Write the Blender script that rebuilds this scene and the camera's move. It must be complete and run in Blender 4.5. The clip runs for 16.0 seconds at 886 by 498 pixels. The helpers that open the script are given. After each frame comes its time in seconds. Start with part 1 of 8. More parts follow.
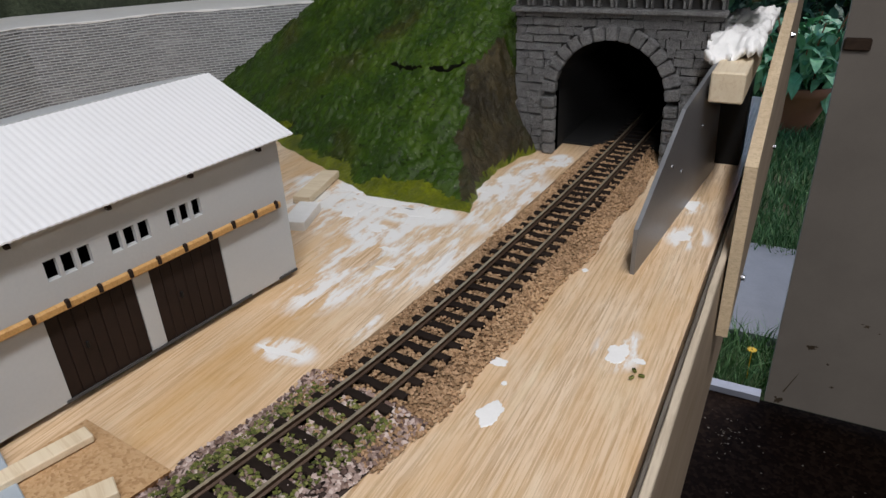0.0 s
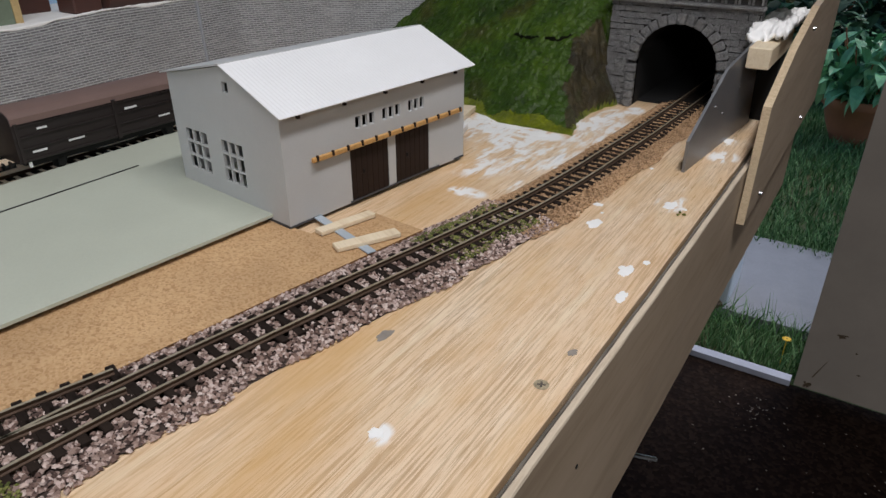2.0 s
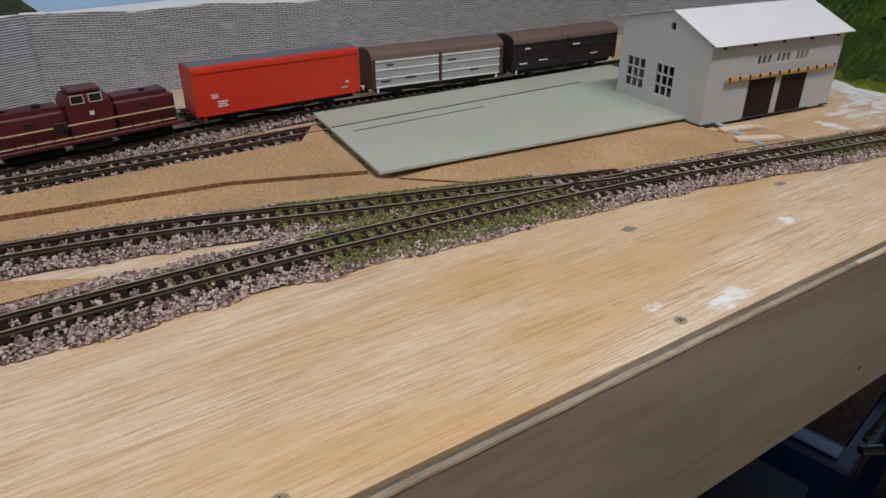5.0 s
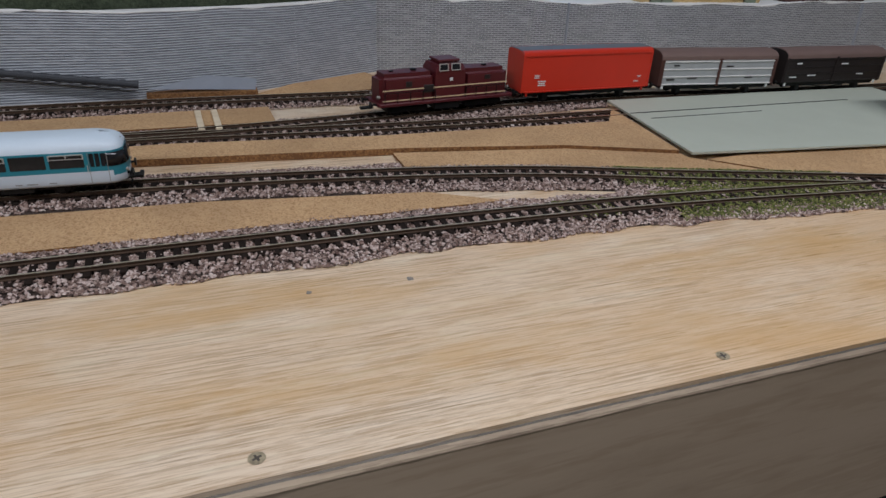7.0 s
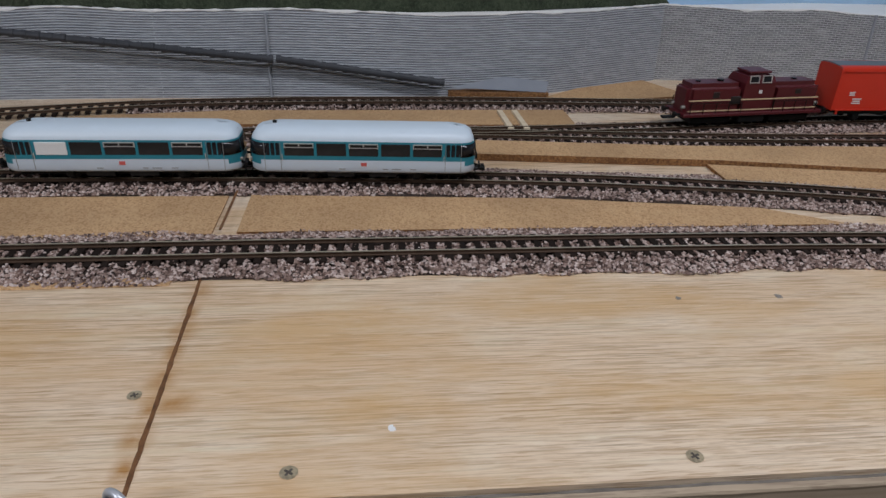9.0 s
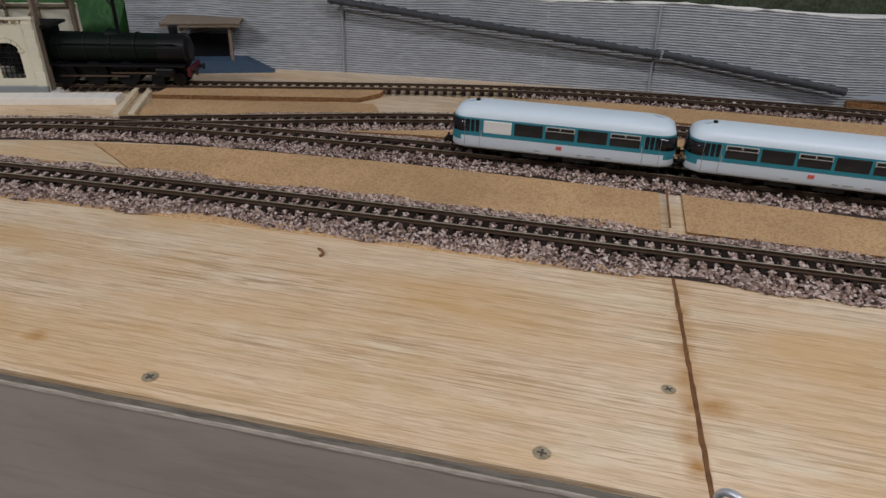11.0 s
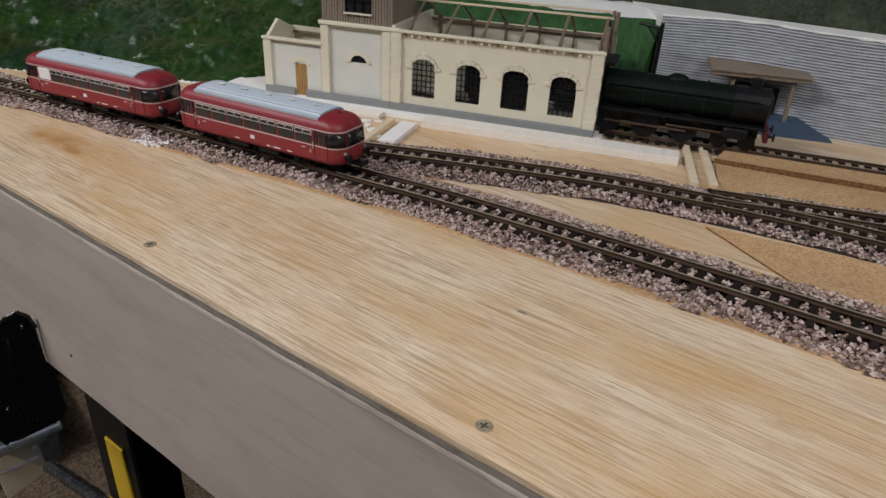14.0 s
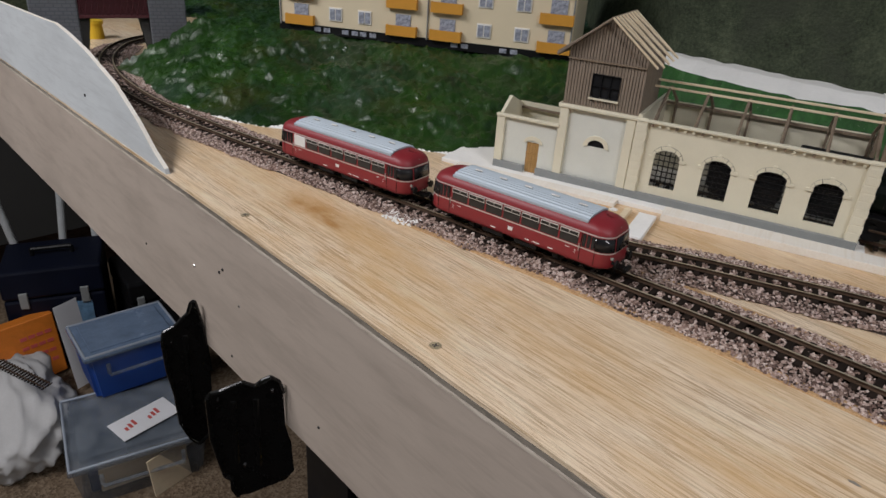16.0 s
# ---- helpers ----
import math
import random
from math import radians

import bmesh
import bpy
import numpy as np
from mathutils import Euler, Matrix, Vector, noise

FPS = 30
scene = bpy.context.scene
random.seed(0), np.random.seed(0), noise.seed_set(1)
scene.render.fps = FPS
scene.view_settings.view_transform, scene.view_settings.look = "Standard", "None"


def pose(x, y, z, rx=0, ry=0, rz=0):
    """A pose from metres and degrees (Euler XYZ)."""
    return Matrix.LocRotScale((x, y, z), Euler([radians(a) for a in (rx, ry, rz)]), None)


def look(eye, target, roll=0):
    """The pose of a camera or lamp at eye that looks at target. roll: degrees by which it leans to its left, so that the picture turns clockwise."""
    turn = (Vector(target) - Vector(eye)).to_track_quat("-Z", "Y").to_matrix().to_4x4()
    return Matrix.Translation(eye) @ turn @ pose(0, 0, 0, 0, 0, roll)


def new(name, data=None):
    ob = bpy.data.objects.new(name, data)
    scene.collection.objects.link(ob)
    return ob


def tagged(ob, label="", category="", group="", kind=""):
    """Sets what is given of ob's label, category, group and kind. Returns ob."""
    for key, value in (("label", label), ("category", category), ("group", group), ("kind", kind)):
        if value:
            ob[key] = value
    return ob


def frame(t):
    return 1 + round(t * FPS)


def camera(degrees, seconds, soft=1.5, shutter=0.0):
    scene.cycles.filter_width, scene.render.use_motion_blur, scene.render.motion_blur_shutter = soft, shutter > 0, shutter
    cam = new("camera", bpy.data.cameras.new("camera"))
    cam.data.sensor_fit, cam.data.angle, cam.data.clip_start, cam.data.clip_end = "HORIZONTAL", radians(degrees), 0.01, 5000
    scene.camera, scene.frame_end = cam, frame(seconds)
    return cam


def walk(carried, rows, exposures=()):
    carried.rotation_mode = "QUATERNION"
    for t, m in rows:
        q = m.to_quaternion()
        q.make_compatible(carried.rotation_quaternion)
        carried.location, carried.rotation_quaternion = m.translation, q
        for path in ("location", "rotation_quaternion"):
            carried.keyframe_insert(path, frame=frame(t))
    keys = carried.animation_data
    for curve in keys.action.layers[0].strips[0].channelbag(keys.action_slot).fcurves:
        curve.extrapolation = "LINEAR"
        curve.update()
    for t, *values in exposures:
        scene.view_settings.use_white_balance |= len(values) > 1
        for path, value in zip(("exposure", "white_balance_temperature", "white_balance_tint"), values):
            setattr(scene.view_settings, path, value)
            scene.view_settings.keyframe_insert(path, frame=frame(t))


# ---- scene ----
cam = camera(66.5, 16.0)
PATH = [
    (0, (0.027, 0.29, 0.168), (-0.826, 1.85, -0.747), -2.8),
    (0.5, (0.03, 0.241, 0.175), (-0.818, 1.782, -0.777), -2.5),
    (1, (0.035, 0.179, 0.184), (-0.786, 1.706, -0.814), -1.5),
    (1.5, (0.056, 0.14, 0.184), (-0.783, 1.685, -0.77), -0.8),
    (2, (0.078, 0.083, 0.187), (-0.882, 1.572, -0.74), -0.0),
    (2.5, (0.103, 0.031, 0.198), (-0.979, 1.444, -0.714), -1.6),
    (3, (0.108, -0.008, 0.201), (-1.008, 1.372, -0.721), -0.9),
    (3.5, (0.106, -0.033, 0.204), (-1.064, 1.283, -0.744), -1.2),
    (4, (0.126, -0.075, 0.204), (-1.171, 1.128, -0.73), -1.5),
    (4.5, (0.141, -0.114, 0.197), (-1.231, 1.005, -0.733), -0.0),
    (5, (0.157, -0.173, 0.189), (-1.313, 0.813, -0.741), 0.2),
    (5.2, (0.157, -0.198, 0.186), (-1.302, 0.784, -0.767), 0.9),
    (7.3, (0.187, -0.378, 0.191), (-1.493, 0.233, -0.706), 3.2),
    (7.5, (0.183, -0.393, 0.186), (-1.514, 0.187, -0.7), 3.2),
    (8, (0.174, -0.426, 0.188), (-1.548, 0.031, -0.721), 2.9),
    (8.2, (0.172, -0.431, 0.187), (-1.562, -0.024, -0.723), 2.6),
    (10.3, (0.168, -0.561, 0.19), (-1.578, -0.742, -0.768), 1.5),
    (10.5, (0.17, -0.574, 0.19), (-1.568, -0.818, -0.768), 1.3),
    (11, (0.174, -0.61, 0.185), (-1.533, -1.023, -0.774), 1.3),
    (11.5, (0.179, -0.658, 0.187), (-1.512, -1.136, -0.769), 1.8),
    (12, (0.182, -0.728, 0.184), (-1.457, -1.386, -0.755), 1.0),
    (12.5, (0.175, -0.778, 0.184), (-1.417, -1.55, -0.748), 2.1),
    (13, (0.167, -0.82, 0.186), (-1.356, -1.715, -0.751), 2.2),
    (13.5, (0.161, -0.855, 0.184), (-1.33, -1.807, -0.749), 2.9),
    (14, (0.155, -0.902, 0.177), (-1.279, -1.926, -0.769), 3.1),
    (14.5, (0.168, -0.938, 0.188), (-1.217, -2.051, -0.729), 3.4),
    (15, (0.181, -0.965, 0.194), (-1.146, -2.164, -0.701), 3.5),
    (15.5, (0.189, -0.983, 0.204), (-1.082, -2.247, -0.682), 3.7),
    (16, (0.199, -0.996, 0.209), (-1.048, -2.283, -0.681), 4.0),
]
# the camera's own exposure rises in the dim end of the room
walk(cam, [(t, look(eye, target, roll)) for t, eye, target, roll in PATH], [(0.0, 0.0, 6500, 10), (1.0, 0.0, 6500, 10), (2.5, -0.10, 6500, 10), (5.0, -0.26, 6450, 10), (7.5, -0.42, 6050, 10), (8.5, -0.42, 6050, 10), (10.5, -0.34, 6400, 10), (13.0, -0.20, 6500, 10), (16.0, -0.10, 6600, 10)])

# ---- world, sun, lamps ----
world = bpy.data.worlds.new("world")
scene.world = world
world.use_nodes = True
wn = world.node_tree.nodes
sky = wn.new("ShaderNodeTexSky")
sky.sky_type, sky.sun_disc = "NISHITA", False
sky.sun_elevation, sky.sun_rotation = radians(48), radians(30)
wn["Background"].inputs["Strength"].default_value = 0.15
world.node_tree.links.new(sky.outputs[0], wn["Background"].inputs["Color"])

sun = new("sun", bpy.data.lights.new("sun", "SUN"))
sun.data.energy, sun.data.angle, sun.data.color = 1.3, radians(15), (1.0, 0.96, 0.9)
sun.matrix_world = look((1.5, 4, 4.0), (0.5, 2.5, -1.1))

FLOOR = -1.1
CEIL = 1.25


def tube_lamp(x, y, length, energy):
    lamp = new("tube_lamp_light", bpy.data.lights.new("tube_lamp_light", "AREA"))
    lamp.data.shape, lamp.data.size, lamp.data.size_y = "RECTANGLE", 0.10, length
    lamp.data.energy, lamp.data.color = energy, (0.985, 0.98, 1.025)
    lamp.matrix_world = pose(x, y, CEIL - 0.10)
    return lamp


tube_lamp(0.95, -2.00, 1.2, 33.0)
tube_lamp(0.24, 0.05, 1.2, 15.5)

# ---- materials ----
def nodes_of(name):
    m = bpy.data.materials.new(name)
    m.use_nodes = True
    nt = m.node_tree
    return m, nt, nt.nodes["Principled BSDF"]


def ramp(nt, fac, stops):
    r = nt.nodes.new("ShaderNodeValToRGB")
    el = r.color_ramp.elements
    while len(el) < len(stops):
        el.new(0.5)
    for e, (p, c) in zip(el, stops):
        e.position, e.color = p, (*c, 1.0)
    nt.links.new(fac, r.inputs["Fac"])
    return r.outputs["Color"]


def coords(nt, scale=(1, 1, 1), space="Object"):
    tc = nt.nodes.new("ShaderNodeTexCoord")
    mp = nt.nodes.new("ShaderNodeMapping")
    mp.inputs["Scale"].default_value = scale
    nt.links.new(tc.outputs[space], mp.inputs["Vector"])
    return mp.outputs["Vector"]


def noise_at(nt, vec, scale, detail=4.0, rough=0.6):
    n = nt.nodes.new("ShaderNodeTexNoise")
    n.inputs["Scale"].default_value, n.inputs["Detail"].default_value, n.inputs["Roughness"].default_value = scale, detail, rough
    nt.links.new(vec, n.inputs["Vector"])
    return n.outputs["Fac"]


def mix(nt, fac, a, b, mode="MIX"):
    n = nt.nodes.new("ShaderNodeMix")
    n.data_type, n.blend_type = "RGBA", mode
    if isinstance(fac, float):
        n.inputs[0].default_value = fac
    else:
        nt.links.new(fac, n.inputs[0])
    for sock, v in ((n.inputs[6], a), (n.inputs[7], b)):
        if isinstance(v, tuple):
            sock.default_value = (*v, 1.0)
        else:
            nt.links.new(v, sock)
    return n.outputs[2]


def bump(nt, bsdf, height, strength, dist):
    b = nt.nodes.new("ShaderNodeBump")
    b.inputs["Strength"].default_value, b.inputs["Distance"].default_value = strength, dist
    nt.links.new(height, b.inputs["Height"])
    nt.links.new(b.outputs["Normal"], bsdf.inputs["Normal"])


def paint(name, colour, rough=0.5, spread=0.12, scale=60.0, metal=0.0, relief=0.15, grain=700.0, coat=0.0, spec=0.5):
    """A painted or moulded surface: large stains, fine grain, slight relief."""
    m, nt, b = nodes_of(name)
    v = coords(nt)
    big, fine = noise_at(nt, v, scale, 5.0), noise_at(nt, v, grain, 2.0)
    dark, light = tuple(c * (1 - spread) for c in colour), tuple(min(1.0, c * (1 + spread)) for c in colour)
    col = ramp(nt, big, [(0.3, dark), (0.7, light)])
    col = mix(nt, 0.25, col, ramp(nt, fine, [(0.35, dark), (0.65, light)]))
    nt.links.new(col, b.inputs["Base Color"])
    r = nt.nodes.new("ShaderNodeMapRange")
    r.inputs["To Min"].default_value, r.inputs["To Max"].default_value = max(0.02, rough - 0.1), min(1.0, rough + 0.1)
    nt.links.new(big, r.inputs["Value"])
    nt.links.new(r.outputs[0], b.inputs["Roughness"])
    b.inputs["Metallic"].default_value, b.inputs["Coat Weight"].default_value, b.inputs["Specular IOR Level"].default_value = metal, coat, spec
    if relief:
        bump(nt, b, fine, relief, 0.0004)
    return m


def spots_mask(nt, spots):
    """The largest of several soft round patches (x, y, rx, ry) on a level board."""
    tc = nt.nodes.new("ShaderNodeTexCoord")
    best = None
    for x, y, rx, ry in spots:
        mp = nt.nodes.new("ShaderNodeMapping")
        mp.inputs["Location"].default_value, mp.inputs["Scale"].default_value = (-x / rx, -y / ry, 0), (1 / rx, 1 / ry, 0)
        nt.links.new(tc.outputs["Object"], mp.inputs["Vector"])
        g = nt.nodes.new("ShaderNodeTexGradient")
        g.gradient_type = "SPHERICAL"
        nt.links.new(mp.outputs["Vector"], g.inputs["Vector"])
        if best is None:
            best = g.outputs["Fac"]
        else:
            mx = nt.nodes.new("ShaderNodeMath")
            mx.operation = "MAXIMUM"
            nt.links.new(best, mx.inputs[0])
            nt.links.new(g.outputs["Fac"], mx.inputs[1])
            best = mx.outputs[0]
    return best


def add_patches(nt, col, spots, colour, scale, lo, hi, top, along=(1, 0.35, 1), edge=0.5):
    """Spilt or soaked-in patches: each fades at its rim and is broken up by noise."""
    m = ramp(nt, spots_mask(nt, spots), [(0.0, (0, 0, 0)), (edge, (1, 1, 1))])
    n = ramp(nt, noise_at(nt, coords(nt, along), scale, 6.0, 0.7), [(lo, (0, 0, 0)), (hi, (1, 1, 1))])
    k = mix(nt, 1.0, mix(nt, 1.0, m, n, "MULTIPLY"), (top, top, top), "MULTIPLY")
    return mix(nt, k, col, colour)


def wood(name, light, dark, along=(1, 0.05, 1), scale=120.0, rough=0.45, stain=0.25, warm=None, spec=0.4, patches=(), pore=0.65, lines=0.0, relief=0.35):
    """Planed timber or plywood with fibres along the axis that `along` squeezes."""
    m, nt, b = nodes_of(name)
    v = coords(nt, along)
    grain = noise_at(nt, v, scale, 6.0, 0.65)
    fine = noise_at(nt, coords(nt, (along[0], along[1] * 0.9, along[2])), scale * 3.6, 3.0, 0.7)
    pores = noise_at(nt, coords(nt, (1, along[1] * 1.0, 1)), scale * 4.0, 2.0, 0.6)
    big = noise_at(nt, coords(nt, (1, 0.6, 1)), 6.0, 4.0)
    wide = noise_at(nt, coords(nt, (1, 0.30, 1)), 22.0, 6.0, 0.65)
    mid = tuple(0.5 * (p + q) for p, q in zip(light, dark))
    col = ramp(nt, grain, [(0.36, mid), (0.58, light)])
    col = mix(nt, 0.45, col, ramp(nt, fine, [(0.38, dark), (0.50, light)]))
    col = mix(nt, ramp(nt, pores, [(0.56, (0, 0, 0)), (0.63, (pore * 0.8,) * 3)]), col, tuple(d * 0.95 for d in dark))
    if lines:
        # dark open grain in short runs, stronger in some bands than in others
        run = noise_at(nt, coords(nt, (1, 0.020, 1)), 760.0, 2.0, 0.6)
        where = ramp(nt, noise_at(nt, coords(nt, (1, 0.16, 1)), 26.0, 4.0, 0.6), [(0.36, (0.25,) * 3), (0.64, (1, 1, 1))])
        streak = mix(nt, 1.0, ramp(nt, run, [(0.525, (0, 0, 0)), (0.565, (lines,) * 3)]), where, "MULTIPLY")
        col = mix(nt, streak, col, tuple(d * 0.72 for d in dark))
        pale = ramp(nt, noise_at(nt, coords(nt, (1, 0.05, 1)), 90.0, 4.0, 0.7), [(0.54, (0, 0, 0)), (0.70, (0.55,) * 3)])
        col = mix(nt, pale, col, tuple(min(0.9, c * 1.14) for c in light))
        # worn places where the varnish has gone chalky, with a broken outline
        worn = ramp(nt, noise_at(nt, coords(nt, (1, 0.40, 1)), 34.0, 6.0, 0.72), [(0.55, (0, 0, 0)), (0.70, (0.50,) * 3)])
        col = mix(nt, worn, col, tuple(min(0.9, c * 1.12) for c in light))
    hue = warm or tuple(d * 0.8 for d in dark)
    col = mix(nt, ramp(nt, big, [(0.42, (0, 0, 0)), (0.68, (stain,) * 3)]), col, hue)
    col = mix(nt, ramp(nt, wide, [(0.47, (0, 0, 0)), (0.66, (min(1.0, stain * 1.6),) * 3)]), col, hue)
    for p in patches:
        col = add_patches(nt, col, *p)
    nt.links.new(col, b.inputs["Base Color"])
    nt.links.new(ramp(nt, grain, [(0.3, (rough + 0.12,) * 3), (0.7, (rough - 0.08,) * 3)]), b.inputs["Roughness"])
    b.inputs["Specular IOR Level"].default_value = spec
    bump(nt, b, fine, relief, 0.0003)
    return m


def speckled(name, stops, size, rough=0.9, relief=0.6, big_scale=9.0):
    """Cork or sand: many grains of several colours."""
    m, nt, b = nodes_of(name)
    v = coords(nt)
    vo = nt.nodes.new("ShaderNodeTexVoronoi")
    vo.inputs["Scale"].default_value = 1.0 / size
    nt.links.new(v, vo.inputs["Vector"])
    sep = nt.nodes.new("ShaderNodeSeparateColor")
    nt.links.new(vo.outputs["Color"], sep.inputs[0])
    col = ramp(nt, sep.outputs[0], stops)
    col = mix(nt, ramp(nt, noise_at(nt, v, big_scale, 5.0), [(0.4, (0, 0, 0)), (0.75, (0.5, 0.5, 0.5))]), col, tuple(c * 0.55 for c in stops[0][1]))
    nt.links.new(col, b.inputs["Base Color"])
    b.inputs["Roughness"].default_value = rough
    bump(nt, b, vo.outputs["Distance"], relief, size * 0.5)
    return m


def stones(name, stops):
    """Loose stones: a colour for each piece."""
    m, nt, b = nodes_of(name)
    g = nt.nodes.new("ShaderNodeNewGeometry")
    col = ramp(nt, g.outputs["Random Per Island"], stops)
    col = mix(nt, 0.35, col, ramp(nt, noise_at(nt, coords(nt), 25.0, 4.0), [(0.35, (0.12, 0.10, 0.08)), (0.7, (0.6, 0.55, 0.5))]), "OVERLAY")
    nt.links.new(col, b.inputs["Base Color"])
    b.inputs["Roughness"].default_value = 0.85
    return m


def grown(name, dark, mid, light, scale=45.0, brown=(0.10, 0.07, 0.035), rough=0.55, pits=0.0, fine=0.4):
    """Painted scenery turf: patches of green and earth with a rough skin; pits adds coloured glints and pit shade."""
    m, nt, b = nodes_of(name)
    v = coords(nt)
    a, c, e = noise_at(nt, v, scale, 6.0, 0.7), noise_at(nt, v, scale * 9, 4.0, 0.7), noise_at(nt, v, scale * 0.28, 3.0)
    col = ramp(nt, a, [(0.3, dark), (0.5, mid), (0.72, light)])
    col = mix(nt, fine, col, ramp(nt, c, [(0.35, dark), (0.68, light)]))
    col = mix(nt, ramp(nt, e, [(0.52, (0, 0, 0)), (0.66, (0.75, 0.75, 0.75))]), col, brown)
    if pits:
        # pale specks imitate gloss glints, dark specks the shade inside pits
        glint = noise_at(nt, coords(nt, (1, 1, 0.5)), 620.0, 2.0, 0.5)
        col = mix(nt, ramp(nt, glint, [(0.66, (0, 0, 0)), (0.70, (pits,) * 3)]), col, (0.45, 0.46, 0.36))
        col = mix(nt, ramp(nt, noise_at(nt, v, 480.0, 2.0, 0.5), [(0.36, (0.85, 0.85, 0.85)), (0.42, (0, 0, 0))]), col, tuple(d * 0.25 for d in dark))
    nt.links.new(col, b.inputs["Base Color"])
    b.inputs["Roughness"].default_value = rough
    b.inputs["Specular IOR Level"].default_value = 0.5 if rough < 0.4 else 0.3
    bump(nt, b, c, 0.5 if pits else 1.0, 0.004)
    return m


def daubed(name, deep, mid, pale, cool, olive, scale=9.0, rough=0.3, drag=0.35):
    """Glossy scenery paint laid on in strokes over a lumpy crust."""
    m, nt, b = nodes_of(name)
    v = coords(nt)
    tilt = coords(nt, (1.0, 1.0, drag))
    stroke = noise_at(nt, tilt, scale * 5.0, 6.0, 0.68)
    patch, other, fine = noise_at(nt, v, scale, 4.0, 0.6), noise_at(nt, coords(nt, (1, 1, 1.7)), scale * 1.7, 4.0, 0.6), noise_at(nt, tilt, scale * 34, 3.0, 0.7)
    col = ramp(nt, stroke, [(0.30, deep), (0.48, mid), (0.70, pale)])
    col = mix(nt, ramp(nt, patch, [(0.50, (0, 0, 0)), (0.66, (0.85,) * 3)]), col, deep)
    col = mix(nt, ramp(nt, other, [(0.52, (0, 0, 0)), (0.68, (0.7,) * 3)]), col, olive)
    cold = mix(nt, 1.0, ramp(nt, noise_at(nt, v, scale * 1.3, 3.0, 0.6), [(0.54, (0, 0, 0)), (0.66, (1, 1, 1))]), ramp(nt, stroke, [(0.30, (0.2,) * 3), (0.60, (0.75,) * 3)]), "MULTIPLY")
    col = mix(nt, cold, col, cool)
    col = mix(nt, 0.30, col, ramp(nt, fine, [(0.36, deep), (0.66, mid)]))
    col = mix(nt, ramp(nt, noise_at(nt, v, 520.0, 2.0, 0.5), [(0.715, (0, 0, 0)), (0.74, (0.7,) * 3)]), col, (0.36, 0.38, 0.30))
    nt.links.new(col, b.inputs["Base Color"])
    nt.links.new(ramp(nt, stroke, [(0.3, (rough + 0.2,) * 3), (0.7, (rough - 0.05,) * 3)]), b.inputs["Roughness"])
    b.inputs["Specular IOR Level"].default_value = 0.5
    bump(nt, b, stroke, 0.9, 0.006)
    return m


def glass_dark(name, colour=(0.012, 0.012, 0.013), rough=0.08):
    m, nt, b = nodes_of(name)
    v = coords(nt)
    nt.links.new(ramp(nt, noise_at(nt, v, 90.0), [(0.3, colour), (0.7, tuple(c * 2.2 for c in colour))]), b.inputs["Base Color"])
    b.inputs["Roughness"].default_value = rough
    b.inputs["Specular IOR Level"].default_value = 0.3
    return m


def emboss(name, light, dark, brick=0.0042, row=0.0026, mortar=0.14, stain=(0.33, 0.33, 0.32), rough=0.7, relief=0.8):
    """Card pressed with small courses of masonry, by UV in metres."""
    m, nt, b = nodes_of(name)
    uv = coords(nt, (1, 1, 1), "UV")
    br = nt.nodes.new("ShaderNodeTexBrick")
    br.inputs["Scale"].default_value = 1.0
    br.inputs["Brick Width"].default_value, br.inputs["Row Height"].default_value = brick, row
    br.inputs["Mortar Size"].default_value = row * mortar
    br.inputs["Mortar Smooth"].default_value = 0.4
    br.inputs["Color1"].default_value, br.inputs["Color2"].default_value = (*dark, 1), (*tuple(0.8 * d + 0.2 * e for d, e in zip(dark, light)), 1)
    br.inputs["Mortar"].default_value = (*light, 1)
    nt.links.new(uv, br.inputs["Vector"])
    o = coords(nt)
    col = mix(nt, ramp(nt, noise_at(nt, o, 14.0, 6.0, 0.7), [(0.45, (0, 0, 0)), (0.75, (0.45, 0.45, 0.45))]), br.outputs["Color"], stain)
    col = mix(nt, ramp(nt, noise_at(nt, coords(nt, (1, 1, 5)), 60.0, 4.0), [(0.46, (0, 0, 0)), (0.70, (0.6, 0.6, 0.6))]), col, light)
    nt.links.new(col, b.inputs["Base Color"])
    b.inputs["Roughness"].default_value = rough
    bump(nt, b, br.outputs["Fac"], relief, 0.0007)
    return m


CHALK = [(-0.0115, 0.1235, 0.011, 0.019), (-0.053, 0.238, 0.008, 0.008), (-0.150, 0.565, 0.050, 0.060), (-0.205, 0.600, 0.060, 0.040), (-0.148, 0.466, 0.018, 0.010), (-0.128, 0.494, 0.008, 0.018), (-0.165, 0.525, 0.026, 0.040), (-0.125, 0.650, 0.030, 0.060), (-0.020, 0.524, 0.012, 0.018), (-0.0125, 0.640, 0.014, 0.018), (-0.019, 0.683, 0.011, 0.016), (-0.0305, 0.082, 0.007, 0.008), (-0.25, 0.625, 0.030, 0.030)]
SPILT = [(-0.245, 0.636, 0.032, 0.020), (-0.205, 0.612, 0.040, 0.020), (-0.168, 0.612, 0.034, 0.018), (-0.130, 0.700, 0.014, 0.030), (-0.116, 0.728, 0.011, 0.018), (-0.138, 0.662, 0.012, 0.022), (-0.175, 0.578, 0.020, 0.014)]
SOAKED = [(-0.056, -1.425, 0.013, 0.020), (-0.055, -1.378, 0.009, 0.026), (-0.060, -1.40, 0.016, 0.055), (-0.024, -0.847, 0.006, 0.008), (-0.057, -0.551, 0.010, 0.012)] + [(-0.02 - 0.018 * k, -0.5605, 0.013, 0.006 + 0.003 * (k % 2)) for k in range(8)]
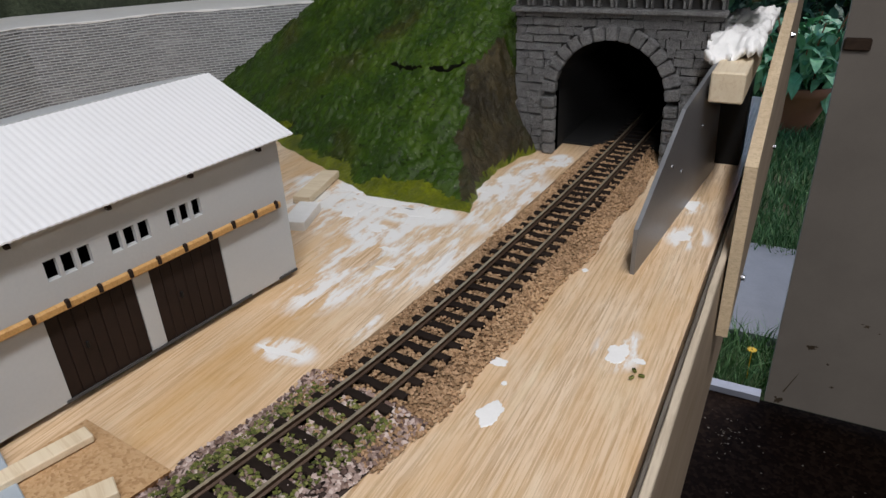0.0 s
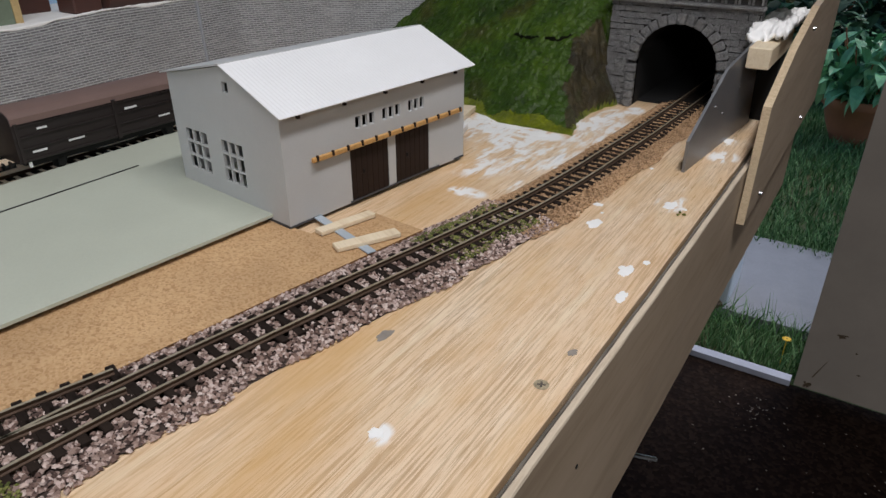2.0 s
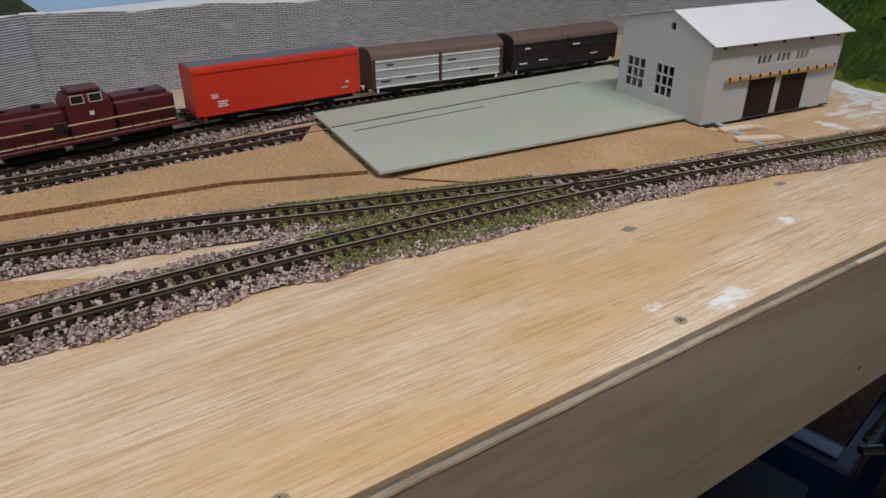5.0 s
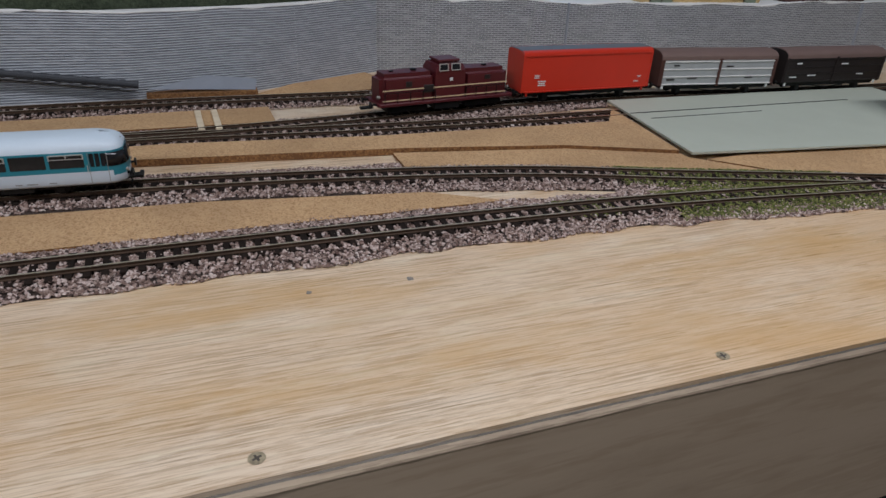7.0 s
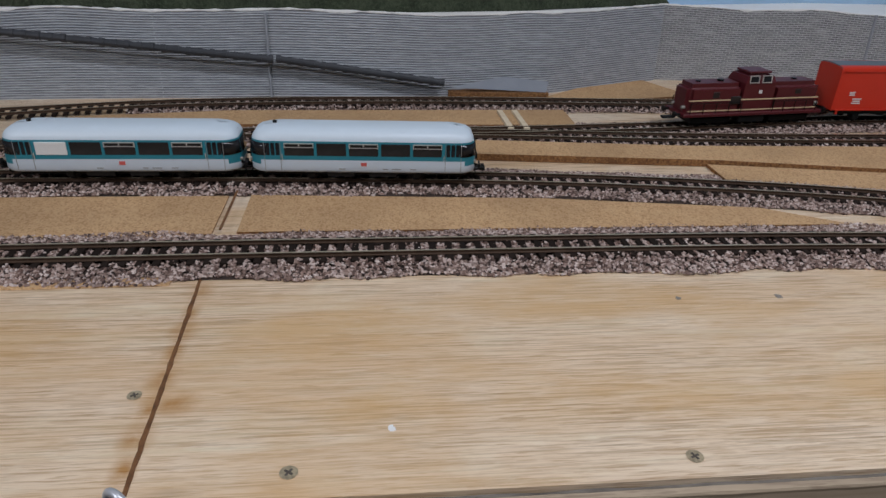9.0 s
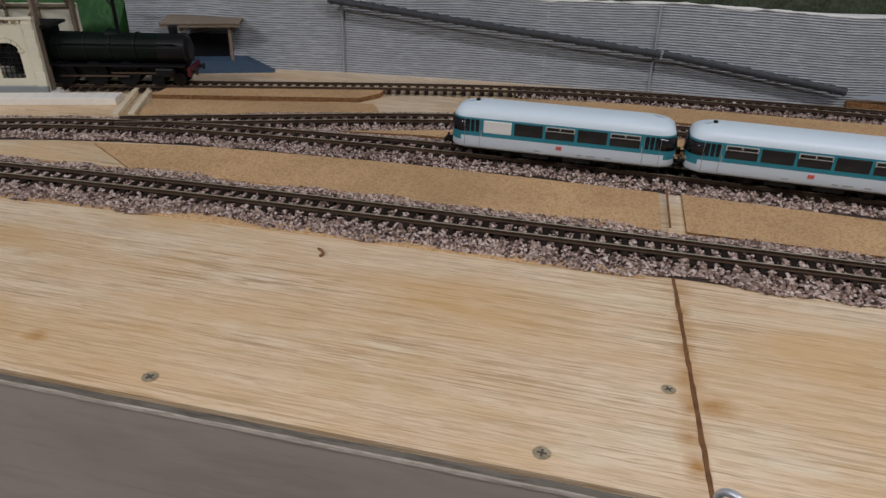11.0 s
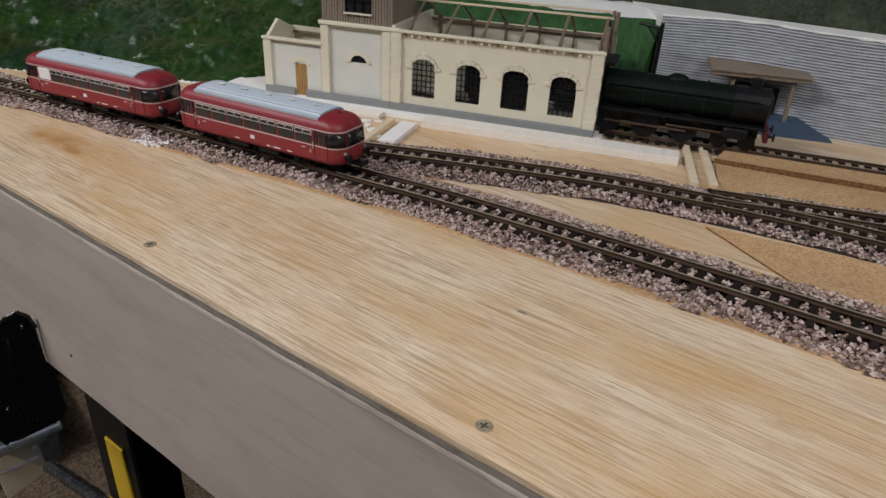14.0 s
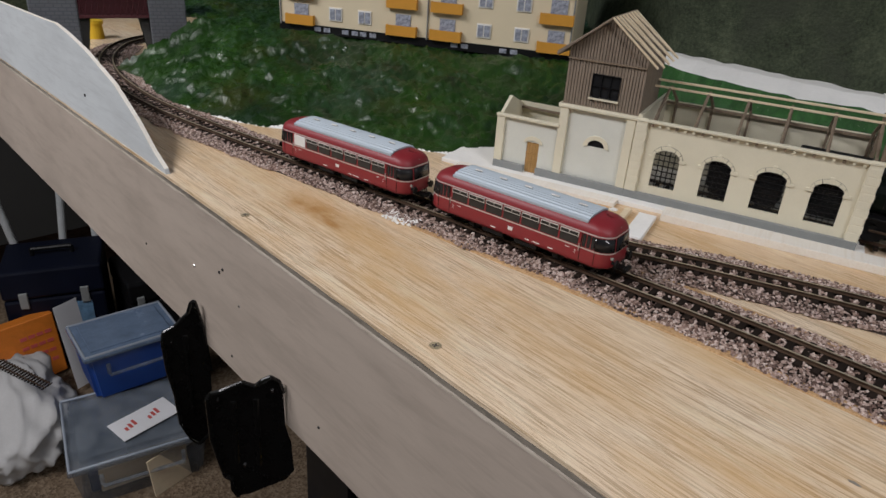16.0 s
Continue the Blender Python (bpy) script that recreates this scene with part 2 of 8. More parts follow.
HONEY = [(-0.05, -0.30, 0.050, 0.16), (-0.04, -0.06, 0.045, 0.14), (-0.055, -0.47, 0.045, 0.07), (-0.06, -0.70, 0.045, 0.10), (-0.099, -0.885, 0.040, 0.09), (-0.10, -0.50, 0.055, 0.09), (-0.105, -0.66, 0.035, 0.09), (-0.13, -0.32, 0.022, 0.16), (-0.10, -0.02, 0.030, 0.18), (-0.07, 0.17, 0.030, 0.16), (-0.10, 0.32, 0.022, 0.12), (-0.07, -1.16, 0.040, 0.10), (-0.06, -1.40, 0.045, 0.14), (-0.03, -0.93, 0.02, 0.12), (-0.245, -1.20, 0.06, 0.12), (-0.30, -1.05, 0.05, 0.10), (-0.16, 0.44, 0.03, 0.10), (-0.06, -1.06, 0.03, 0.07), (-0.085, -0.97, 0.03, 0.06), (-0.03, -1.30, 0.02, 0.06), (-0.085, -1.33, 0.02, 0.06)]
TANNED = [(-0.10, 0.46, 0.42, 0.62), (-0.08, 0.10, 0.30, 0.45), (-0.06, -0.62, 0.16, 0.34), (-0.27, -1.16, 0.10, 0.22)]
PLY_TOP = wood("varnished_plywood", (0.88, 0.73, 0.555), (0.45, 0.29, 0.155), (1, 0.045, 1), 260.0, 0.31, 0.38, (0.66, 0.42, 0.19), 0.4, (
    (TANNED, (0.69, 0.420, 0.195), 15.0, 0.34, 0.64, 0.52, (1, 0.28, 1), 0.5),
    (HONEY, (0.59, 0.33, 0.095), 26.0, 0.36, 0.68, 0.56, (1, 0.3, 1), 0.6),
    (SOAKED, (0.42, 0.195, 0.040), 60.0, 0.28, 0.62, 0.85, (1, 0.6, 1), 0.8),
    (SPILT, (0.88, 0.87, 0.84), 85.0, 0.42, 0.50, 1.0, (1, 0.45, 1), 0.25),
    (CHALK, (0.88, 0.87, 0.84), 110.0, 0.47, 0.56, 0.95, (1, 0.22, 1), 0.35)), lines=0.78, relief=0.6)
PLY_RAW = wood("raw_plywood_face", (0.52, 0.405, 0.285), (0.39, 0.285, 0.185), (1, 0.12, 1), 30.0, 0.5, 0.25, pore=0.12)
PLY_GREY = wood("greyed_plywood_face", (0.515, 0.435, 0.368), (0.405, 0.335, 0.280), (1, 0.14, 1), 34.0, 0.50, 0.26, pore=0.16)
PLY_CORE = wood("grey_plywood_core", (0.15, 0.125, 0.10), (0.05, 0.04, 0.03), (1, 0.05, 6), 150.0, 0.7, 0.2)
PLY_EDGE = wood("plywood_edge", (0.66, 0.52, 0.34), (0.38, 0.27, 0.16), (1, 0.05, 6), 150.0, 0.7, 0.2, pore=0.25)
PALE_WOOD = wood("pale_strip_wood", (0.80, 0.68, 0.49), (0.64, 0.49, 0.31), (1, 0.06, 1), 160.0, 0.6, 0.15, pore=0.08)
WHITE_STRIP = wood("white_strip_wood", (0.87, 0.83, 0.76), (0.78, 0.71, 0.61), (1, 0.06, 1), 160.0, 0.6, 0.15, pore=0.08)
GREY_PAINTED_PLY = wood("grey_washed_plywood", (0.62, 0.65, 0.66), (0.50, 0.52, 0.53), (1, 0.1, 1), 60.0, 0.6, 0.2, pore=0.1)
CORK = speckled("cork_sheet", [(0.0, (0.41, 0.235, 0.105)), (0.35, (0.56, 0.345, 0.165)), (0.8, (0.63, 0.41, 0.215))], 0.0011, 0.9, 0.35)
CORK_EDGE = speckled("cut_cork_edge", [(0.0, (0.14, 0.06, 0.02)), (0.5, (0.24, 0.11, 0.035)), (0.9, (0.34, 0.17, 0.06))], 0.0014)
SEAM_GREY = paint("grey_card_joint", (0.33, 0.35, 0.38), 0.7, 0.1, 60.0)
SHEET_BLUE = paint("blue_grey_card", (0.34, 0.37, 0.42), 0.7, 0.08, 40.0)
FOOTING = paint("dark_footing", (0.055, 0.055, 0.056), 0.7, 0.2, 60.0)
CARD_GREY = paint("grey_green_card", (0.47, 0.495, 0.405), 0.75, 0.07, 12.0)
WALL_EMBOSS = emboss("embossed_grey_walling", (0.56, 0.58, 0.61), (0.20, 0.21, 0.23), 0.9, 0.0024, 0.26, (0.30, 0.315, 0.34))
WALL_BRICK = emboss("embossed_brick_walling", (0.55, 0.555, 0.56), (0.17, 0.17, 0.175), 0.0085, 0.0024, 0.24, (0.31, 0.31, 0.315))
LIP_CREAM = wood("cream_veneer_edge", (0.66, 0.56, 0.42), (0.44, 0.35, 0.25), (1, 0.10, 1), 120.0, 0.6, 0.2, pore=0.2)
LIP_TAN = wood("tan_veneer_edge", (0.46, 0.36, 0.25), (0.22, 0.16, 0.11), (1, 0.10, 1), 120.0, 0.6, 0.3)
LIP_PALE = wood("pale_grey_veneer_edge", (0.42, 0.37, 0.31), (0.22, 0.18, 0.14), (1, 0.12, 1), 160.0, 0.6, 0.3)
LIP_WOOD = wood("grey_lip_edge", (0.19, 0.165, 0.135), (0.07, 0.058, 0.045), (1, 0.12, 1), 160.0, 0.6, 0.3)

PLASTER = paint("white_plaster", (0.86, 0.85, 0.82), 0.7, 0.06, 30.0, relief=0.6, grain=260.0)
WHITE_BLOT = paint("spilt_white_paint", (0.88, 0.87, 0.84), 0.55, 0.05, 60.0)
RAIL_SIDE = paint("rusty_rail", (0.085, 0.052, 0.033), 0.5, 0.3, 80.0, metal=0.3)
RAIL_TOP = paint("worn_rail_head", (0.60, 0.51, 0.36), 0.38, 0.15, 120.0, metal=0.65, relief=0.0)
SLEEPER = paint("dark_sleeper", (0.018, 0.012, 0.009), 0.75, 0.4, 120.0, spec=0.15)
STONE_PINK = stones("pink_grey_ballast", [(0.0, (0.06, 0.038, 0.033)), (0.2, (0.17, 0.105, 0.085)), (0.45, (0.32, 0.225, 0.185)), (0.7, (0.47, 0.36, 0.315)), (0.92, (0.66, 0.57, 0.53))])
STONE_TAN = stones("tan_ballast", [(0.0, (0.24, 0.14, 0.07)), (0.4, (0.44, 0.28, 0.15)), (0.8, (0.56, 0.38, 0.22))])
MOSS = stones("green_scatter", [(0.0, (0.055, 0.070, 0.014)), (0.5, (0.14, 0.165, 0.032)), (0.9, (0.27, 0.27, 0.085))])
SHED_GREY = paint("pale_grey_card_wall", (0.50, 0.51, 0.505), 0.65, 0.05, 25.0)
ROOF_WHITE = paint("white_corrugated_plastic", (0.84, 0.84, 0.84), 0.45, 0.03, 20.0)
DOOR_BROWN = paint("dark_brown_door", (0.022, 0.013, 0.010), 0.6, 0.25, 90.0, spec=0.2)
BEAM_ORANGE = wood("orange_stained_beam", (0.62, 0.36, 0.13), (0.42, 0.21, 0.06), (1, 0.05, 1), 300.0, 0.5, 0.1)
BLACK = paint("black_plastic", (0.009, 0.009, 0.009), 0.45, 0.3, 90.0, spec=0.2)
TURF = grown("painted_turf", (0.008, 0.024, 0.0012), (0.030, 0.068, 0.003), (0.080, 0.135, 0.008), 22.0, (0.055, 0.020, 0.008), 0.42, 0.35, 0.22)
TURF_COOL = daubed("painted_hillside", (0.004, 0.015, 0.004), (0.015, 0.050, 0.007), (0.036, 0.092, 0.016), (0.034, 0.066, 0.044), (0.062, 0.062, 0.012), 5.0, 0.27, 0.6)
FOOT_GREEN = grown("yellow_green_paint", (0.045, 0.065, 0.003), (0.17, 0.21, 0.006), (0.42, 0.46, 0.018), 60.0, (0.04, 0.07, 0.004), 0.35)
EARTH_ROCK = daubed("bare_earth", (0.010, 0.007, 0.002), (0.042, 0.031, 0.007), (0.098, 0.074, 0.024), (0.125, 0.100, 0.050), (0.030, 0.044, 0.005), 26.0, 0.40, 0.9)
BANK_GREEN = daubed("bright_green_bank", (0.004, 0.035, 0.003), (0.010, 0.085, 0.006), (0.024, 0.150, 0.014), (0.02, 0.10, 0.02), (0.012, 0.060, 0.005), 14.0, 0.5)
STONE_GREY = grown("cast_grey_stone", (0.12, 0.118, 0.117), (0.30, 0.295, 0.29), (0.60, 0.59, 0.58), 170.0, (0.24, 0.235, 0.23), 0.5, 0.0, 0.6)
CRACK_SHADE = paint("crack_shade", (0.006, 0.006, 0.003), 0.8, 0.3, 90.0, spec=0.1)
# dark brown that puts the shade between ballast stones into the bed
BED_SHADE = paint("ballast_gap_shade", (0.045, 0.029, 0.022), 0.9, 0.35, 200.0, relief=0.6)
BED_TAN = paint("tan_ballast_bed", (0.30, 0.19, 0.10), 0.9, 0.3, 200.0, relief=0.6)
MORTAR_DARK = paint("dark_mortar", (0.075, 0.073, 0.07), 0.9, 0.3, 90.0)
# near black: the shade inside the tunnel is put into this colour
TUNNEL_BLACK = paint("tunnel_shade_black", (0.008, 0.008, 0.008), 0.9, 0.3, 30.0)
CREAM = paint("cream_plaster_card", (0.72, 0.67, 0.52), 0.7, 0.05, 40.0)
PALE_GREY = paint("pale_grey_panel", (0.66, 0.665, 0.60), 0.7, 0.05, 40.0)
PLINTH = paint("slate_grey_plinth", (0.24, 0.25, 0.245), 0.7, 0.1, 50.0)
CARPET = speckled("brown_carpet", [(0.0, (0.10, 0.065, 0.038)), (0.5, (0.17, 0.12, 0.075)), (0.9, (0.23, 0.17, 0.115))], 0.006, 0.95, 0.8, 3.0)
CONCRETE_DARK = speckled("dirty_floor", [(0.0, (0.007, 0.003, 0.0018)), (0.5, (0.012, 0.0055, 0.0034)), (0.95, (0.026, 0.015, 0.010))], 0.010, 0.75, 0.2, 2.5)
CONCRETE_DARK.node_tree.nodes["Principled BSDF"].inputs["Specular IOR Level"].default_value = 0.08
# darker copy of the room wall: the gloom under the layout as colour
WALL_SHADE = paint("shaded_room_wall", (0.05, 0.048, 0.045), 0.9, 0.2, 2.0)
# kept dark so that walls and unseen ceiling bounce little fill light
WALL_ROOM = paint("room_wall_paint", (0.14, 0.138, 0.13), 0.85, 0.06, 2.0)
DOOR_LEAF = paint("weathered_door_board", (0.37, 0.325, 0.275), 0.7, 0.14, 5.0)
LAWN = grown("lawn_soil", (0.02, 0.04, 0.012), (0.045, 0.085, 0.022), (0.09, 0.14, 0.04), 8.0)
SILL_BLUE = paint("bluish_worn_sill", (0.42, 0.44, 0.52), 0.7, 0.15, 14.0)
SLAB = paint("concrete_slab", (0.24, 0.25, 0.28), 0.9, 0.1, 9.0, relief=0.6, grain=120.0)


# ---- mesh helpers ----
def part(name, bm, material, parent=None, label="", smooth=False, kind=""):
    me = bpy.data.meshes.new(name)
    bmesh.ops.recalc_face_normals(bm, faces=bm.faces[:])
    bm.to_mesh(me)
    bm.free()
    if smooth:
        for p in me.polygons:
            p.use_smooth = True
    for mt in material if isinstance(material, (list, tuple)) else (material,):
        me.materials.append(mt)
    ob = new(name, me)
    ob.parent = parent
    return tagged(ob, label, kind=kind)


def thing(name, label, category, m, group="", kind=""):
    ob = new(name)
    ob.empty_display_size = 0.02
    ob.matrix_world = m
    return tagged(ob, label, category, group, kind)


def B():
    return bmesh.new()


def box(bm, c, s, rot=None, mat=0):
    """A box of full sizes s about c; rot turns it about its middle."""
    m = Matrix.Translation(c) @ (rot.to_4x4() if rot else Matrix()) @ Matrix.Diagonal((*s, 1))
    r = bmesh.ops.create_cube(bm, size=1.0, matrix=m)
    if mat:
        for f in {f for v in r["verts"] for f in v.link_faces}:
            f.material_index = mat
    return r["verts"]


def rbox(bm, c, s, r, seg=2, rot=None):
    """A box with rounded edges."""
    t = bmesh.new()
    box(t, (0, 0, 0), s)
    bmesh.ops.bevel(t, geom=t.edges[:], offset=r, segments=seg, affect="EDGES", profile=0.5)
    m = Matrix.Translation(c) @ (rot.to_4x4() if rot else Matrix())
    t.transform(m)
    join(bm, t)


def join(bm, t):
    me = bpy.data.meshes.new("tmp")
    t.to_mesh(me)
    t.free()
    bm.from_mesh(me)
    bpy.data.meshes.remove(me)


def cyl(bm, a, b, r1, r2=None, seg=12, caps=True):
    a, b = Vector(a), Vector(b)
    d = b - a
    m = Matrix.Translation((a + b) / 2) @ d.to_track_quat("Z", "Y").to_matrix().to_4x4()
    bmesh.ops.create_cone(bm, cap_ends=caps, segments=seg, radius1=r1, radius2=r1 if r2 is None else r2, depth=d.length, matrix=m)


def prism(bm, pts, lo, hi, axis="z"):
    """The outline pts pushed from lo to hi along an axis."""
    def at(p, q, w):
        return {"z": (p, q, w), "y": (p, w, q), "x": (w, p, q)}[axis]
    low, top = [bm.verts.new(at(p, q, lo)) for p, q in pts], [bm.verts.new(at(p, q, hi)) for p, q in pts]
    n = len(pts)
    fs = [bm.faces.new(low[::-1]), bm.faces.new(top)]
    fs += [bm.faces.new((low[i], low[(i + 1) % n], top[(i + 1) % n], top[i])) for i in range(n)]
    return fs


def smooth_line(pts, step):
    """A Catmull-Rom line through pts, at even steps: points and headings."""
    p = np.array(pts, float)
    p = np.vstack([2 * p[0] - p[1], p, 2 * p[-1] - p[-2]])
    out = []
    for i in range(1, len(p) - 2):
        a, b, c, d = p[i - 1:i + 3]
        for s in np.linspace(0, 1, 24, endpoint=False):
            out.append(0.5 * (2 * b + (c - a) * s + (2 * a - 5 * b + 4 * c - d) * s ** 2 + (3 * b - a - 3 * c + d) * s ** 3))
    out = np.array(out + [p[-2]])
    run = np.concatenate([[0], np.cumsum(np.linalg.norm(np.diff(out, axis=0), axis=1))])
    at = np.arange(0, run[-1], step)
    q = np.stack([np.interp(at, run, out[:, k]) for k in range(out.shape[1])], 1)
    d = np.gradient(q, axis=0)
    d /= np.linalg.norm(d[:, :2], axis=1)[:, None]
    return q, d


def sweep(bm, line, heads, profile, mats=None):
    """A closed profile of (across, up) pairs carried along a line in the plan."""
    rings = []
    for (x, y), (dx, dy) in zip(line[:, :2], heads[:, :2]):
        rings.append([bm.verts.new((x - dy * a, y + dx * a, u)) for a, u in profile])
    n = len(profile)
    for r, s in zip(rings, rings[1:]):
        for k in range(n):
            f = bm.faces.new((r[k], r[(k + 1) % n], s[(k + 1) % n], s[k]))
            if mats:
                f.material_index = mats[k]
    bm.faces.new(rings[0])
    bm.faces.new(rings[-1][::-1])


def mesh_from(name, verts, faces, material, parent=None, label="", kind=""):
    me = bpy.data.meshes.new(name)
    me.from_pydata([tuple(v) for v in verts], [], [tuple(f) for f in faces])
    me.materials.append(material)
    ob = new(name, me)
    ob.parent = parent
    return tagged(ob, label, kind=kind)


OCTA_V = np.array([(1, 0, 0), (-1, 0, 0), (0, 1, 0), (0, -1, 0), (0, 0, 1), (0, 0, -1)], float)
OCTA_F = np.array([(0, 2, 4), (2, 1, 4), (1, 3, 4), (3, 0, 4), (2, 0, 5), (1, 2, 5), (3, 1, 5), (0, 3, 5)])


def pebble_mesh(name, centres, sizes, material, parent, label, seed):
    """Many angular grains in one mesh."""
    rng = np.random.default_rng(seed)
    n = len(centres)
    v = OCTA_V[None] * (0.75 + 0.5 * rng.random((n, 6, 1))) + rng.normal(0, 0.18, (n, 6, 3))
    a = rng.random(n) * 6.283
    c, s = np.cos(a), np.sin(a)
    x, y = v[:, :, 0] * c[:, None] - v[:, :, 1] * s[:, None], v[:, :, 0] * s[:, None] + v[:, :, 1] * c[:, None]
    v = np.stack([x, y, v[:, :, 2] * 0.75], 2) * np.asarray(sizes)[:, None, None] + np.asarray(centres)[:, None, :]
    f = (OCTA_F[None] + 6 * np.arange(n)[:, None, None]).reshape(-1, 3)
    return mesh_from(name, v.reshape(-1, 3), f, material, parent, label, kind="stuff")

# ---- baseboard, fascia, room ----
EDGE_Y = [-2.35, -1.9, -1.6, -1.45, -1.1, -0.85, -0.60, -0.2, 0.1, 0.39, 0.95]
EDGE_X = [0.008, 0.006, 0.004, 0.0025, 0.002, -0.0005, -0.0035, -0.004, -0.002, 0.001, 0.004]


def edge_x(y):
    """Where the front edge of the baseboard lies; it wanders a little along its run."""
    return float(np.interp(y, EDGE_Y, EDGE_X)) + 0.0003 * noise.noise(Vector((y * 31.0, 2.0, 0.0)))


def along_edge(bm, y0, y1, profile, wear=0.0, step=0.02):
    """A closed profile of (x past the board's edge, z) carried along the front of the layout."""
    n = max(2, int((y1 - y0) / step))
    rings = []
    for k in range(n + 1):
        y = y0 + (y1 - y0) * k / n
        rings.append([bm.verts.new((edge_x(y) + u + wear * noise.noise(Vector((y * 60, i * 3.0, 1.0))), y, v + wear * noise.noise(Vector((y * 45, i * 3.0, 7.0))))) for i, (u, v) in enumerate(profile)])
    m = len(profile)
    for r, q in zip(rings, rings[1:]):
        for k in range(m):
            bm.faces.new((r[k], q[k], q[(k + 1) % m], r[(k + 1) % m]))
    bm.faces.new(rings[0])
    bm.faces.new(rings[-1][::-1])
    bmesh.ops.recalc_face_normals(bm, faces=bm.faces[:])


b = B()
edge_ys = [-2.35 + 3.3 * k / 110 for k in range(111)]
prism(b, [(-0.6594, 0.95), (-0.6594, -2.35)] + [(edge_x(y), y) for y in edge_ys], -0.012, 0.0)
board = tagged(part("baseboard", b, PLY_TOP), "varnished plywood baseboard of the model railway", "baseboard", kind="structure")
fascias = []
for y0, y1, low, face, skin, text in ((-0.562, 0.95, -0.124, PLY_RAW, LIP_CREAM, "bare brown plywood fascia along the front of the layout"), (-2.35, -0.564, -0.132, PLY_GREY, LIP_PALE, "greyed plywood fascia along the front of the layout")):
    b = B()
    along_edge(b, y0, y1, [(0.0052, -0.0008), (0.0064, -0.0012), (0.0066, low), (0.0052, low)], 0.0002)
    f = tagged(part("fascia_board", b, face), text, "fascia", kind="structure")
    fascias.append(f)
    b = B()
    gap = 0.0034 if y0 > -1 else 0.0052
    along_edge(b, y0, y1, [(0.0010, low + 0.001), (0.0012, -0.0022), (0.0017, -0.0009), (gap - 0.0006, -0.0010), (gap, -0.0022), (gap, low + 0.001)], 0.0004, 0.006)
    part("ply_core", b, LIP_WOOD, f, "grey worn edge of the plywood layers")
    for s0, s1, tone in ((y0, 0.22, LIP_TAN), (0.2205, y1, skin)) if y0 > -1 else ((y0, y1, skin),):
        b = B()
        along_edge(b, s0, s1, [(gap - 0.0001, -0.0009), (gap + 0.0003, -0.0003), (0.0062, -0.0006), (0.0067, -0.0016), (gap - 0.0001, -0.0016)], 0.00025, 0.009)
        part("edge_strip", b, tone, f, "pale raw edge of the outer veneer")
fascia = fascias[1]


def slab_of(name, c, s, material, label, category):
    b = B()
    box(b, c, s)
    return tagged(part(name, b, material), label, category, kind="structure")


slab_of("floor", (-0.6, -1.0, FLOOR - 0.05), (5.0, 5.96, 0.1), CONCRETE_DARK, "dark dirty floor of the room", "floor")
slab_of("ceiling", (-0.6, -1.0, CEIL + 0.05), (5.0, 5.96, 0.1), WALL_ROOM, "plain unseen ceiling of the room, darkened to cut bounced light", "ceiling")
slab_of("wall_back", (-1.25, -1.0, 0.1), (0.1, 5.96, 2.5), WALL_SHADE, "plain room wall behind the layout, shade put into its colour", "wall")
slab_of("wall_south", (0.3, -4.0, 0.1), (3.0, 0.1, 2.5), WALL_SHADE, "plain end wall of the room, shade put into its colour", "wall")
slab_of("wall_aisle", (1.85, -1.0, 0.1), (0.1, 5.96, 2.5), WALL_ROOM, "plain painted room wall beside the aisle", "wall")
slab_of("wall_north_pier", (-0.98, 1.99, 0.1), (0.44, 0.07, 2.4), WALL_ROOM, "plain wall pier beside the doorway", "wall")
slab_of("wall_north_lintel", (-0.34, 1.99, 1.1), (0.84, 0.07, 0.3), WALL_ROOM, "plain lintel over the doorway", "wall")
slab_of("door_1", (0.94, 1.97, 0.05), (1.70, 0.045, 2.25), DOOR_LEAF, "weathered beige wooden door leaf standing beside the opening", "door")
slab_of("threshold", (-0.35, 1.985, FLOOR + 0.008), (0.86, 0.034, 0.022), SILL_BLUE, "pale stone threshold strip at the doorway", "threshold")
slab_of("ground", (0.0, 41.92, FLOOR - 0.11), (120.0, 79.8, 0.1), LAWN, "mown green lawn outside the door", "lawn")
slab_of("paving_slab", (-0.10, 2.68, FLOOR - 0.045), (0.66, 0.68, 0.05), SLAB, "grey concrete paving slab in the lawn", "paving")

